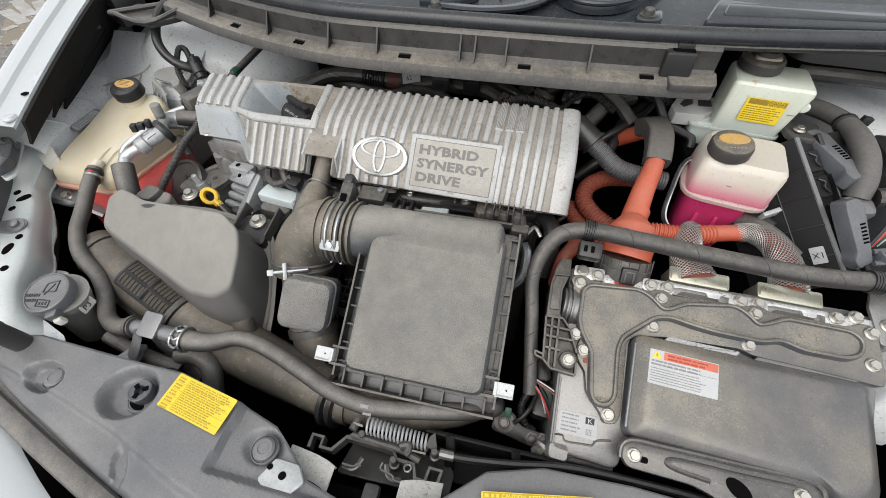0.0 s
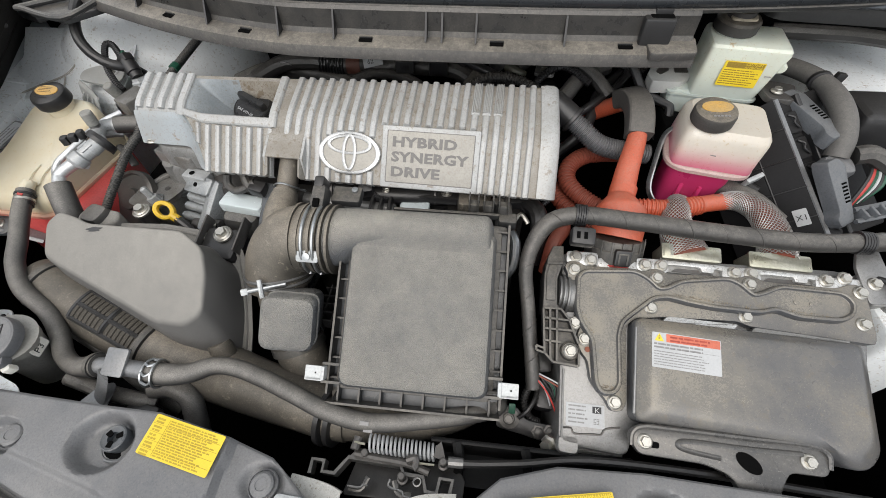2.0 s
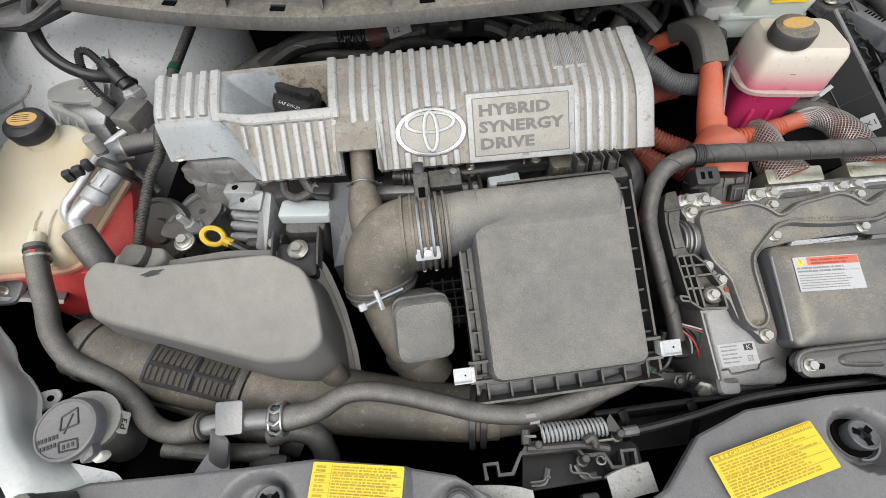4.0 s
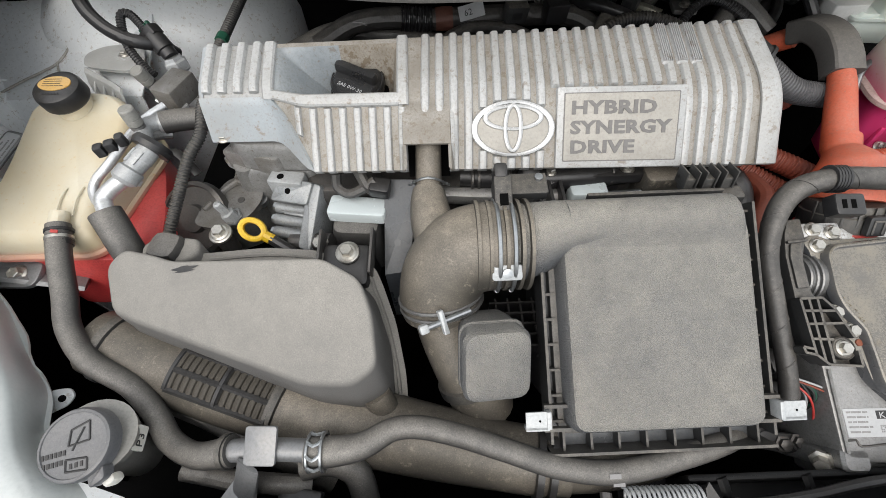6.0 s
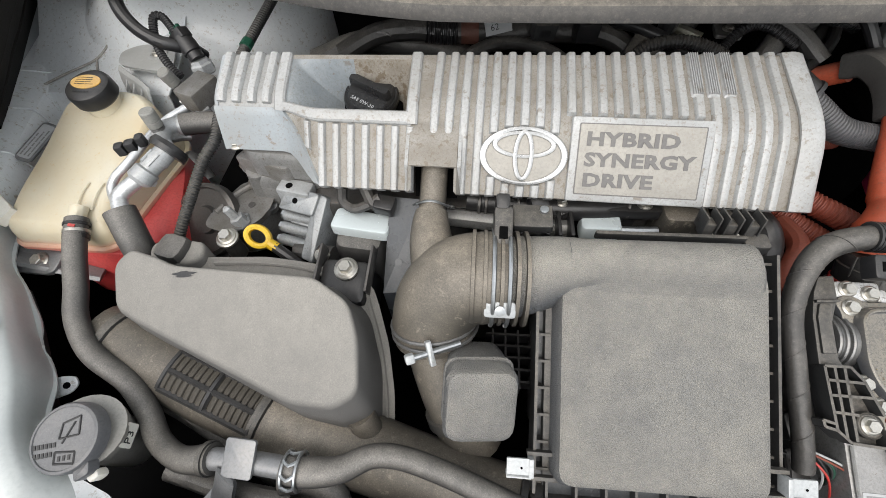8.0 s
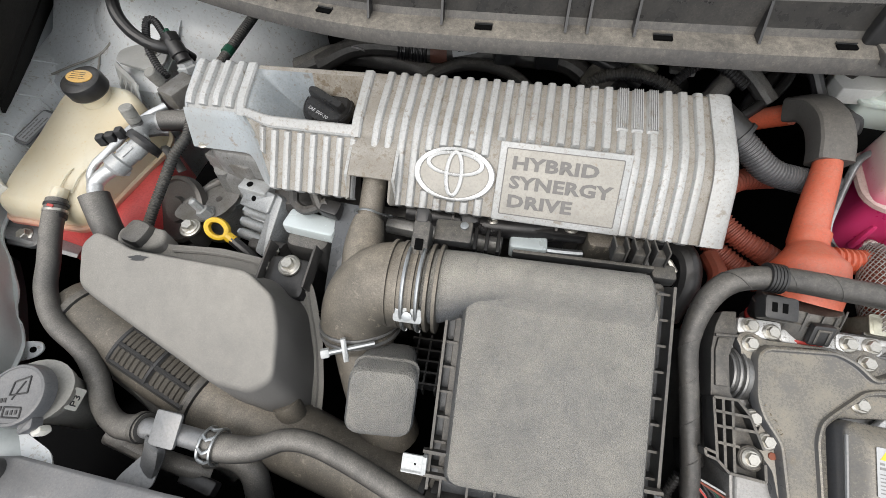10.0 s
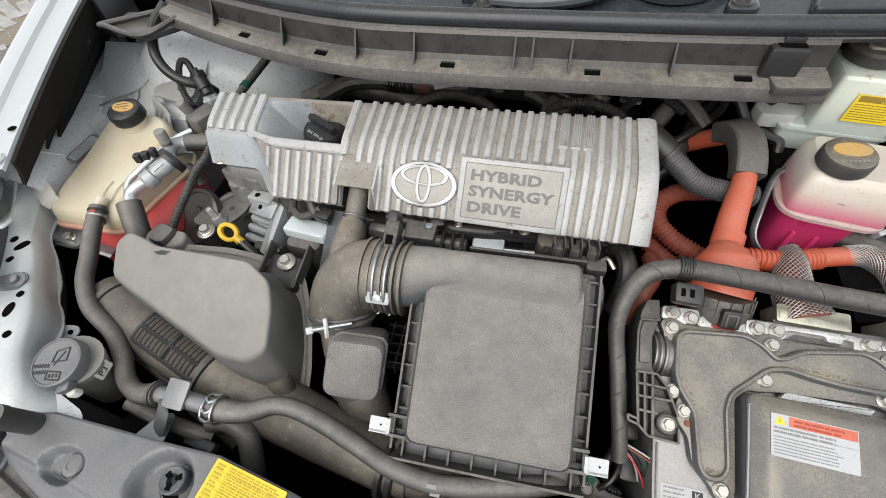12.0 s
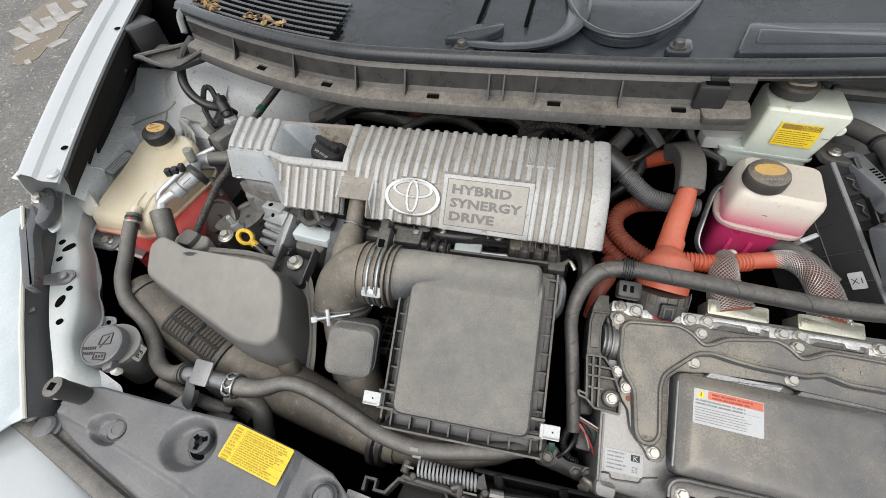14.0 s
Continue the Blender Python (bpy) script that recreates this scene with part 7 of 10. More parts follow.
for inset, drop in ((0.0, 0.0070), (0.0004, 0.0042), (0.0014, 0.0020), (0.0030, 0.0006), (0.0046, 0.0)):
    levels.append(tilted(grown(edge_o, -inset), 0.801 - drop, 0.60, 0.21))
part("body", loft(levels), silencer, big, smooth=50)
flange_o = rounded([(-0.540, 0.358), (-0.447, 0.362), (-0.394, 0.358), (-0.370, 0.349), (-0.334, 0.342), (-0.326, 0.325), (-0.314, 0.292), (-0.306, 0.250), (-0.304, 0.215), (-0.322, 0.200), (-0.40, 0.230), (-0.50, 0.30)], 0.007, 4)
part("flange", loft([tilted(flange_o, 0.7185, 0.66), tilted(flange_o, 0.7230, 0.66), tilted(grown(flange_o, -0.0015), 0.7242, 0.66)]), silencer, big)
part("flange_lip", tube([Vector((x, y, 0.7250 + 0.66 * (y - 0.28))) for x, y in ((-0.505, 0.355), (-0.447, 0.357), (-0.398, 0.353), (-0.374, 0.344), (-0.341, 0.336), (-0.333, 0.322), (-0.321, 0.290), (-0.313, 0.252), (-0.311, 0.222))], 0.0022, 6, 4), silencer, big)
hump = rounded([(-0.572, 0.350), (-0.530, 0.346), (-0.512, 0.356), (-0.516, 0.374), (-0.560, 0.378), (-0.576, 0.368)], 0.010, 4)
part("inlet_hump", loft([tilted(hump, 0.715, 0.2), tilted(hump, 0.7660, 0.2), tilted(grown(hump, -0.0015), 0.7690, 0.2), tilted(grown(hump, -0.004), 0.7700, 0.2)]), silencer, big, smooth=60)
part("lower_stub", tube([(-0.332, 0.224, 0.722), (-0.324, 0.212, 0.704), (-0.318, 0.202, 0.684)], 0.0145, 14, 4), brown_rubber, big)
part("tab", box(0.018, 0.008, 0.006, axes((-0.348, 0.200, 0.706), (1, -0.35, 0), (0.3, 0.8, 0.4)), 0.001), clean_black, big)
part("scuff", slab([(0.012 * math.cos(a) * (1 + 0.4 * math.sin(5 * a)), 0.003 * math.sin(a)) for a in [q * math.pi / 8 for q in range(16)]], 0, 0.0005, axes((-0.500, 0.319, 0.8140), (1, 0, 0.21), (0, 1, 0.60))), clean_black, big)
part("inlet_neck", box(0.034, 0.030, 0.05, axes((-0.545, 0.368, 0.745), (0.95, -0.25, 0.05), (0.25, 0.9, 0.1)), 0.006), rubber, big)
tagged(part("intake_tray", box(0.16, 0.012, 0.05, pose(-0.24, 0.185, 0.64, 0, 0, -14), 0.003), clean_black), "black plastic tray edge below the intake hose", "tray")

# ---- engine parts between cover and silencer ----
eng = thing("engine_block", (-0.25, 0.5, 0.42), "dark engine block in the shade of its cover", "engine")
part("block", slab(rounded([(-0.42, 0.43), (0.05, 0.43), (0.05, 0.60), (-0.42, 0.60)], 0.02), 0.42, 0.79, I4, 0.01), dark_steel, eng)
part("head_side", slab(rounded([(-0.50, 0.46), (-0.40, 0.45), (-0.40, 0.58), (-0.50, 0.58)], 0.02), 0.45, 0.80, I4, 0.01), dull_alu, eng)
part("cam_cover", slab(rounded([(-0.495, 0.462), (-0.39, 0.452), (-0.38, 0.56), (-0.495, 0.56)], 0.025), 0.80, 0.836, I4, 0.012), dull_alu, eng)
hang("bolt", bolt_mesh, eng, m=pose(-0.491, 0.468, 0.838))
# these two cases are blackened: the shade below the engine is in their colour
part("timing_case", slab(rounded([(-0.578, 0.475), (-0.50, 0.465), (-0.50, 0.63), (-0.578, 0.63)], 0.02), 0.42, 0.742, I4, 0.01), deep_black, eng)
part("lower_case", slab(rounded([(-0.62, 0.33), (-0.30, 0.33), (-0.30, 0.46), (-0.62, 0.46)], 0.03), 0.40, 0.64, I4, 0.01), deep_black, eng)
al = thing("aluminium_bracket", (-0.43, 0.42, 0.74), "cast aluminium bracket with bolt bosses", "bracket")
ma = axes((-0.425, 0.430, 0.755), (0.97, -0.2, 0.1), (0.1, 0.8, 0.55))
bracket_alloy = surface("grey_cast_alloy", (0.27, 0.285, 0.29), (0.35, 0.365, 0.37), rough=0.42, metal=0.35, big=45, fine=400, bump=0.45, dust=0.2, dust_colour=(0.22, 0.2, 0.17), spots=0.35, spot_colour=(0.15, 0.13, 0.10), vary=0.25)
part("top_plate", slab(rounded([(-0.026, 0.010), (0.020, 0.006), (0.026, 0.032), (-0.018, 0.038)], 0.004), 0.018, 0.030, ma, 0.003), bracket_alloy, al)
part("plate_hole", lathe([(0.0034, 0.0), (0.0034, 0.0008), (0.002, 0.0009)], ma @ Matrix.Translation((-0.004, 0.021, 0.0296)), 16), deep_black, al)
part("side_leg", slab(rounded([(0.010, -0.042), (0.026, -0.046), (0.034, 0.030), (0.017, 0.034)], 0.004), -0.018, 0.026, ma, 0.003), bracket_alloy, al)
part("back_web", slab(rounded([(-0.024, -0.030), (0.014, -0.034), (0.020, 0.014), (-0.022, 0.018)], 0.004), -0.022, 0.004, ma, 0.002), bracket_alloy, al)
for v, h, l in ((0.002, 0.012, 0.030), (-0.012, 0.010, 0.036), (-0.027, 0.012, 0.032)):
    part("finger", tube([ma @ Vector((-0.014 - l * 0.4, v + 0.002, h)), ma @ Vector((0.0, v, h)), ma @ Vector((0.018, v - 0.001, h + 0.002))], lambda t: 0.0070 - 0.0012 * t, 12, 3), bracket_alloy, al)
    part("finger_bolt", lathe([(0.0058, 0), (0.0058, 0.004), (0.0045, 0.005), (0.002, 0.005)], upon(ma @ Vector((-0.014 - l * 0.4, v + 0.002, h)), ma.to_3x3() @ Vector((-1, 0.1, 0.1))), 6), bright_steel, al)
part("web_rib", slab(rounded([(-0.016, -0.004), (0.014, -0.007), (0.014, -0.003), (-0.016, 0.0)], 0.001), 0.0, 0.016, ma, 0.001), bracket_alloy, al)
part("upper_arm", slab(rounded([(-0.506, 0.470), (-0.440, 0.452), (-0.425, 0.475), (-0.49, 0.50)], 0.006), 0.795, 0.819, I4, 0.003), mount_alloy, al)
part("flange", slab(rounded([(-0.520, 0.490), (-0.512, 0.478), (-0.470, 0.462), (-0.428, 0.448), (-0.418, 0.462), (-0.44, 0.490)], 0.006), 0.786, 0.794, I4, 0.002), clean_alloy, al)
hang("bolt", bolt_mesh, al, m=pose(-0.505, 0.481, 0.796))
part("lug", slab(rounded([(-0.456, 0.440), (-0.415, 0.432), (-0.412, 0.452), (-0.452, 0.460)], 0.004), 0.782, 0.800, I4, 0.003), clean_alloy, al)
part("lug_hole", lathe([(0.004, 0), (0.004, 0.0006)], pose(-0.440, 0.446, 0.8001), 12), deep_black, al)
mt_ = thing("engine_mount_bracket", (-0.5, 0.43, 0.70), "dirty cast mount bracket with studs and bolts", "bracket")
part("casting", slab(rounded([(-0.563, 0.458), (-0.547, 0.424), (-0.519, 0.416), (-0.490, 0.428), (-0.480, 0.455), (-0.494, 0.480), (-0.525, 0.494), (-0.540, 0.470)], 0.010), 0.70, 0.752, I4, 0.008), dull_alu, mt_)
part("tower", tube([(-0.492, 0.475, 0.75), (-0.490, 0.472, 0.775), (-0.487, 0.468, 0.80)], lambda t: 0.016 - 0.005 * t, 14, 4), dull_alu, mt_)
part("arm_plate", slab(rounded([(-0.545, 0.414), (-0.543, 0.436), (-0.530, 0.462), (-0.522, 0.480), (-0.494, 0.482), (-0.480, 0.462), (-0.478, 0.446), (-0.486, 0.424), (-0.512, 0.405)], 0.008), 0.752, 0.763, I4, 0.003), mount_alloy, mt_, "oily cast arm with holes")
part("arm_hole", lathe([(0.0042, 0), (0.0042, 0.0008)], pose(-0.500, 0.446, 0.7632), 14), dark_steel, mt_)
part("arm_rib", tube([(-0.540, 0.432, 0.763), (-0.524, 0.462, 0.764), (-0.506, 0.478, 0.766)], 0.004, 8, 4), mount_alloy, mt_)
part("arm_boss", lathe([(0.013, 0), (0.012, 0.010), (0.009, 0.012), (0.0085, 0.016), (0.004, 0.017)], pose(-0.503, 0.481, 0.758), 18), mount_alloy, mt_)
part("arm_washer", lathe([(0.0125, 0), (0.0125, 0.003), (0.0105, 0.004)], upon((-0.5071, 0.392, 0.768), (0, -0.12, 0.99)), 22), zinc, mt_)
hang("bolt", big_bolt, mt_, m=upon((-0.5071, 0.392, 0.772), (0, -0.12, 0.99)))
part("arm_pillar", lathe([(0.010, -0.03), (0.010, 0.0)], pose(-0.5071, 0.392, 0.768), 14), dark_steel, mt_)
part("stud", lathe([(0.013, 0.010), (0.013, 0.013), (0.0085, 0.004), (0.0085, 0.020), (0.005, 0.021), (0.005, 0.036), (0.003, 0.038)], upon((-0.502, 0.420, 0.752), (-0.25, 0.0, 0.96)), 6), clean_alloy, mt_)
part("boss", lathe([(0.010, 0), (0.010, 0.006), (0.005, 0.007)], pose(-0.483, 0.452, 0.750), 14), bright_steel, mt_)
part("plate", slab(rounded([(-0.57, 0.40), (-0.535, 0.385), (-0.52, 0.43), (-0.555, 0.45)], 0.006), 0.715, 0.722, I4, 0.002), dark_steel, mt_)
part("washer", lathe([(0.0145, 0), (0.0145, 0.003), (0.012, 0.004)], upon((-0.545, 0.420, 0.722), (0, -0.1, 1)), 20), zinc, mt_)
hang("bolt", big_bolt, mt_, m=upon((-0.545, 0.420, 0.725), (0, -0.1, 1)))
em = thing("engine_mount", (-0.36, 0.37, 0.70), "black engine mount box with a large flanged bolt", "engine mount")
part("box", box(0.050, 0.045, 0.07, axes((-0.362, 0.360, 0.705), (1, -0.05, 0), (0, 1, 0.25)), 0.004), clean_black, em)
part("rubber", slab(rounded([(-0.385, 0.385), (-0.330, 0.38), (-0.328, 0.43), (-0.385, 0.43)], 0.014), 0.70, 0.772, I4, 0.01), rubber, em)
part("washer", lathe([(0.0125, 0), (0.0125, 0.003), (0.0110, 0.004)], upon((-0.360, 0.354, 0.7765), (0, -0.15, 0.98)), 24), zinc, em)
hang("bolt", big_bolt, em, m=upon((-0.360, 0.3535, 0.780), (0, -0.15, 0.98)))
for s in (-1, 1):
    part("cheek", box(0.003, 0.05, 0.02, axes((-0.362 + s * 0.027, 0.358, 0.765), (1, -0.05, 0), (0, 1, 0.25)), 0.001), dark_steel, em)
part("side_bolt", lathe([(0.009, 0), (0.009, 0.003), (0.006, 0.004), (0.006, 0.009)], upon((-0.393, 0.378, 0.765), (-0.4, -0.5, 0.7)), 6), zinc, em)
part("pipe", tube([(-0.435, 0.395, 0.745), (-0.41, 0.39, 0.75), (-0.385, 0.385, 0.755)], 0.010, 12, 4), dark_steel, em)
dip = thing("dipstick", (-0.47, 0.4, 0.74), "yellow plastic dipstick ring on a black stem", "dipstick")
mdp = axes((-0.471, 0.394, 0.772), (0.82, -0.30, -0.45), (0.25, 0.8, 0.5))
bm = bmesh.new()
rings = []
for k in range(24):
    a = 2 * math.pi * k / 24
    c, s = math.cos(a), math.sin(a)
    rings.append([mdp @ Vector((c * (0.0126 + d), s * (0.0100 + d), z)) for d, z in ((-0.0029, -0.0035), (-0.0036, 0.0), (-0.0027, 0.0042), (0.0, 0.0050), (0.0027, 0.0042), (0.0036, 0.0), (0.0029, -0.0035), (0.0, -0.0045))])
loft(rings + [rings[0]], bm, cap=False)
part("ring", bm, yellow_plastic, dip, "bright yellow pull ring")
part("neck", tube([mdp @ Vector((0.0135, 0, 0)), mdp @ Vector((0.019, 0, 0)), mdp @ Vector((0.024, 0, 0))], 0.0062, 10, 2), yellow_plastic, dip)
part("stem", tube([mdp @ Vector((0.021, 0, 0)), mdp @ Vector((0.050, -0.002, 0)), mdp @ Vector((0.085, -0.006, -0.002))], 0.0062, 10, 4), clean_black, dip)
sp = thing("heat_shield_plate", (-0.35, 0.41, 0.75), "pale bent steel plate under the engine cover", "plate")
part("plate", slab(rounded([(-0.388, 0.402), (-0.322, 0.394), (-0.320, 0.420), (-0.384, 0.430)], 0.006), 0.772, 0.786, I4, 0.003), pale_steel, sp)
wires = thing("wiring_loom", (-0.35, 0.43, 0.78), "small taped wires and plugs below the cover", "wiring")
part("loom", tube([(-0.372, 0.432, 0.815), (-0.372, 0.424, 0.803), (-0.360, 0.418, 0.798), (-0.345, 0.420, 0.802), (-0.33, 0.425, 0.81)], 0.0055, 8, 6), tape, wires)
part("loom", tube([(-0.352, 0.440, 0.822), (-0.345, 0.428, 0.812), (-0.338, 0.420, 0.803), (-0.325, 0.418, 0.80)], 0.006, 8, 6), tape, wires)
part("plug", box(0.022, 0.018, 0.014, pose(-0.326, 0.421, 0.797, 10, 5, -10), 0.002), clean_black, wires)
gp = thing("timing_plate", (-0.31, 0.40, 0.70), "flat slate plastic plate beside the intake elbow", "plate")
part("plate", loft([[Vector((-0.325 + d, 0.345, 0.745)), Vector((-0.298 + d, 0.348, 0.745)), Vector((-0.285 + d, 0.425, 0.808)), Vector((-0.322 + d, 0.432, 0.803))] if z == 0 else [Vector((-0.325, 0.345, 0.60)), Vector((-0.298, 0.348, 0.60)), Vector((-0.285, 0.425, 0.60)), Vector((-0.322, 0.432, 0.60))] for d, z in ((0, 1), (0, 0))]), slate_plastic, gp, smooth=0)
part("rivet", lathe([(0.004, 0), (0.004, 0.001)], upon((-0.309, 0.372, 0.7665), (0, -0.6, 0.8)), 12), slate_plastic, gp)

# ---- inverter ----
inv = thing("inverter", (0.25, 0.26, 0.55), "dusty dark hybrid inverter with a bolted ridged cover", "inverter")
mi = axes((0.104, 0.336, 0.797), (0.998, -0.055, 0.020), (0.045, 0.940, 0.338))


def iv(u, v, h=0.0):
    return mi @ Matrix.Translation((u, v, h))


case_o = rounded([(-0.007, -0.203), (0.066, -0.205), (0.072, -0.176), (0.30, -0.166), (0.325, 0.02), (0.30, 0.028), (-0.014, 0.016), (-0.012, -0.06)], 0.010)
part("case", slab(case_o, -0.16, -0.011, mi, 0.004), alu, inv, "bare cast aluminium case")
part("case_front", slab(rounded([(-0.010, -0.214), (0.068, -0.214), (0.068, -0.195), (-0.010, -0.195)], 0.006), -0.13, -0.030, mi, 0.006), dull_alu, inv)
# blackened block: the gap's shade under the bracket is in its colour
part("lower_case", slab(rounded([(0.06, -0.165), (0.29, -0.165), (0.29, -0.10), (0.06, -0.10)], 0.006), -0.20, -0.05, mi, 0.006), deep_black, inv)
plate_o = [(-0.012, -0.006), (-0.008, 0.002), (0.004, 0.003), (0.012, -0.002), (0.066, 0.001), (0.082, -0.001), (0.086, 0.003), (0.098, 0.004), (0.104, -0.001), (0.168, 0.003), (0.184, 0.003), (0.190, 0.007), (0.200, 0.007), (0.208, 0.002), (0.283, 0.003), (0.299, 0.010), (0.312, 0.008), (0.316, -0.045), (0.314, -0.056), (0.190, -0.052), (0.178, -0.048), (0.100, -0.053), (0.086, -0.056), (0.070, -0.058), (0.060, -0.068), (0.061, -0.150), (0.057, -0.160), (0.045, -0.162), (0.040, -0.152), (0.030, -0.142), (0.0225, -0.133), (0.0185, -0.112), (0.009, -0.101), (0.0055, -0.090), (0.0075, -0.080), (0.012, -0.070), (0.006, -0.060), (-0.002, -0.048), (-0.006, -0.034), (-0.008, -0.012)]
part("flange_plate", slab(rounded(plate_o[::-1], 0.004, 2), -0.011, 0.0, mi, 0.0015), inverter_case, inv)
ridge_o = [(0.006, -0.018), (0.012, -0.012), (0.066, -0.006), (0.080, -0.012), (0.093, -0.024), (0.103, -0.022), (0.119, -0.012), (0.168, -0.003), (0.180, -0.008), (0.193, -0.020), (0.206, -0.015), (0.222, -0.006), (0.283, -0.006), (0.292, -0.014), (0.290, -0.026), (0.278, -0.033), (0.238, -0.034), (0.215, -0.028), (0.198, -0.034), (0.151, -0.034), (0.128, -0.032), (0.103, -0.028), (0.086, -0.032), (0.062, -0.054), (0.052, -0.064), (0.048, -0.080), (0.050, -0.132), (0.045, -0.141), (0.034, -0.142), (0.029, -0.134), (0.024, -0.088), (0.010, -0.068), (0.006, -0.055)]
ro = rounded(ridge_o[::-1], 0.006, 3)
bm = stack([(grown(ro, 0.0055), -0.001, 0, 0), (grown(ro, 0.0045), 0.005, 0, 0), (grown(ro, 0.0032), 0.0074, 0, 0), (grown(ro, 0.0018), 0.0082, 0, 0), (grown(ro, 0.0004), 0.0076, 0, 0), (grown(ro, -0.0006), 0.0046, 0, 0), (grown(ro, -0.0012), 0.0042, 0, 0)], mi)
part("ridged_cover", bm, inverter_case, inv, "embossed cover with a raised rim")
def cov_ring(d):
    a, b, c, e = 0.067 - d, 0.290 + d, -0.166 - d, -0.061 + d
    return rounded([(a, c), (b - 0.045, c - 0.004), (b - 0.030, c - 0.014), (b - 0.012, c - 0.012), (b, c + 0.004), (b, e), (a, e)], 0.010 + d * 0.3, 5)


bm = stack([(cov_ring(0.003), -0.02, 0, 0), (cov_ring(0.0022), 0.0095, 0, 0), (cov_ring(0.0012), 0.0122, 0, 0), (cov_ring(-0.0005), 0.0138, 0, 0), (cov_ring(-0.005), 0.0180, 0, 0), (cov_ring(-0.0095), 0.0214, 0, 0), (cov_ring(-0.013), 0.0228, 0, 0), (cov_ring(-0.022), 0.0232, 0, 0)], mi)
part("top_cover", bm, inverter_case, inv, "large flat dusty cover")
# added bright tube that draws the highlight on the cover's left edge
part("edge_highlight", tube([mi @ Vector((0.0665, -0.070, 0.012)), mi @ Vector((0.0655, -0.115, 0.012)), mi @ Vector((0.0645, -0.160, 0.011))], 0.0016, 8, 4), grey_steel, inv)
part("bare_strip", slab(rounded([(0.096, -0.0605), (0.172, -0.0590), (0.178, -0.0515), (0.104, -0.0515)], 0.002), -0.006, 0.0015, mi, 0.001), shiny_rail, inv, "scraped bare metal strip")
part("bare_strip", slab(rounded([(0.190, -0.0585), (0.290, -0.0570), (0.290, -0.0525), (0.196, -0.0520)], 0.002), -0.008, -0.001, mi, 0.001), dull_alu, inv)
for u, v in ((0.001, 0.009), (0.019, 0.006), (0.081, 0.007), (0.099, 0.008), (0.179, 0.009), (0.197, 0.010), (0.275, 0.011), (0.294, 0.016), (0.306, 0.0), (0.0, -0.008), (0.093, -0.008), (0.193, -0.004), (0.304, -0.035), (0.086, -0.044), (0.186, -0.042), (0.014, -0.089), (0.003, -0.072), (0.048, -0.152)):
    hang("bolt", bolt_mesh, inv, m=iv(u, v, -0.0025 if v > 0.005 else 0.0) @ pose(0, 0, 0, 0, 0, (u * 9000) % 60))
for u, v in ((0.2365, -0.020), (0.252, -0.020)):
    part("pip", lathe([(0.0022, 0.0035), (0.0022, 0.0048), (0.001, 0.0052)], iv(u, v), 12), inverter_case, inv)
part("rust_spot", lathe([(0.0032, 0), (0.003, 0.0012), (0.001, 0.0015)], iv(0.018, -0.100), 12), surface("rusty_dot", (0.2, 0.06, 0.03), rough=0.6), inv)
# terminal row at the back edge
part("terminal_bed", slab(rounded([(-0.010, 0.001), (0.315, 0.006), (0.318, 0.022), (-0.005, 0.016)], 0.004), -0.030, -0.0085, mi, 0.002), dull_alu, inv, "stained cast bed below the terminal rail")
for u0, u1 in ((-0.010, 0.028), (0.071, 0.108), (0.166, 0.208), (0.264, 0.314)):
    part("rail_tab", slab(rounded([(u0, 0.0020), (u0 + 0.006, -0.001), (u1 - 0.006, -0.001), (u1, 0.0025), (u1 - 0.001, 0.0165), (u0 + 0.001, 0.0155)], 0.003), -0.010, -0.0025, mi, 0.001), shiny_rail, inv, "bright cast tab")
part("connector_seat", slab(rounded([(0.026, -0.001), (0.074, 0.0), (0.072, 0.011), (0.060, 0.0145), (0.040, 0.0145), (0.027, 0.0100)], 0.003), -0.012, -0.0040, mi, 0.0015), shiny_rail, inv, "mottled bright casting before the connector")
for u0, u1 in ((0.104, 0.170), (0.204, 0.268)):
    um = (u0 + u1) / 2
    part("rail_strip", slab(rounded([(u0, 0.0095), (u0 + 0.010, 0.0112), (um + 0.006, 0.0112), (um + 0.008, 0.006), (um + 0.020, 0.006), (um + 0.022, 0.0112), (u1 - 0.008, 0.0112), (u1, 0.0095), (u1, 0.0165), (u0, 0.0160)], 0.0015), -0.010, -0.0030, mi, 0.0008), shiny_rail, inv, "bright strip with a trapezoid cut-out")
    part("rail_dirt", slab(rounded([(u0 + 0.008, 0.004), (u1 - 0.010, 0.005), (u1 - 0.016, 0.0092), (u0 + 0.014, 0.0088)], 0.002), -0.0086, -0.0076, mi), dark_steel, inv)
for u0, u1 in ((0.103, 0.168), (0.200, 0.265)):
    um = (u0 + u1) / 2
    part("terminal_shell", slab(rounded([(u0 - um, -0.009), (u1 - um, -0.009), (u1 - um, 0.009), (u0 - um, 0.009)], 0.003), -0.040, -0.006, iv(um, 0.030), 0.002), yellow_zinc, inv, "yellow-passivated shielded terminal")
    part("terminal_groove", slab(rounded([(u0 - um - 0.0006, -0.0098), (u1 - um + 0.0006, -0.0098), (u1 - um + 0.0006, -0.0070), (u0 - um - 0.0006, -0.0070)], 0.0005), -0.016, -0.0135, iv(um, 0.030)), dull_alu, inv)
    part("terminal_edge", slab(rounded([(u0 - um - 0.001, -0.0095), (u1 - um + 0.001, -0.0095), (u1 - um + 0.001, 0.0095), (u0 - um - 0.001, 0.0095)], 0.003), -0.0085, -0.0066, iv(um, 0.030), 0.0005), yellow_zinc, inv)
grit_dirt = surface("dry_caked_dirt", (0.26, 0.215, 0.15), (0.13, 0.105, 0.075), rough=0.9, big=200, bump=0.3)
rnd = random.Random(14)
bm = bmesh.new()
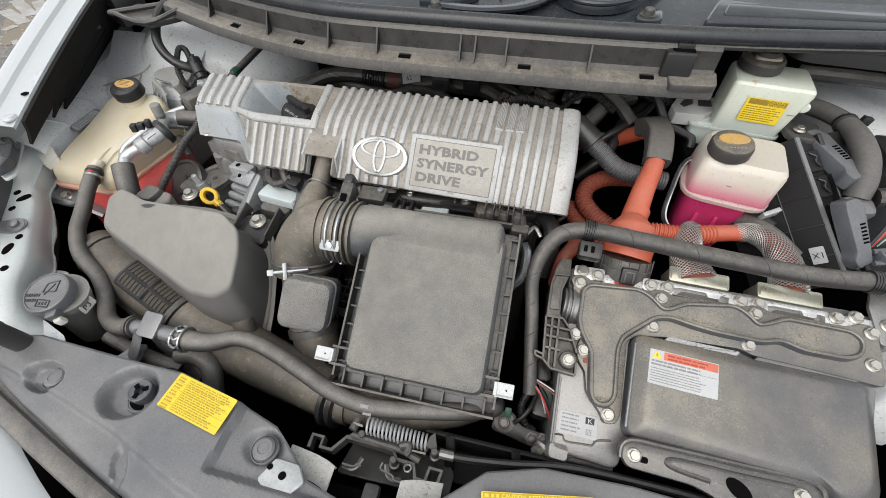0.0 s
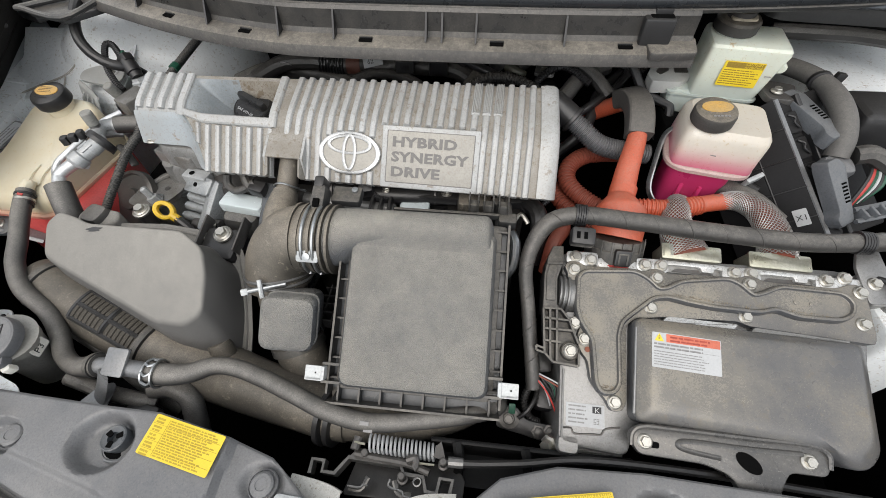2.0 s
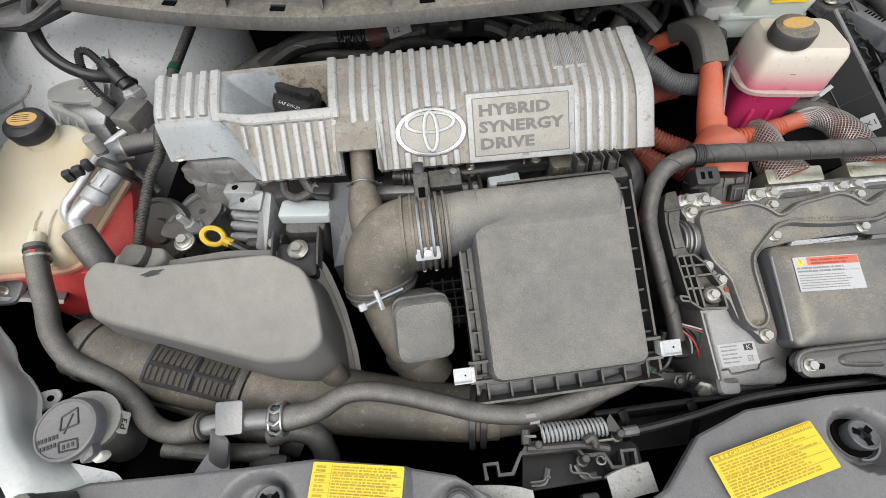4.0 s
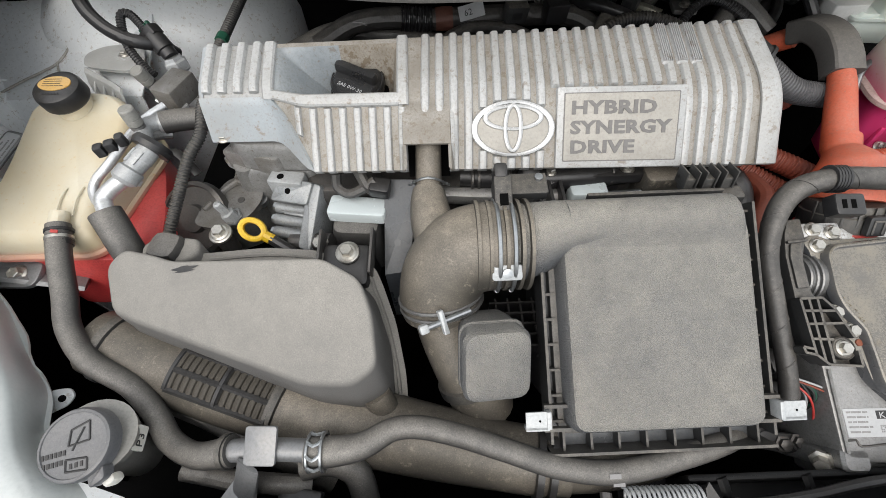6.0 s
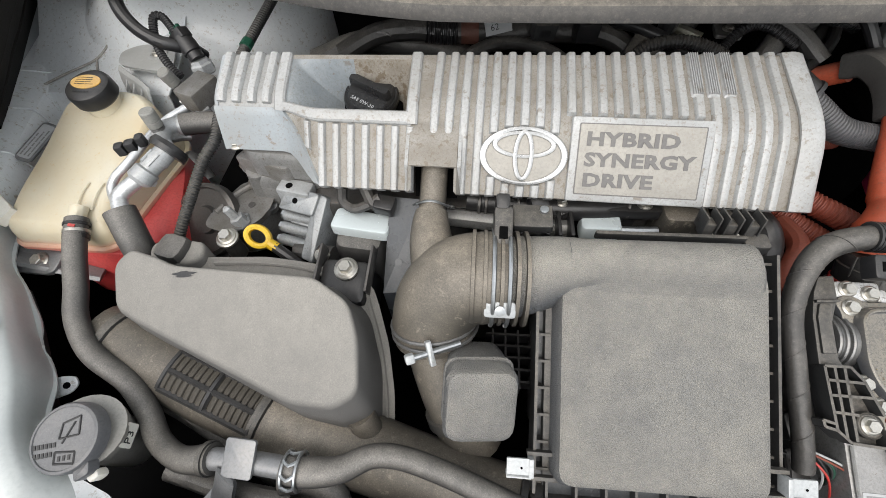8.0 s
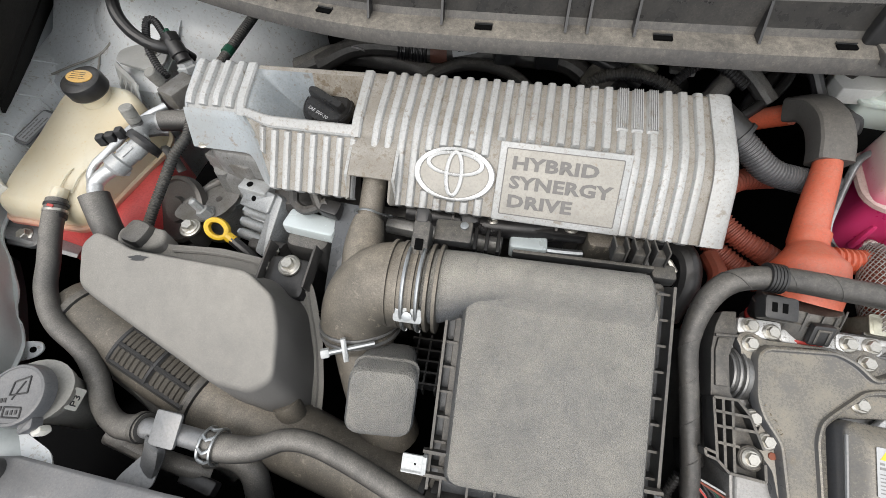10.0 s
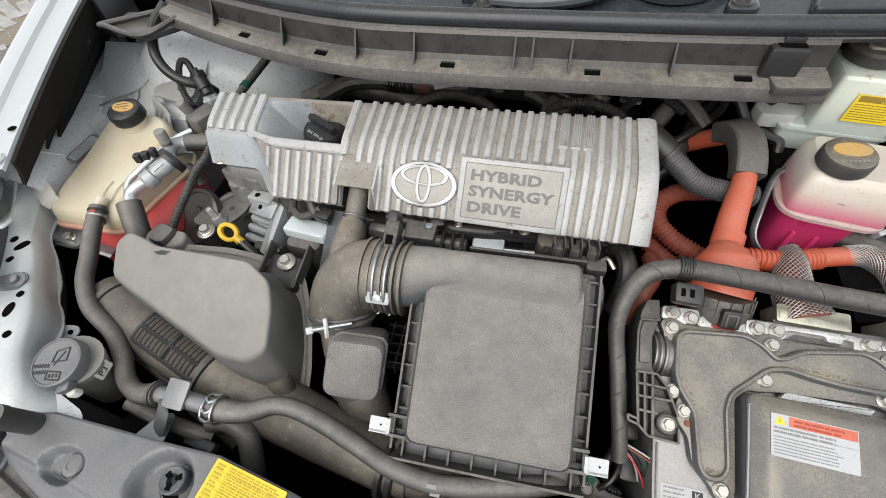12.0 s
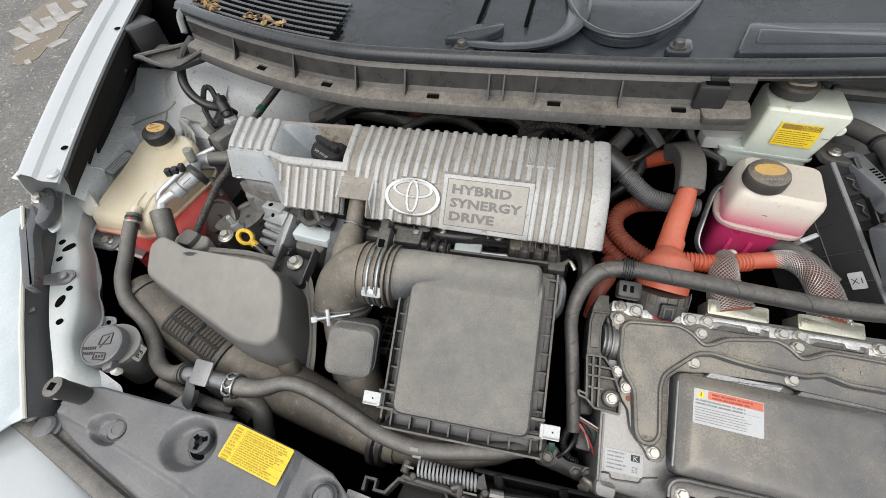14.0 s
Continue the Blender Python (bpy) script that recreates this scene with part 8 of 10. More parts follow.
for u0, v0, u1, v1, wide, n in ((0.108, -0.0262, 0.190, -0.0318, 0.0018, 130), (0.208, -0.0290, 0.270, -0.0322, 0.0016, 60), (0.034, -0.1375, 0.045, -0.1380, 0.0030, 70), (0.010, -0.060, 0.026, -0.084, 0.0012, 24)):
    for _ in range(n):
        q = rnd.random()
        p = Vector((u0 + (u1 - u0) * q + rnd.gauss(0, 0.0012), v0 + (v1 - v0) * q + rnd.gauss(0, wide * 0.5), 0.0043))
        w = rnd.uniform(0.0002, 0.0007)
        loft([[mi @ (p + Vector((w * math.cos(a) * c, w * math.sin(a) * c, h * w))) for a in (0, 1.3, 2.6, 3.9, 5.1)] for c, h in ((1.0, 0.0), (0.75, 0.7))], bm)
tagged(part("grit", bm, grit_dirt, inv, "dry dirt caked along the ridges", smooth=0), kind="stuff")
# front bracket
bracket_mat = surface("satin_pressed_bracket", (0.075, 0.077, 0.080), (0.12, 0.118, 0.115), rough=0.28, metal=0.45, big=25, bump=0.08, dust=0.3, spots=0.15, spot_colour=(0.25, 0.24, 0.22), dust_colour=(0.26, 0.23, 0.18))
brk_o = rounded([(0.058, -0.182), (0.064, -0.172), (0.085, -0.169), (0.205, -0.164), (0.235, -0.163), (0.247, -0.174), (0.242, -0.192), (0.208, -0.193), (0.199, -0.212), (0.197, -0.235), (0.160, -0.235), (0.160, -0.212), (0.150, -0.203), (0.130, -0.198), (0.068, -0.198)][::-1], 0.006, 3)
part("front_bracket", slab(brk_o, 0.006, 0.014, mi, 0.003), bracket_mat, inv, "pressed steel bracket")
part("bracket_rim", tube([mi @ Vector(p) for p in ((0.061, -0.190, 0.013), (0.062, -0.178, 0.015), (0.072, -0.171, 0.016), (0.10, -0.1695, 0.016), (0.17, -0.167, 0.016), (0.225, -0.165, 0.016), (0.242, -0.170, 0.015), (0.244, -0.184, 0.013))], 0.0026, 8, 6), bracket_mat, inv)
part("bracket_bead", tube([mi @ Vector(p) for p in ((0.220, -0.174, 0.014), (0.17, -0.177, 0.0145), (0.125, -0.178, 0.0145), (0.108, -0.180, 0.0145), (0.106, -0.185, 0.0145), (0.118, -0.188, 0.0145), (0.145, -0.190, 0.0140))], 0.0028, 8, 6, flat=0.6), bracket_mat, inv)
hang("bolt", bolt_mesh, inv, m=iv(0.074, -0.185, 0.014))
hang("bolt", bolt_mesh, inv, m=iv(0.225, -0.180, 0.014))
part("bracket_hole", stack([(oval(0.013, 0.0075, 20), 0.0136, 0, 0), (oval(0.013, 0.0075, 20), 0.0144, 0, 0)], iv(0.171, -0.190) @ pose(0, 0, 0, 0, 0, -32)), deep_black, inv)
part("bracket_slot", slab(rect(0.010, 0.006, 0.003), 0.0136, 0.0142, iv(0.083, -0.187)), deep_black, inv)
part("case_bolt", lathe([(0.010, 0), (0.010, 0.003), (0.0065, 0.004), (0.0065, 0.012)], upon(mi @ Vector((-0.012, -0.205, -0.03)), mi.to_3x3() @ Vector((-0.6, -0.4, 0.7))), 6), zinc, inv)
part("case_lug", tube([mi @ Vector((-0.004, -0.205, -0.03)), mi @ Vector((-0.001, -0.216, -0.05)), mi @ Vector((0.0, -0.214, -0.07))], 0.009, 10, 4), alu, inv)
mp_ = upon(mi @ Vector((-0.004, -0.036, -0.018)), mi.to_3x3() @ Vector((-1, 0, 0.12)))
part("side_port", lathe([(0.0235, -0.006), (0.0235, 0.004), (0.0215, 0.0045), (0.0215, 0.007), (0.0225, 0.0075), (0.0225, 0.010), (0.0195, 0.012)], mp_, 32), alu, inv)
for dz, rr in ((0.0035, 0.0255), (0.0085, 0.0248), (0.0125, 0.0225)):
    part("side_ring", lathe([(rr - 0.004, dz - 0.0016), (rr - 0.0006, dz - 0.0014), (rr, dz), (rr - 0.0006, dz + 0.0014), (rr - 0.004, dz + 0.0016)], mp_, 32), alu, inv)
part("case_edge", tube([mi @ Vector((-0.0055, -0.124, -0.0095)), mi @ Vector((-0.0045, -0.160, -0.0095)), mi @ Vector((-0.0035, -0.196, -0.0095))], 0.0014, 6, 3), dull_alu, inv)
part("case_seam", tube([mi @ Vector(p) for p in ((-0.004, -0.186, -0.0108), (0.006, -0.185, -0.0108), (0.010, -0.190, -0.0108), (0.030, -0.188, -0.0108), (0.038, -0.187, -0.0108), (0.042, -0.181, -0.0108), (0.057, -0.177, -0.0108))], 0.0011, 6, 3), dark_steel, inv)
part("case_foot", stack([(rect(0.024, 0.020, 0.006), -0.05, 0, 0), (rect(0.024, 0.020, 0.006), -0.002, 0, 0), (rect(0.020, 0.016, 0.005), 0.001, 0, 0)], iv(0.004, -0.202, -0.012)), alu, inv)
# connector bracket on the left
cb = thing("connector_bracket", (0.08, 0.30, 0.76), "black lattice plastic cable bracket on the inverter", "bracket")
part("back", slab(rounded([(-0.0275, 0.0165), (-0.015, 0.0185), (-0.0139, -0.0015), (-0.0200, -0.023), (-0.0185, -0.054), (-0.0150, -0.060), (-0.0345, -0.0615), (-0.0355, -0.019), (-0.0325, 0.002)][::-1], 0.002), -0.035, 0.006, mi, 0.0012), black_plastic, cb)
part("back_panel", slab(rounded([(-0.0305, -0.008), (-0.0205, -0.008), (-0.0225, -0.024), (-0.0210, -0.050), (-0.0320, -0.051), (-0.0330, -0.020)][::-1], 0.0015), 0.006, 0.0085, mi, 0.001), black_plastic, cb)
part("back_rib", slab(rounded([(-0.0330, -0.005), (-0.0145, -0.003), (-0.0145, -0.0055), (-0.0330, -0.0075)][::-1], 0.0005), 0.005, 0.0090, mi, 0.0005), black_plastic, cb)
bm = bmesh.new()
def bar(a, b, w=0.0022, h=0.012):
    p, q = Vector((*a, 0)), Vector((*b, 0))
    d = (q - p)
    box(d.length, w, h, mi @ axes((p + q) / 2, d, Vector((-d.y, d.x, 0))), 0, bm)
for a, b in (((-0.0345, -0.061), (-0.0300, -0.111)), ((-0.0300, -0.111), (-0.0205, -0.1195)), ((-0.0205, -0.1195), (0.007, -0.1205)), ((0.007, -0.1205), (0.0065, -0.107)), ((-0.0345, -0.061), (-0.015, -0.060)), ((-0.015, -0.060), (-0.0060, -0.070)), ((-0.0060, -0.070), (0.0055, -0.096)), ((-0.0270, -0.061), (-0.0235, -0.116)), ((-0.0195, -0.061), (-0.0165, -0.118)), ((-0.0335, -0.072), (-0.0050, -0.072)), ((-0.0330, -0.084), (0.0000, -0.083)), ((-0.0315, -0.097), (-0.013, -0.0975)), ((-0.0310, -0.106), (-0.0400, -0.104)), ((-0.0400, -0.104), (-0.0390, -0.109)), ((-0.0390, -0.109), (-0.0300, -0.111))):
    bar(a, b)
part("lattice", bm, black_plastic, cb, smooth=0)
part("lattice_floor", slab(rounded([(-0.0345, -0.060), (-0.015, -0.060), (-0.0060, -0.070), (0.0060, -0.098), (0.007, -0.1205), (-0.0205, -0.1195), (-0.0300, -0.111)][::-1], 0.002), -0.010, 0.0005, mi), black_plastic, cb)
part("boss", lathe([(0.0105, -0.006), (0.0105, 0.0065), (0.0095, 0.0075), (0.0088, 0.0065), (0.005, 0.0065)], iv(-0.0018, -0.105), 20), black_plastic, cb)
hang("bolt", bolt_mesh, cb, m=iv(-0.0018, -0.105, 0.0065))
# labels
wl_ = thing("warning_label", mi @ Vector((0.11, -0.094, 0.0232)), "white and red high-voltage warning label on the inverter", "label")
ml_ = iv(0.1125, -0.0935, 0.0233) @ pose(0, 0, 0, 0, 0, -1)
part("film", slab(rect(0.068, 0.0365, 0.0012), 0, 0.0004, ml_), white_label, wl_)
part("red_band", slab(rect(0.053, 0.0085, 0.0006), 0.0004, 0.0006, ml_ @ Matrix.Translation((0.0068, 0.0132, 0))), red_print, wl_)
part("triangle", slab([(-0.0048, -0.004), (0.0048, -0.004), (0, 0.0042)], 0.0004, 0.0006, ml_ @ Matrix.Translation((-0.0268, 0.0132, 0))), yellow_print, wl_)
bars("print", print_rows(-0.032, 0.0062, 0.064, 2, 0.0034, 0.0018, 31) + print_rows(-0.032, -0.0015, 0.062, 6, 0.0027, 0.0009, 32) + [(-0.0277, 0.013, 0.0018, 0.004), (-0.032, 0.0022, 0.064, 0.0003)], ml_ @ Matrix.Translation((0, 0, 0.0004)), ink_faint, wl_)
bars("band_print", print_rows(-0.016, 0.0145, 0.044, 2, 0.0036, 0.0017, 33), ml_ @ Matrix.Translation((0, 0, 0.0006)), surface("dark_red_print", (0.30, 0.05, 0.03), bump=0), wl_)
pl = thing("part_number_label", mi @ Vector((0.02, -0.17, -0.01)), "white part-number sticker on the inverter case", "label")
mpl = iv(0.0205, -0.170, -0.0110) @ pose(0, 0, 0, 0, 0, 2)
part("film", slab(rect(0.041, 0.024, 0.0008), 0, 0.0004, mpl), white_label, pl)
bars("print", print_rows(-0.018, 0.009, 0.022, 5, 0.0042, 0.0016, 41), mpl @ Matrix.Translation((0, 0, 0.0004)), ink_faint, pl)
part("mark", slab(rect(0.0095, 0.007), 0.0004, 0.0006, mpl @ Matrix.Translation((0.0125, 0.0065, 0))), ink, pl)
words("letter", "K", 0.0075, mpl @ Matrix.Translation((0.0098, 0.0038, 0.0006)), white_label, pl, 0.0001, wide=1.2)
bars("block_code", [(0.009 + 0.0016 * (i % 4), -0.003 - 0.0016 * (i // 4), 0.0011, 0.0011) for i in range(16) if i not in (5, 10)], mpl @ Matrix.Translation((0, 0, 0.0004)), ink_faint, pl)

# ---- orange high-voltage cables ----
hv = thing("high_voltage_cable", (0.16, 0.4, 0.76), "orange high-voltage cable with a conical boot and grey clamp", "cable")
mo_ = upon((0.157, 0.368, 0.781), (0.02, 0.56, 0.83))
part("connector_base", lathe([(0.032, -0.010), (0.0348, -0.006), (0.0348, 0.010), (0.0335, 0.011), (0.0335, 0.019), (0.032, 0.022), (0.028, 0.022)], mo_, 36), black_plastic, hv)
part("red_seal", lathe([(0.0352, -0.010), (0.0362, -0.009), (0.0362, -0.006), (0.0352, -0.005)], mo_, 30), red_plastic, hv)
part("metal_ring", lathe([(0.035, -0.024), (0.039, -0.022), (0.039, -0.013), (0.036, -0.012)], mo_, 30), alu, hv)
mk = axes(mo_ @ Vector((0, 0, 0.006)) + Vector((0.0, -0.029, 0.0195)), (1, 0, 0), (0, 0.56, 0.83))
part("lock", box(0.0185, 0.020, 0.006, mk, 0.0015), clean_black, hv)
bm = bmesh.new()
for dx in (-0.0048, 0.0048):
    box(0.0022, 0.013, 0.003, mk @ Matrix.Translation((dx, -0.001, 0.004)), 0.0004, bm)
box(0.0118, 0.0022, 0.003, mk @ Matrix.Translation((0, 0.0055, 0.004)), 0.0004, bm)
part("lock_frame", bm, black_plastic, hv)
part("lock_window", slab(rect(0.0066, 0.011), 0.002, 0.0034, mk @ Matrix.Translation((0, -0.0015, 0))), deep_black, hv)
rib_b = mesh_of("base_rib", box(0.0016, 0.0026, 0.020, I4, 0.0004), black_plastic)
for k in range(9):
    an = math.pi * (1.05 + 0.9 * k / 8)
    hang("base_rib", rib_b, hv, m=mo_ @ Matrix.Translation((0.0345 * math.cos(an), 0.0345 * math.sin(an), 0.003)) @ Matrix.Rotation(an, 4, "Z"))
part("boot", tube([(0.1575, 0.380, 0.799), (0.160, 0.394, 0.811), (0.161, 0.410, 0.818), (0.164, 0.428, 0.821), (0.168, 0.442, 0.826)], lambda t: 0.0305 if t < 0.46 else 0.0305 - 0.0140 * min(1, (t - 0.46) / 0.26) ** 0.8, 26, 7), orange, hv)
part("sleeve", tube([(0.165, 0.432, 0.819), (0.173, 0.465, 0.834), (0.184, 0.50, 0.848), (0.191, 0.525, 0.856)], lambda t: 0.0160 - 0.0045 * t, 18, 5), orange, hv)
def band(pts, w, h, sub=6):
    """A flat saddle of width w and height h swept along pts."""
    path = curve(pts, sub)
    rings = []
    for i, p in enumerate(path):
        t = (path[min(i + 1, len(path) - 1)] - path[max(i - 1, 0)]).normalized()
        s = t.cross(Vector((0, 0, 1))).normalized()
        u = s.cross(t)
        rings.append([p + s * a + u * b for a, b in rect(w, h, min(w, h) * 0.22, n=3)])
    return loft(rings)


part("clamp", band([(0.1900, 0.515, 0.852), (0.1915, 0.535, 0.862), (0.192, 0.560, 0.868), (0.188, 0.585, 0.866), (0.182, 0.602, 0.854)], 0.034, 0.027), surface("grey_clamp_plastic", (0.075, 0.072, 0.068), rough=0.6, dust=0.5, dust_colour=(0.25, 0.225, 0.19)), hv, "grey plastic clamp")
part("far_run", tube([(0.182, 0.600, 0.848), (0.170, 0.615, 0.830), (0.155, 0.628, 0.812), (0.13, 0.64, 0.795), (0.08, 0.66, 0.77)], 0.0125, 14, 6), orange, hv)
coil_c = thing("orange_conduit", (0.13, 0.49, 0.74), "dirty orange corrugated cable conduit", "conduit")
part("tube", tube([(0.185, 0.555, 0.79), (0.160, 0.543, 0.798), (0.132, 0.532, 0.800), (0.110, 0.512, 0.796), (0.108, 0.488, 0.788), (0.126, 0.466, 0.782), (0.150, 0.450, 0.778), (0.175, 0.440, 0.77)], 0.0118, 14, 8, ring=0.0009, pitch=0.0048), orange_old, coil_c)
part("tube", tube([(0.09, 0.50, 0.765), (0.105, 0.47, 0.762), (0.13, 0.445, 0.758), (0.16, 0.425, 0.75)], 0.0112, 14, 8, ring=0.0009, pitch=0.0048), orange_old, coil_c)
oc = thing("orange_motor_cable", (0.25, 0.44, 0.76), "orange corrugated motor cable ending in a braided shield", "cable")
part("conduit", tube([(0.186, 0.436, 0.796), (0.205, 0.433, 0.800), (0.225, 0.432, 0.801), (0.250, 0.437, 0.801), (0.275, 0.444, 0.801)], 0.0118, 14, 8, ring=0.0009, pitch=0.0046), orange, oc)
part("end_sleeve", tube([(0.270, 0.443, 0.801), (0.290, 0.448, 0.802), (0.312, 0.452, 0.803)], 0.0112, 14, 4), orange, oc)


def braid(name, pts, r, parent, strands=12, turns=3.0):
    """A woven wire sleeve: strands wound both ways along a path."""
    path = curve(pts, 10)
    k = len(path)
    bm = bmesh.new()
    fr = []
    side = (path[1] - path[0]).normalized().cross(Vector((0.2, 0.3, 0.93))).normalized()
    for i, p in enumerate(path):
        t = (path[min(i + 1, k - 1)] - path[max(i - 1, 0)]).normalized()
        side = (side - t * side.dot(t)).normalized()
        fr.append((p, side, t.cross(side)))
    for s in (-1, 1):
        for j in range(strands):
            q = []
            for i, (p, a, b) in enumerate(fr):
                an = 2 * math.pi * (j / strands + s * turns * i / k / 2)
                rad = (r(i / (k - 1)) if callable(r) else r) + 0.0004 * s
                q.append(p + a * (rad * math.cos(an)) + b * (rad * math.sin(an)))
            tube(q, 0.00052, 4, 1, bm=bm)
    ob = part(name, bm, braid_wire, parent, "grey woven wire braid")
    ob["kind"] = "stuff"
    return ob


b1 = [(0.245, 0.448, 0.80), (0.238, 0.425, 0.806), (0.233, 0.400, 0.803), (0.236, 0.378, 0.797), (0.240, 0.362, 0.793)]
part("braid_core", tube(b1, lambda t: 0.010 + 0.013 * t, 12, 6), orange_old, oc)
braid("braid", b1, lambda t: 0.0115 + 0.014 * t, oc, 24, 1.7)
oc2 = thing("motor_cable", (0.34, 0.42, 0.76), "orange motor cable in a woven wire braid", "cable")
b2 = [(0.300, 0.451, 0.803), (0.322, 0.450, 0.806), (0.340, 0.436, 0.806), (0.350, 0.412, 0.801), (0.350, 0.385, 0.796), (0.345, 0.362, 0.793)]
part("braid_core", tube(b2, lambda t: 0.009 + 0.010 * t, 12, 6), orange_old, oc2)
braid("braid", b2, lambda t: 0.0105 + 0.011 * t, oc2, 24, 2.3)
part("label_clip", box(0.024, 0.006, 0.014, axes((0.341, 0.481, 0.813), (0.8, 0.4, 0.2), (-0.4, 0.8, 0.3)), 0.001), clip_zinc, oc2)
part("plug", tube([(0.322, 0.498, 0.800), (0.334, 0.484, 0.804), (0.350, 0.470, 0.803)], 0.0095, 10, 4), clean_black, oc2)
tagged(part("grey_hose", tube([(0.30, 0.50, 0.79), (0.325, 0.475, 0.798), (0.345, 0.455, 0.80), (0.37, 0.43, 0.79)], 0.014, 14, 6), rubber), "grey rubber hose behind the motor cables", "hose")

# ---- main harness ----
har = thing("wiring_harness", (0.2, 0.35, 0.80), "thick cloth-taped wiring harness over the inverter", "wiring harness")
hp = [(0.062, 0.205, 0.725), (0.058, 0.230, 0.745), (0.051, 0.276, 0.775), (0.045, 0.322, 0.808), (0.063, 0.358, 0.834), (0.098, 0.366, 0.848), (0.165, 0.363, 0.847), (0.253, 0.355, 0.846), (0.336, 0.350, 0.846), (0.400, 0.356, 0.845), (0.47, 0.37, 0.84)]
def loom_radius(t):
    """The loom thickens where the branch joins the main run."""
    return 0.0082 + 0.0021 * ease(0.20, 0.34, t)


part("tape_sleeve", tube(hp, loom_radius, 16, 14, even=0.004), tape, har)
path = evenly(curve(hp, 14), 0.0035)
fr_side = Vector((0, 0, 1))
turns = []
for i in range(0, len(path) - 1):
    t = (path[min(i + 1, len(path) - 1)] - path[max(i - 1, 0)]).normalized()
    fr_side = (fr_side - t * fr_side.dot(t)).normalized()
    up_ = t.cross(fr_side)
    an = i * 0.62
    rr = loom_radius(i / len(path)) - 0.0002
    turns.append(path[i] + fr_side * (rr * math.cos(an)) + up_ * (rr * math.sin(an)))
part("tape_edge", tube(turns, 0.0006, 5, 4), tape, har)
for o in ((0.101, 0.3662, 0.848), (0.398, 0.3555, 0.845)):
    bm = bmesh.new()
    mz = upon(o, (1, -0.05, 0))
    for k in range(5):
        lathe([(0.0112, -0.0012), (0.0128, -0.001), (0.0128, 0.001), (0.0112, 0.0012)], mz @ Matrix.Translation((0, 0, (k - 2) * 0.0026)), 18, bm)
    part("cable_tie", bm, clean_black, har)
mcl = axes((0.104, 0.345, 0.832), (1, -0.05, 0), (0, 0.9, 0.4))
bm = box(0.026, 0.020, 0.014, mcl, 0.002)
part("clip", bm, clean_black, har, "black plastic harness clip")
for dx in (-0.006, 0.002):
    part("clip_window", slab(rect(0.004, 0.008), 0.0138, 0.0145, mcl @ Matrix.Translation((dx, 0, 0))), deep_black, har)
rnd = random.Random(6)
for k, mat_ in enumerate((ink, red_plastic, white_label, ink, green_cap, ink, orange_old, white_label)):
    d = Vector((rnd.uniform(-0.006, 0.006), rnd.uniform(-0.006, 0.006), 0))
    a = Vector((0.061, 0.218, 0.738)) + d
    part("wire", tube([a, a + Vector((0.010 + 0.003 * k, -0.012, -0.006)), a + Vector((0.020 + 0.002 * k, -0.020, -0.018)), a + Vector((0.03, -0.03 + 0.002 * k, -0.035))], 0.0010, 6, 5), mat_, har)
side_plug = thing("side_connector", (0.08, 0.2, 0.62), "black plugs beside the inverter case", "connector")
part("plug", box(0.022, 0.034, 0.024, pose(0.083, 0.215, 0.668, 10, 0, -5), 0.003), clean_black, side_plug)
part("plug", box(0.018, 0.026, 0.024, pose(0.078, 0.250, 0.690, 15, 0, 5), 0.003), clean_black, side_plug)
part("lead", tube([(0.066, 0.225, 0.700), (0.058, 0.205, 0.68), (0.066, 0.19, 0.665), (0.078, 0.188, 0.655)], 0.0045, 10, 6, ring=0.0005, pitch=0.004), clean_black, side_plug)
gb = thing("ground_terminal", (0.04, 0.185, 0.66), "bolted earth terminal with a green tag on a black bracket", "terminal")
me_ = upon((0.040, 0.184, 0.672), (-0.1, -0.4, 0.9))
part("washer", lathe([(0.0125, 0), (0.0125, 0.0015), (0.0095, 0.002), (0.0095, 0.004), (0.008, 0.0045)], me_, 24), dark_steel, gb)
dark_bolt = mesh_of("bolt", hexbolt(), dark_steel)
hang("bolt", dark_bolt, gb, m=me_ @ Matrix.Translation((0, 0, 0.004)))
part("tag", slab(rect(0.008, 0.012, 0.0015), 0, 0.002, upon((0.042, 0.191, 0.688), (0.0, -0.6, 0.8)), 0.0005), green_cap, gb, "small green plastic tag")
part("arm", slab(rounded([(-0.016, -0.012), (0.010, -0.016), (0.040, -0.022), (0.060, -0.016), (0.058, -0.004), (0.020, 0.0), (0.010, 0.014), (-0.012, 0.014)], 0.006), -0.004, 0.0, me_, 0.001), clean_black, gb)
for du, dv in ((0.036, -0.012), (0.050, -0.010)):
    part("nut", lathe([(0.0085, 0), (0.0085, 0.0015), (0.006, 0.002), (0.006, 0.006), (0.004, 0.007)], me_ @ Matrix.Translation((du, dv, 0)), 6), dark_steel, gb)
part("wire", tube([me_ @ Vector((0.012, 0.002, 0.004)), me_ @ Vector((0.022, 0.012, 0.010)), me_ @ Vector((0.030, 0.026, 0.008)), me_ @ Vector((0.034, 0.040, 0.0))], 0.0028, 8, 5), clean_black, gb)

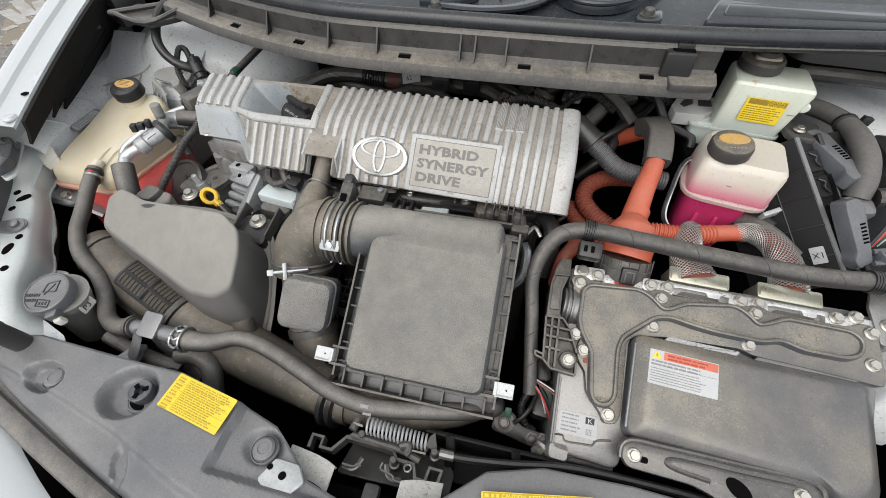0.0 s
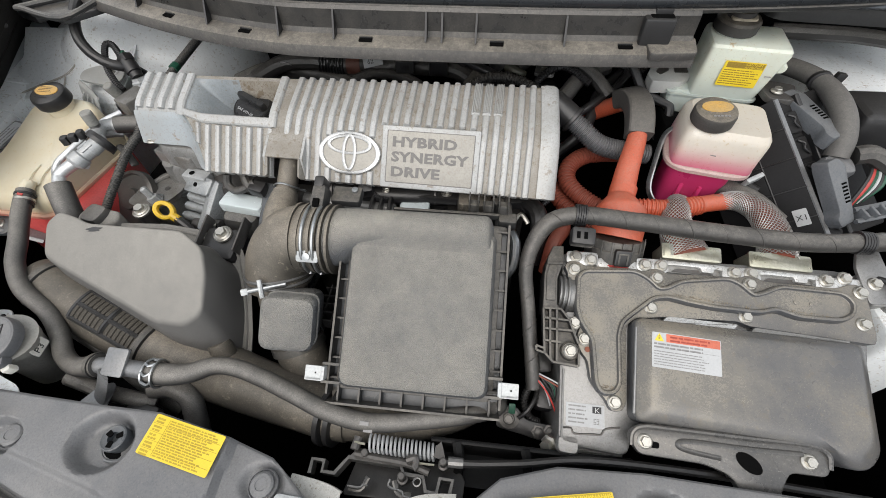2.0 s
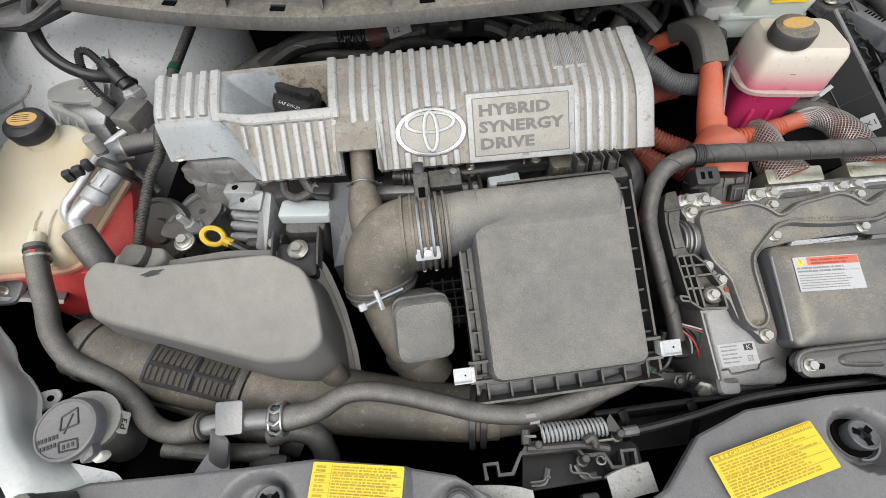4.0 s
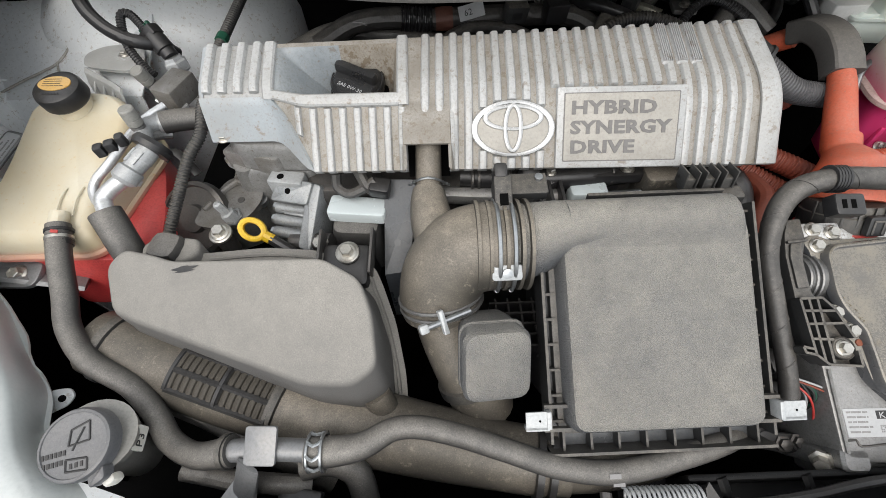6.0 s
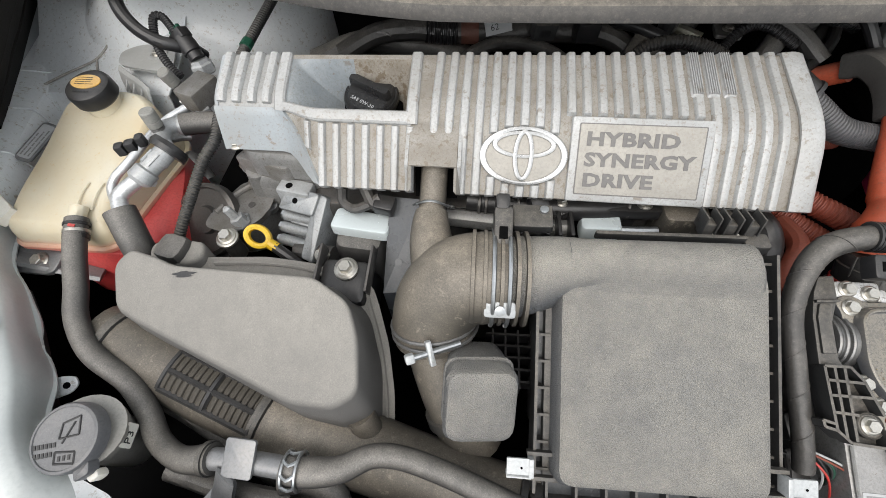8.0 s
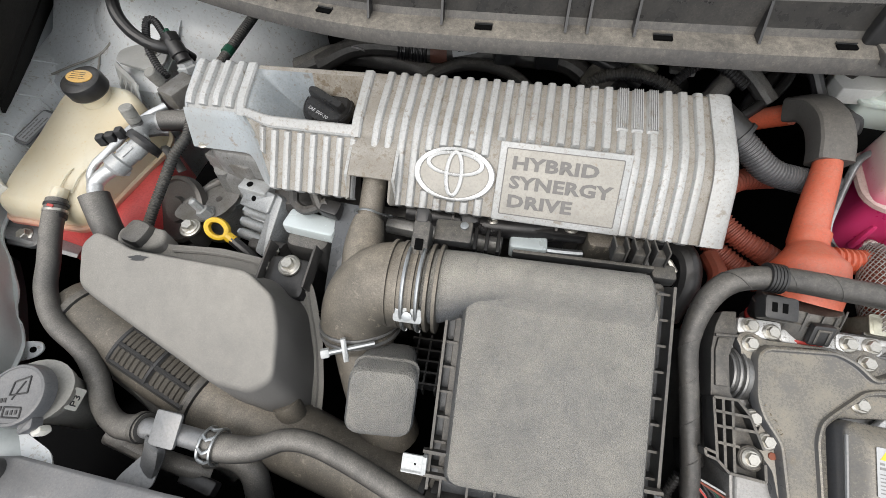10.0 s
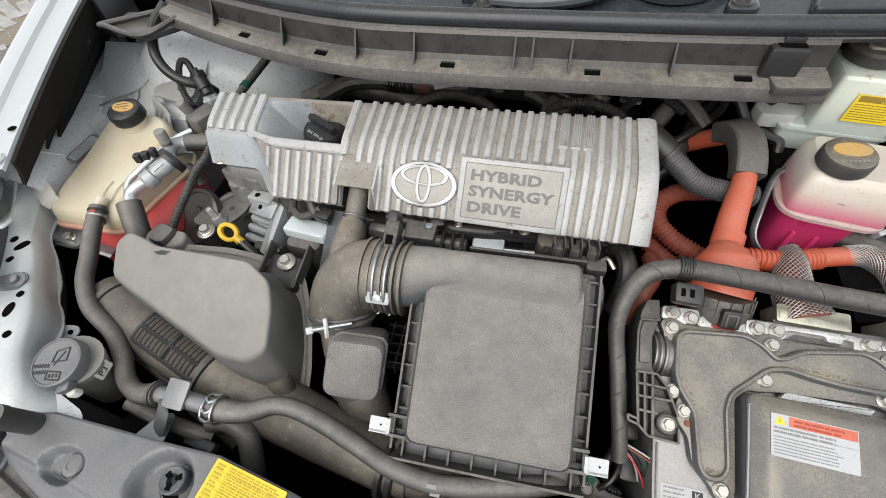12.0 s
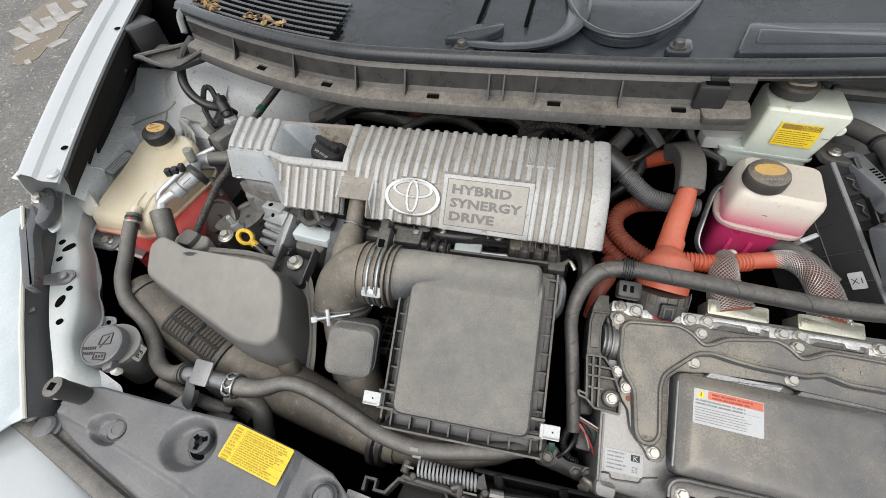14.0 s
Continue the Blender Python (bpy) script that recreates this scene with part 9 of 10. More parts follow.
# ---- inverter coolant tank ----
pt = thing("inverter_coolant_tank", (0.28, 0.51, 0.72), "milky plastic reservoir filled with pink coolant", "coolant tank")
YT = -11
def tank_level(w, d, r, z, dx=0.0, dy=0.0):
    return (rect(w, d, r, n=5), z, dx, dy)
mpt = pose(0.285, 0.512, 0, 0, 0, YT)
part("lower", stack([tank_level(0.064, 0.056, 0.014, 0.735, -0.006, 0), tank_level(0.074, 0.064, 0.016, 0.76, -0.005, 0), tank_level(0.080, 0.068, 0.016, 0.822, -0.004, 0), tank_level(0.082, 0.070, 0.016, 0.8325, -0.004, 0)], mpt), pink_tank, pt, "pink coolant showing through")
part("seam", stack([tank_level(0.108, 0.092, 0.030, 0.830, -0.001, 0), tank_level(0.108, 0.092, 0.030, 0.8345, -0.001, 0), tank_level(0.103, 0.087, 0.028, 0.8365, -0.001, 0)], mpt), pink_seam, pt)
part("upper", stack([tank_level(0.098, 0.082, 0.014, 0.836), tank_level(0.098, 0.081, 0.014, 0.850), tank_level(0.097, 0.080, 0.014, 0.876, 0.002, 0.002), tank_level(0.094, 0.077, 0.014, 0.882, 0.003, 0.003), tank_level(0.086, 0.069, 0.013, 0.887, 0.004, 0.004)], mpt), pink_tank, pt, "milky upper half")
mcp = upon((0.262, 0.503, 0.886), (-0.05, -0.10, 0.99))
part("neck", lathe([(0.021, -0.010), (0.021, 0.004), (0.024, 0.005)], mcp, 28), pink_tank, pt)
pcap = part("cap", lathe([(0.0235, 0.003), (0.0248, 0.005), (0.0248, 0.016), (0.0232, 0.0198), (0.019, 0.0218), (0.006, 0.0222)], mcp, 40), cap_dust, pt, "black screw cap")
part("cap_print", stack([(oval(0.0175, 0.0100, 28), 0.0214, 0, 0.002), (oval(0.0175, 0.0100, 28), 0.0229, 0, 0.002)], mcp), cap_print, pcap, "worn ochre printed patch")
bars("cap_marks", [(-0.008 + 0.004 * k, -0.0145, 0.0028, 0.0026) for k in range(5)], mcp @ Matrix.Translation((0, 0, 0.0223)), ink_faint, pcap)
for dx in (-0.020, 0.004):
    part("foot_rib", box(0.006, 0.008, 0.034, mpt @ pose(dx, -0.036, 0.768, -6, 0, 0), 0.002), pink_tank, pt)
part("level_marks", slab(rect(0.014, 0.0012), 0, 0.0006, upon((0.268, 0.4755, 0.858), (-0.3, -0.94, 0.05), (1, -0.3, 0))), ink_faint, pt)
mb2 = upon((0.268, 0.474, 0.779), (-0.1, -0.5, 0.85))
part("foot", box(0.016, 0.010, 0.012, mb2 @ Matrix.Translation((0, 0, -0.013)), 0.002), pink_tank, pt)
hang("bolt", bolt_mesh, pt, m=mb2)
part("clip", tube([(0.250, 0.545, 0.852), (0.232, 0.535, 0.842), (0.222, 0.505, 0.815), (0.218, 0.480, 0.792), (0.230, 0.466, 0.778), (0.25, 0.462, 0.772)], 0.004, 8, 8, flat=0.5), bright_steel, pt, "bright steel retaining strap")

# ---- brake fluid reservoir ----
br = thing("brake_fluid_reservoir", (0.32, 0.62, 0.84), "milky white brake fluid reservoir with a black cap", "reservoir")
mbr = pose(0.322, 0.622, 0, 0, 0, -8)
part("lower", stack([(rect(0.106, 0.062, 0.010), 0.838, -0.022, 0), (rect(0.112, 0.066, 0.010), 0.846, -0.022, 0), (rect(0.112, 0.066, 0.010), 0.864, -0.022, 0), (rect(0.104, 0.062, 0.010), 0.872, -0.018, 0)], mbr), brake_tank, br)
part("upper", stack([(rect(0.084, 0.064, 0.007), 0.868, -0.010, -0.002), (rect(0.090, 0.067, 0.007), 0.905, -0.006, -0.002), (rect(0.096, 0.0685, 0.007), 0.930, -0.003, -0.002), (rect(0.095, 0.0675, 0.007), 0.9355, -0.003, -0.002), (rect(0.091, 0.064, 0.006), 0.9385, -0.003, -0.001), (rect(0.084, 0.058, 0.005), 0.9395, -0.003, 0.0)], mbr), brake_tank, br)
part("seam", stack([(rect(0.117, 0.071, 0.010), 0.8655, -0.022, 0), (rect(0.117, 0.071, 0.010), 0.8690, -0.022, 0)], mbr), brake_tank, br)
part("side_knob", lathe([(0.007, -0.004), (0.007, 0.004), (0.005, 0.006)], mbr @ pose(0.044, -0.022, 0.912, 90, 0, 0), 14), brake_tank, br)
mbc = pose(0.302, 0.634, 0.938, 4, 0, 0)
part("neck", lathe([(0.024, -0.004), (0.024, 0.006)], mbc, 24), brake_tank, br)
bcap = part("cap", lathe([(0.0245, 0.004), (0.027, 0.005), (0.027, 0.017), (0.0245, 0.020), (0.017, 0.021), (0.016, 0.030), (0.005, 0.031)], mbc, 36), cap_dust, br, "black ribbed cap")
part("cap_disc", slab(rounded([(-0.016, -0.012), (0.016, -0.014), (0.018, 0.006), (-0.014, 0.008)], 0.007), 0.0215, 0.0245, mbc @ pose(0, -0.004, 0), 0.001), surface("dusty_cap_top", (0.33, 0.29, 0.22), rough=0.6, dust=0.5, dust_colour=(0.4, 0.35, 0.27)), bcap)
mbl = axes((0.3135, 0.5855, 0.9050), (0.990, -0.139, 0.0), (0.0, 0.04, 0.99))
lab = thing("brake_label", (0.31, 0.583, 0.905), "yellow caution label on the reservoir", "label")
part("film", slab(rect(0.048, 0.033, 0.001), 0, 0.0005, mbl), yellow_print, lab)
part("heading_band", slab(rect(0.044, 0.0072), 0.0005, 0.0007, mbl @ Matrix.Translation((0.001, 0.0118, 0))), ink_brown, lab)
words("heading", "CAUTION", 0.0042, mbl @ Matrix.Translation((0.001, 0.0122, 0.0007)), yellow_print, lab, 0.0001)
words("heading", "ATTENTION", 0.0036, mbl @ Matrix.Translation((0.001, 0.0086, 0.0007)), yellow_print, lab, 0.0001)
bars("print", print_rows(-0.022, 0.005, 0.044, 7, 0.003, 0.0011, 51), mbl @ Matrix.Translation((0, 0, 0.0005)), ink_brown, lab)
part("marks", slab(rect(0.008, 0.001), 0, 0.0005, mbr @ pose(0.030, -0.0365, 0.905, 90, 0, 0)), ink_faint, br)
bkt = thing("reservoir_bracket", (0.24, 0.62, 0.84), "cloudy plastic holder and black pipe beside the reservoir", "bracket")
part("plate", slab(rounded([(0.212, 0.626), (0.226, 0.657), (0.252, 0.665), (0.279, 0.664), (0.275, 0.626), (0.255, 0.606), (0.216, 0.606)][::-1], 0.003), 0.862, 0.88, I4, 0.0015), cloudy, bkt, "cloudy plastic holder with two openings")
for o in ([(0.225, 0.632), (0.234, 0.648), (0.246, 0.652), (0.244, 0.636), (0.230, 0.624)], [(0.253, 0.652), (0.272, 0.654), (0.270, 0.632), (0.251, 0.631)]):
    part("opening", slab(rounded(o[::-1], 0.002), 0.879, 0.8805, I4), dark_steel, bkt)
part("pipe", tube([(0.175, 0.66, 0.90), (0.195, 0.635, 0.88), (0.212, 0.615, 0.858), (0.235, 0.606, 0.850), (0.250, 0.598, 0.845), (0.250, 0.585, 0.825), (0.245, 0.58, 0.80)], 0.0065, 10, 6), clean_black, bkt)
part("base", slab(rounded([(0.24, 0.56), (0.42, 0.56), (0.42, 0.68), (0.24, 0.68)], 0.01), 0.79, 0.838, I4, 0.004), deep_black, bkt)

# ---- fuse box at the far side ----
fu = thing("fuse_box", (0.42, 0.47, 0.70), "black fuse and relay box with open grey connector latches", "fuse box")
ra, rb = Vector((0.352, 0.552, 0.890)), Vector((0.428, 0.405, 0.784))
al_, rt = (rb - ra).normalized(), Vector((0.86, 0.48, 0.12))
rt = (rt - al_ * rt.dot(al_)).normalized()
up_n = rt.cross(al_)
up_n = up_n if up_n.z > 0 else -up_n
mf = Matrix((al_, rt, up_n)).transposed().to_4x4()
mf.translation = ra
LF = (rb - ra).length
flip = 1 if al_.cross(rt).dot(up_n) > 0 else -1


def fb_box(u0, u1, v0, v1, h0, h1, edge=0.002):
    o = rounded([(u0, v0), (u1, v0), (u1, v1), (u0, v1)][::flip], min(edge * 1.5, (u1 - u0) * 0.3, (v1 - v0) * 0.3), 2)
    return loft([[mf @ Vector((x, y, h0)) for x, y in o], [mf @ Vector((x, y, h1 - edge * 0.5)) for x, y in o], [mf @ Vector((x, y, h1)) for x, y in grown(o, -edge * 0.5 * flip)]])


fuse_black = surface("clean_fuse_box_plastic", (0.014, 0.014, 0.015), rough=0.5, dust=0.05, dust_colour=DUST, bump=0.1, spec=0.18)
part("body", fb_box(0, LF, 0.004, 0.10, -0.13, -0.010), fuse_black, fu)
side_d = Vector((-0.30, -0.28, -0.91))
side_d = (side_d - al_ * side_d.dot(al_)).normalized()
sn = al_.cross(side_d).normalized()
sn = sn if sn.x < 0 else -sn
part("side_face", loft([[ra + al_ * u + d for d in (Vector(), side_d * 0.10, side_d * 0.10 - sn * 0.006, -sn * 0.006)] for u in (0.0, LF)]), fuse_black, fu, smooth=0)
part("edge_rail", loft([[ra + al_ * u + rt * a + up_n * b for a, b in ((-0.001, -0.003), (0.006, -0.003), (0.0055, 0.001), (0.0, 0.001))] for u in (0.0, LF)]), grey_steel, fu, "worn bright edge rail")
for k in range(1, 5):
    a = ra + al_ * (LF * k / 5) + sn * 0.0006
    part("side_rib", tube([a, a + side_d * 0.05, a + side_d * 0.10], 0.0009, 6, 1), clean_black, fu)
a = ra + side_d * 0.036 + sn * 0.0006
part("side_groove", tube([a, a + al_ * LF * 0.5, a + al_ * LF], 0.0009, 6, 1), clean_black, fu)
mtag_f = axes(ra + al_ * 0.155 + side_d * 0.016 + sn * 0.001, al_.cross(sn) * (1 if al_.cross(sn).x > 0 else -1), -al_)
part("tag", slab(rect(0.015, 0.022, 0.0015), 0.0, 0.0012, mtag_f if mtag_f.col[2].xyz.dot(sn) > 0 else mtag_f @ pose(0, 0, 0, 180, 0, 0)), white_label, fu, "white tag")
words("marking", "X1", 0.0105, (mtag_f if mtag_f.col[2].xyz.dot(sn) > 0 else mtag_f @ pose(0, 0, 0, 180, 0, 0)) @ pose(-0.006, -0.004, 0.0013), ink, fu, 0.0002)
for k in range(5):
    u = LF * (0.10 + 0.18 * k)
    part("relay", fb_box(u, u + LF * 0.15, 0.010, 0.030, -0.012, -0.004), fuse_black, fu)
    part("relay_wire", tube([mf @ Vector((u + 0.004, 0.014, -0.002)), mf @ Vector((u + 0.010, 0.020, 0.0)), mf @ Vector((u + 0.016, 0.017, 0.0)), mf @ Vector((u + 0.024, 0.024, -0.002))], 0.0014, 6, 4), clean_black, fu)
part("channel", fb_box(0.0, LF, 0.033, 0.039, -0.012, 0.0), clean_black, fu)
latch_mat = surface("grey_latch_plastic", (0.10, 0.108, 0.118), rough=0.4, dust=0.25, dust_colour=DUST)
for k, (a, b, w) in enumerate((((0.386, 0.585, 0.884), (0.424, 0.503, 0.872), 0.013), ((0.408, 0.474, 0.862), (0.440, 0.420, 0.806), 0.013))):
    a, b = Vector(a), Vector(b)
    mlat = axes((a + b) / 2, b - a, rt)
    mlat = mlat if mlat.col[2].z > 0 else mlat @ pose(0, 0, 0, 180, 0, 0)
    L_ = (b - a).length / 2
    lat = part("connector_latch", slab(rounded([(-L_, -w * 0.9), (-L_ * 0.7, -w), (L_ * 0.55, -w * 0.8), (L_ * 0.75, -w * 1.2), (L_, -w), (L_ * 0.95, w * 0.6), (L_ * 0.6, w * 0.7), (-L_ * 0.75, w), (-L_ * 1.02, w * 0.3)], 0.004), -0.016, 0.004, mlat, 0.003), latch_mat, fu, "grey plastic latch with slots")
    for q in range(6):
        part("slot", box(0.0022, 0.007, 0.001, mlat @ Matrix.Translation((-0.010 + q * 0.0046, 0.003, 0.0036))), deep_black, lat, smooth=0)
    part("foot", box(0.012, 0.012, 0.012, mlat @ Matrix.Translation((L_ * 0.9, 0.006 if k == 0 else -0.006, -0.012)), 0.002), latch_mat, lat)
comb = Vector((0.445, 0.428, 0.808))
for q in range(5):
    part("comb_tooth", box(0.004, 0.014, 0.014, axes(comb + Vector((0.012 * q + 0.008, 0.004 * q, 0.001 * q)), (0.95, 0.3, 0), (-0.3, 0.95, 0.1)), 0.001), latch_mat, fu)
part("comb_rail", tube([comb + Vector((0, 0.006, 0.010)), comb + Vector((0.035, 0.016, 0.013)), comb + Vector((0.075, 0.03, 0.016))], 0.0032, 6, 3), latch_mat, fu)
part("comb_rail", tube([comb + Vector((0, -0.008, 0.004)), comb + Vector((0.035, 0.002, 0.007)), comb + Vector((0.075, 0.016, 0.01))], 0.0032, 6, 3), latch_mat, fu)
for k, mat_ in enumerate((ink, red_plastic, green_cap, white_label, ink, green_cap)):
    part("wire", tube([Vector((0.448 + 0.004 * k, 0.447 + 0.002 * k, 0.812)), Vector((0.458 + 0.004 * k, 0.462, 0.835)), Vector((0.468 + 0.003 * k, 0.480, 0.845)), Vector((0.478 + 0.002 * k, 0.505, 0.84))], 0.0022, 6, 5), mat_, fu)
hang("bolt", bolt_mesh, fu, m=pose(0.366, 0.577, 0.888))
part("top_plate", slab(rounded([(0.352, 0.565), (0.385, 0.560), (0.400, 0.60), (0.35, 0.615)], 0.008), 0.878, 0.886, I4, 0.002), dark_steel, fu)
dct = thing("cooling_duct", (0.41, 0.5, 0.85), "grey dusty rubber elbow with a strap at the far side", "duct")
part("elbow", tube([(0.385, 0.672, 0.880), (0.408, 0.648, 0.886), (0.424, 0.618, 0.890), (0.429, 0.590, 0.892), (0.431, 0.560, 0.890), (0.432, 0.532, 0.883), (0.431, 0.508, 0.868), (0.428, 0.494, 0.850)], lambda t: 0.0118 + 0.0018 * min(1.0, max(0.0, (t - 0.40) * 5)), 22, 6), surface("grey_duct_rubber", (0.075, 0.073, 0.07), rough=0.6, dust=0.5, dust_colour=(0.28, 0.26, 0.23), big=20), dct)
part("strap", lathe([(0.011, -0.004), (0.0138, -0.003), (0.0138, 0.003), (0.011, 0.004)], upon((0.427, 0.600, 0.8915), (-0.15, -0.97, 0.05)), 24), clean_black, dct)
part("strap_lock", box(0.012, 0.008, 0.010, pose(0.446, 0.600, 0.894, 0, 10, 0), 0.001), clean_black, dct)
part("shoe", box(0.036, 0.028, 0.022, axes((0.426, 0.484, 0.832), (1, 0.1, 0), (0, 0.95, 0.25)), 0.006), grey_plastic, dct)
farh = thing("relay_cover", (0.46, 0.5, 0.84), "black relay cover beside the white body rail", "cover")
part("cover", slab(rounded([(0.458, 0.53), (0.54, 0.52), (0.54, 0.60), (0.462, 0.60)], 0.012), 0.80, 0.885, I4, 0.01), clean_black, farh)
part("loom", tube([(0.445, 0.492, 0.855), (0.462, 0.492, 0.858), (0.480, 0.484, 0.852), (0.50, 0.470, 0.842)], 0.012, 10, 6), tape, farh)
cowl_end = thing("scuttle_shelf", (0.40, 0.68, 0.9), "dark plastic shelf above the brake reservoir", "shelf")
part("shelf", slab(rounded([(0.34, 0.63), (0.62, 0.60), (0.62, 0.80), (0.30, 0.80)], 0.02), 0.955, 0.975, I4, 0.006), black_plastic, cowl_end)
part("clutter", tube([(0.37, 0.67, 0.925), (0.42, 0.655, 0.93), (0.48, 0.66, 0.925), (0.55, 0.65, 0.92)], 0.010, 10, 6), rubber, cowl_end)

# ---- behind and under the cover ----
gh = thing("wiring_conduit", (0.1, 0.51, 0.84), "ribbed grey wiring conduit leaving the engine cover", "conduit")
part("collar", tube([(0.074, 0.552, 0.876), (0.088, 0.544, 0.868), (0.104, 0.535, 0.859)], 0.0172, 18, 3), clean_black, gh)
part("collar_ring", lathe([(0.015, -0.003), (0.0192, -0.002), (0.0192, 0.002), (0.015, 0.003)], upon((0.104, 0.535, 0.859), (0.8, -0.5, -0.4)), 20), clean_black, gh)
part("tube", tube([(0.092, 0.541, 0.865), (0.115, 0.527, 0.852), (0.142, 0.513, 0.837), (0.174, 0.511, 0.830), (0.21, 0.512, 0.825)], 0.0130, 14, 8, ring=0.0007, pitch=0.0035), surface("grey_conduit_plastic", (0.07, 0.072, 0.077), rough=0.3, dust=0.25, dust_colour=DUST), gh)
loom = thing("rear_wiring", (-0.2, 0.69, 0.80), "taped wiring and hoses behind the engine", "wiring")
part("loom", tube([(-0.42, 0.665, 0.825), (-0.37, 0.680, 0.845), (-0.32, 0.686, 0.848), (-0.27, 0.690, 0.842), (-0.20, 0.692, 0.842), (-0.13, 0.692, 0.842), (-0.07, 0.686, 0.840), (-0.02, 0.66, 0.82)], 0.014, 12, 6), tape, loom)
part("sleeve", tube([(-0.305, 0.688, 0.846), (-0.28, 0.6895, 0.843), (-0.262, 0.690, 0.842)], 0.0155, 12, 6, ring=0.0008, pitch=0.005), clean_black, loom)
part("brown_band", tube([(-0.258, 0.690, 0.842), (-0.235, 0.691, 0.842)], 0.0150, 12, 2), surface("brown_tape", (0.12, 0.05, 0.035), rough=0.6), loom)
mtag = axes((-0.210, 0.679, 0.856), (0.97, 0.05, 0.22), (-0.15, 0.6, 0.75))
part("paper_tag", slab(rect(0.034, 0.018, 0.001), 0, 0.0006, mtag), white_label, loom, "folded white paper tag")
words("tag_number", "62", 0.011, mtag @ Matrix.Translation((-0.010, -0.004, 0.0006)), ink, loom, 0.0002)
part("wire", tube([(-0.41, 0.67, 0.835), (-0.38, 0.672, 0.85), (-0.355, 0.668, 0.852), (-0.35, 0.675, 0.842), (-0.37, 0.68, 0.838)], 0.0015, 6, 6), ink_faint, loom)
part("plug", box(0.03, 0.024, 0.025, pose(-0.10, 0.675, 0.845, 10, 0, 8), 0.003), clean_black, loom)
part("plug", box(0.04, 0.05, 0.03, pose(-0.03, 0.655, 0.825, 20, 10, -30), 0.006), black_plastic, loom)
part("hose", tube([(0.00, 0.66, 0.83), (0.03, 0.70, 0.84), (0.06, 0.735, 0.845), (0.10, 0.75, 0.83)], 0.011, 12, 6), rubber, loom)
part("brass_joint", tube([(0.012, 0.690, 0.848), (0.026, 0.678, 0.848), (0.040, 0.668, 0.846)], 0.007, 10, 3), yellow_zinc, loom)
part("hose", tube([(0.06, 0.60, 0.80), (0.10, 0.63, 0.83), (0.13, 0.665, 0.85), (0.17, 0.69, 0.855)], 0.013, 12, 6), rubber, loom)
part("hose", tube([(0.0, 0.60, 0.79), (0.02, 0.625, 0.82), (0.05, 0.64, 0.83), (0.09, 0.70, 0.81)], 0.011, 12, 6), clean_black, loom)
part("pipe", tube([(0.10, 0.58, 0.76), (0.14, 0.60, 0.80), (0.16, 0.65, 0.83), (0.20, 0.70, 0.84)], 0.009, 12, 6), clean_black, loom)
for pts, r, mat_ in (([(-0.47, 0.69, 0.80), (-0.40, 0.70, 0.822), (-0.33, 0.705, 0.815), (-0.25, 0.70, 0.80)], 0.016, rubber), ([(-0.30, 0.63, 0.80), (-0.24, 0.66, 0.832), (-0.19, 0.672, 0.838), (-0.14, 0.664, 0.83), (-0.10, 0.64, 0.81)], 0.0085, tape), ([(-0.07, 0.70, 0.85), (-0.05, 0.672, 0.862), (-0.02, 0.655, 0.858), (0.02, 0.65, 0.84)], 0.0075, clean_black), ([(0.07, 0.72, 0.86), (0.10, 0.69, 0.868), (0.14, 0.66, 0.86), (0.17, 0.63, 0.84)], 0.0105, rubber), ([(0.11, 0.60, 0.81), (0.15, 0.62, 0.835), (0.19, 0.66, 0.845), (0.22, 0.72, 0.85)], 0.0065, clean_black)):
    part("hose", tube(pts, r, 12, 6), mat_, loom)
for x, y, z, w, rz in ((-0.155, 0.668, 0.850, 0.030, 12), (-0.005, 0.668, 0.858, 0.020, -35), (0.036, 0.690, 0.866, 0.024, 30), (0.135, 0.690, 0.872, 0.018, -20)):
    plug = part("plug", box(w, 0.020, 0.022, pose(x, y, z, 12, 6, rz), 0.003), black_plastic, loom)
    part("plug_collar", box(w * 0.5, 0.024, 0.010, pose(x, y, z + 0.006, 12, 6, rz), 0.002), clean_black, plug)
for pts, r, mat_ in (([(-0.06, 0.63, 0.83), (-0.03, 0.64, 0.852), (0.01, 0.64, 0.858), (0.05, 0.63, 0.85), (0.08, 0.61, 0.83)], 0.0075, black_plastic), ([(0.04, 0.625, 0.835), (0.075, 0.655, 0.862), (0.105, 0.66, 0.866), (0.14, 0.64, 0.852)], 0.0058, clean_black), ([(0.13, 0.72, 0.86), (0.16, 0.70, 0.866), (0.19, 0.69, 0.862), (0.23, 0.69, 0.85)], 0.009, black_plastic), ([(-0.12, 0.705, 0.85), (-0.09, 0.702, 0.862), (-0.05, 0.704, 0.862), (-0.01, 0.712, 0.85)], 0.010, black_plastic)):
    part("wire_branch", tube(pts, r, 10, 6, ring=0.0005, pitch=0.004), mat_, loom)
part("bracket", slab(rounded([(0.055, 0.665), (0.085, 0.660), (0.092, 0.690), (0.060, 0.695)], 0.004), 0.848, 0.853, I4, 0.001), dull_alu, loom)
hang("bolt", bolt_mesh, loom, m=pose(0.073, 0.677, 0.853))
part("hose_clip", lathe([(0.0112, -0.003), (0.0128, -0.002), (0.0128, 0.002), (0.0112, 0.003)], upon((0.10, 0.690, 0.868), (0.7, -0.7, 0.0)), 18), bright_steel, loom)
thr = thing("throttle_body", (-0.1, 0.42, 0.74), "metal throttle body and black hoses under the cover", "throttle body")
part("hose", tube([(-0.238, 0.432, 0.803), (-0.20, 0.428, 0.802), (-0.16, 0.424, 0.802), (-0.11, 0.424, 0.803), (-0.06, 0.43, 0.80)], 0.0125, 14, 6), clean_black, thr)
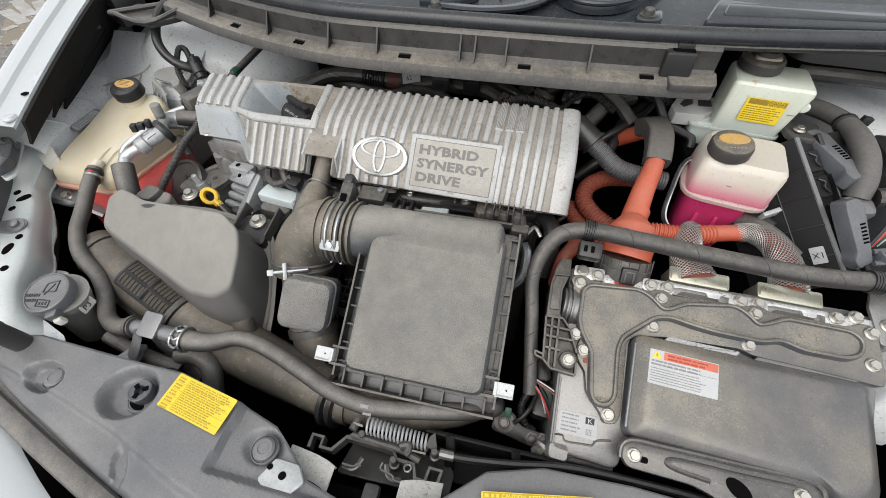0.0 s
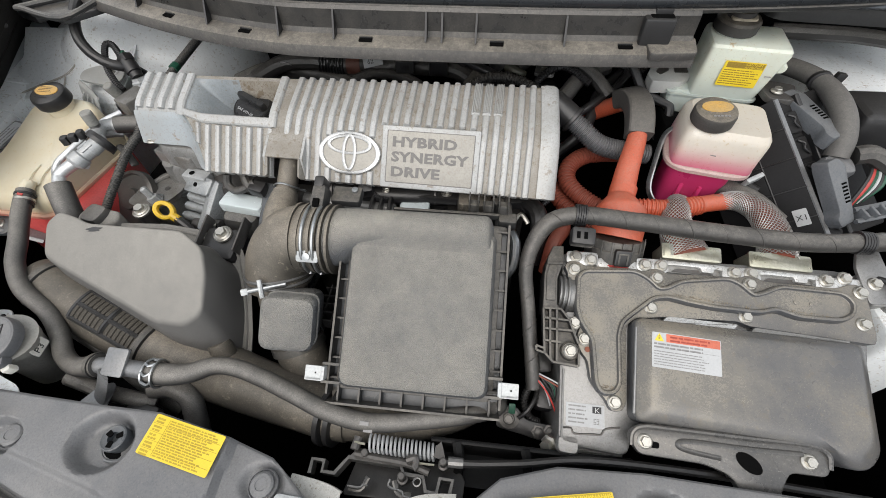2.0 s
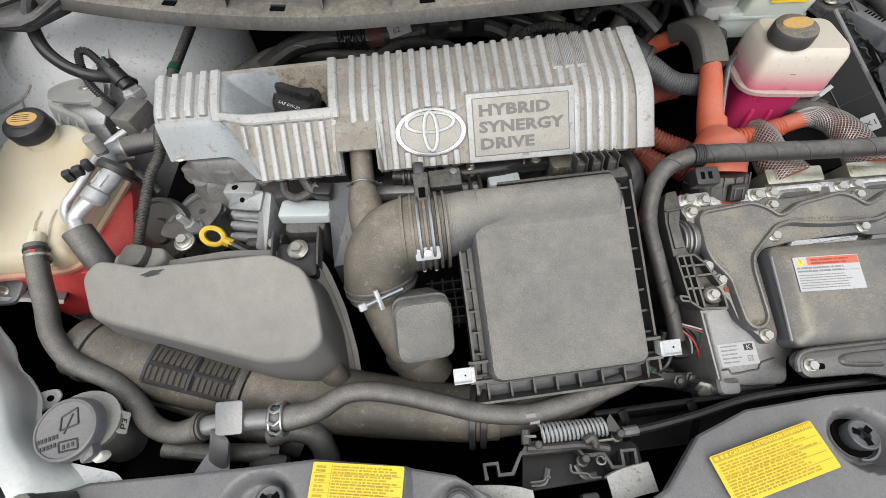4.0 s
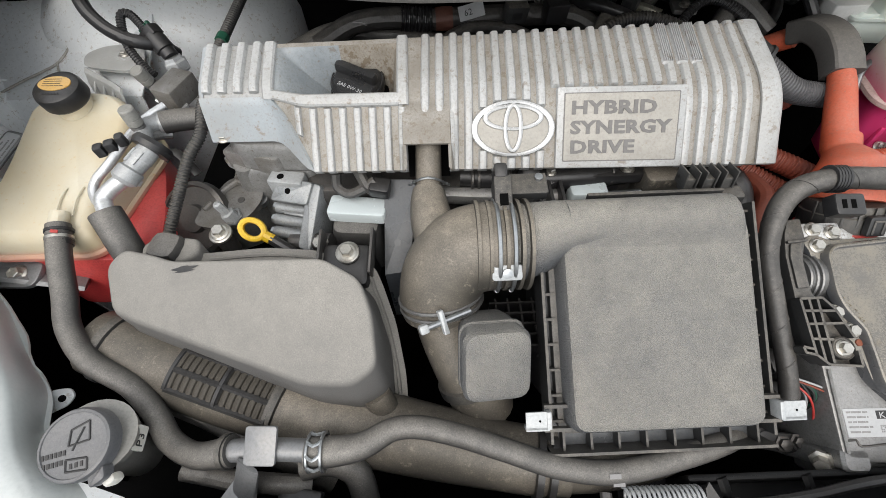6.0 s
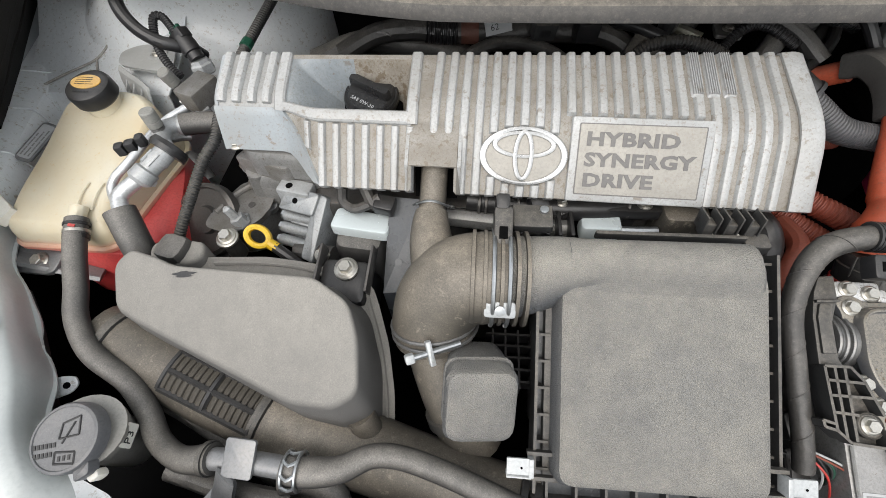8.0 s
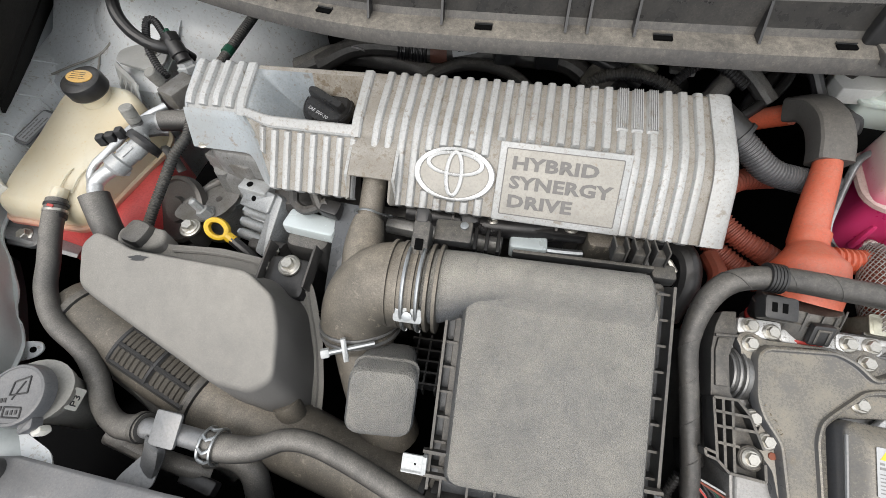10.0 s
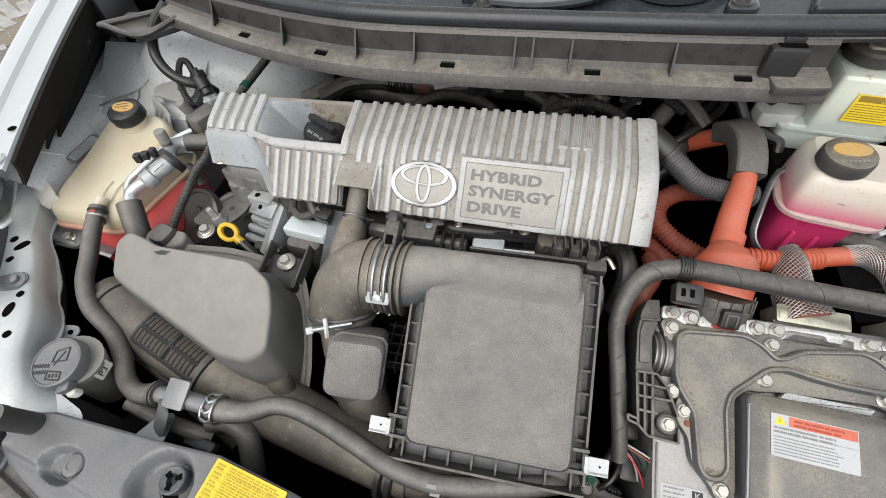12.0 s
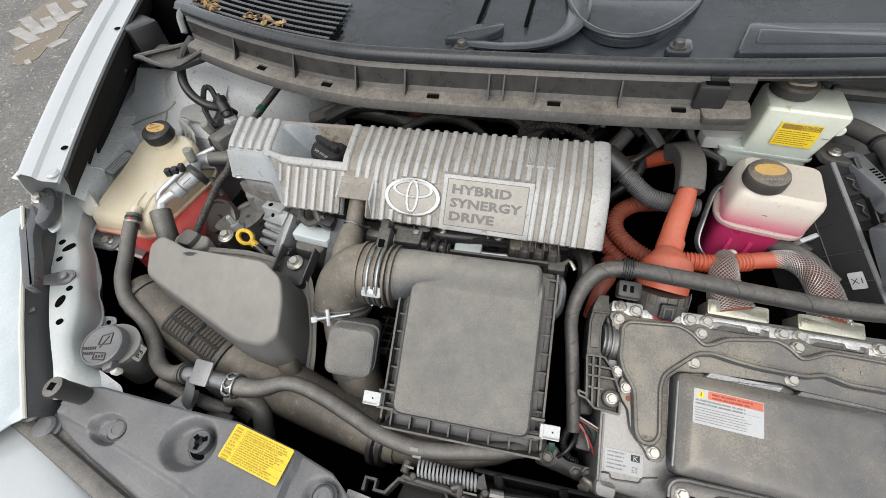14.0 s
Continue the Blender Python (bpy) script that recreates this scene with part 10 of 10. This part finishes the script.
part("shaft", tube([(-0.26, 0.418, 0.790), (-0.2, 0.412, 0.790), (-0.13, 0.405, 0.792)], 0.010, 12, 3), dull_alu, thr)
part("bracket", slab(rounded([(-0.122, 0.398), (-0.082, 0.398), (-0.082, 0.418), (-0.122, 0.418)], 0.005), 0.785, 0.803, I4, 0.003), pale_steel, thr)
part("rod", tube([(-0.085, 0.405, 0.793), (-0.065, 0.405, 0.793), (-0.045, 0.406, 0.793)], 0.0048, 10, 2), bright_steel, thr)
part("casting", box(0.045, 0.035, 0.06, pose(-0.022, 0.42, 0.755), 0.005), brown_rubber, thr)
part("barrel", box(0.06, 0.03, 0.05, pose(-0.09, 0.435, 0.755), 0.006), clean_black, thr)
part("flange", slab(rounded([(-0.15, 0.415), (-0.04, 0.415), (-0.05, 0.45), (-0.14, 0.45)], 0.008), 0.80, 0.812, I4, 0.003), clean_black, thr)
for x in (-0.158, -0.146, -0.134):
    part("fin", box(0.004, 0.03, 0.022, pose(x, 0.398, 0.79), 0.001), clean_black, thr, smooth=0)
part("post", box(0.018, 0.014, 0.05, pose(0.008, 0.41, 0.77), 0.003), black_plastic, thr)
for k, (x, y, z, w) in enumerate(((-0.205, 0.438, 0.812, 0.022), (-0.030, 0.440, 0.806, 0.026), (0.030, 0.432, 0.792, 0.020), (-0.168, 0.418, 0.812, 0.018))):
    plug = part("plug", box(w, 0.016, 0.016, pose(x, y, z, 6 * k, 0, -12 + 9 * k), 0.002), clean_black, thr)
    part("plug_lock", box(w * 0.4, 0.006, 0.004, pose(x, y - 0.004, z + 0.009, 6 * k, 0, -12 + 9 * k), 0.001), grey_plastic, plug)
    part("wire", tube([(x + w * 0.4, y, z), (x + 0.02, y - 0.008, z - 0.004), (x + 0.036, y + 0.004, z - 0.008), (x + 0.05, y + 0.016, z - 0.004)], 0.0032, 8, 5, ring=0.0004, pitch=0.003), clean_black, thr)
for x in (-0.225, -0.218, -0.185, -0.075):
    part("hose_band", lathe([(0.0125, -0.0018), (0.0138, -0.0012), (0.0138, 0.0012), (0.0125, 0.0018)], upon((x, 0.4285, 0.8024), (1, -0.06, 0)), 18), dark_steel, thr)
for x, y, z in ((-0.142, 0.424, 0.812), (-0.060, 0.424, 0.812), (0.008, 0.408, 0.795)):
    hang("bolt", bolt_mesh, thr, m=pose(x, y, z, -8, 0, 20))
cr = thing("lid_hinge", (0.0, 0.385, 0.82), "black plastic hinge lugs behind the filter lid", "hinge")
for x in (-0.022, -0.004, 0.014):
    lug = part("lug", box(0.010, 0.012, 0.014, pose(x, 0.381, 0.826, -14, 0, 0), 0.001), black_plastic, cr)
    for dx in (-0.0055, 0.0055):
        part("cheek", box(0.0016, 0.018, 0.018, pose(x + dx, 0.383, 0.830, -14, 0, 0), 0.0004), black_plastic, lug)
    part("pin", tube([(x - 0.007, 0.389, 0.836), (x + 0.007, 0.389, 0.836)], 0.0018, 8, 2), clean_black, lug)
part("bar", box(0.13, 0.004, 0.008, pose(-0.055, 0.372, 0.826), 0.001), black_plastic, cr)
part("frame", box(0.022, 0.016, 0.012, pose(0.020, 0.372, 0.818), 0.002), black_plastic, cr)
hs = thing("heater_hose", (0.06, 0.4, 0.74), "black coolant hoses beside the filter box", "hose")
part("hose", tube([(0.015, 0.43, 0.80), (0.018, 0.405, 0.795), (0.015, 0.38, 0.77), (0.012, 0.36, 0.72)], 0.011, 12, 6), rubber, hs)
part("hose", tube([(0.045, 0.44, 0.79), (0.062, 0.42, 0.793), (0.066, 0.395, 0.78), (0.06, 0.375, 0.74)], 0.012, 12, 6), clean_black, hs)
part("clip", tube([(0.03, 0.40, 0.790), (0.04, 0.41, 0.797), (0.05, 0.40, 0.79)], 0.003, 6, 3), zinc, hs)
part("tap", tube([(0.03, 0.395, 0.775), (0.036, 0.38, 0.770), (0.034, 0.355, 0.755), (0.022, 0.345, 0.74)], 0.007, 10, 5), bright_steel, hs)
part("red_cable", tube([(0.10, 0.44, 0.77), (0.098, 0.405, 0.78), (0.085, 0.38, 0.775), (0.08, 0.36, 0.74)], 0.010, 12, 6), orange_old, hs)
gr = thing("lower_grid", (-0.19, 0.28, 0.72), "black plastic grid below the intake duct", "grid")
bar_a = mesh_of("cross_bar", box(0.05, 0.002, 0.02), clean_black, 0)
bar_b = mesh_of("long_bar", box(0.002, 0.06, 0.018), clean_black, 0)
for k in range(5):
    hang("cross_bar", bar_a, gr, m=pose(-0.188, 0.262 + k * 0.012, 0.715))
for k in range(4):
    hang("long_bar", bar_b, gr, m=pose(-0.206 + k * 0.013, 0.286, 0.715))

# ---- stays beside the inverter ----
st = thing("harness_stay", (0.42, 0.33, 0.70), "bare metal stay bolted beside the inverter", "bracket")
part("plate", slab(rounded([(0.314, -0.012), (0.340, -0.008), (0.338, 0.030), (0.330, 0.062), (0.312, 0.060), (0.306, 0.030)], 0.005), -0.004, 0.0, mi, 0.001), alu, st)
part("upright", slab(rounded([(0.308, 0.052), (0.332, 0.054), (0.330, 0.060), (0.308, 0.058)], 0.002), 0.0, 0.034, mi, 0.002), alu, st)
hang("bolt", bolt_mesh, st, m=iv(0.322, 0.012, 0.0))
part("leg", slab(rounded([(0.318, -0.012), (0.338, -0.010), (0.338, 0.028), (0.318, 0.028)], 0.004), -0.12, -0.004, mi, 0.001), dull_alu, st)
bx_ = thing("battery_tray_edge", (0.46, 0.30, 0.66), "white painted edge panel beside the inverter", "panel")
part("panel", slab(rounded([(0.438, 0.270), (0.50, 0.262), (0.50, 0.335), (0.436, 0.330)], 0.008), 0.66, 0.782, I4, 0.006), inner_white, bx_)
part("hose", tube([(0.425, 0.345, 0.80), (0.437, 0.330, 0.812), (0.450, 0.312, 0.808), (0.462, 0.285, 0.79)], 0.0035, 8, 6), clean_black, bx_)
part("stud", lathe([(0.008, 0), (0.008, 0.006), (0.005, 0.007), (0.005, 0.016)], pose(0.452, 0.315, 0.782), 14), dull_alu, bx_)
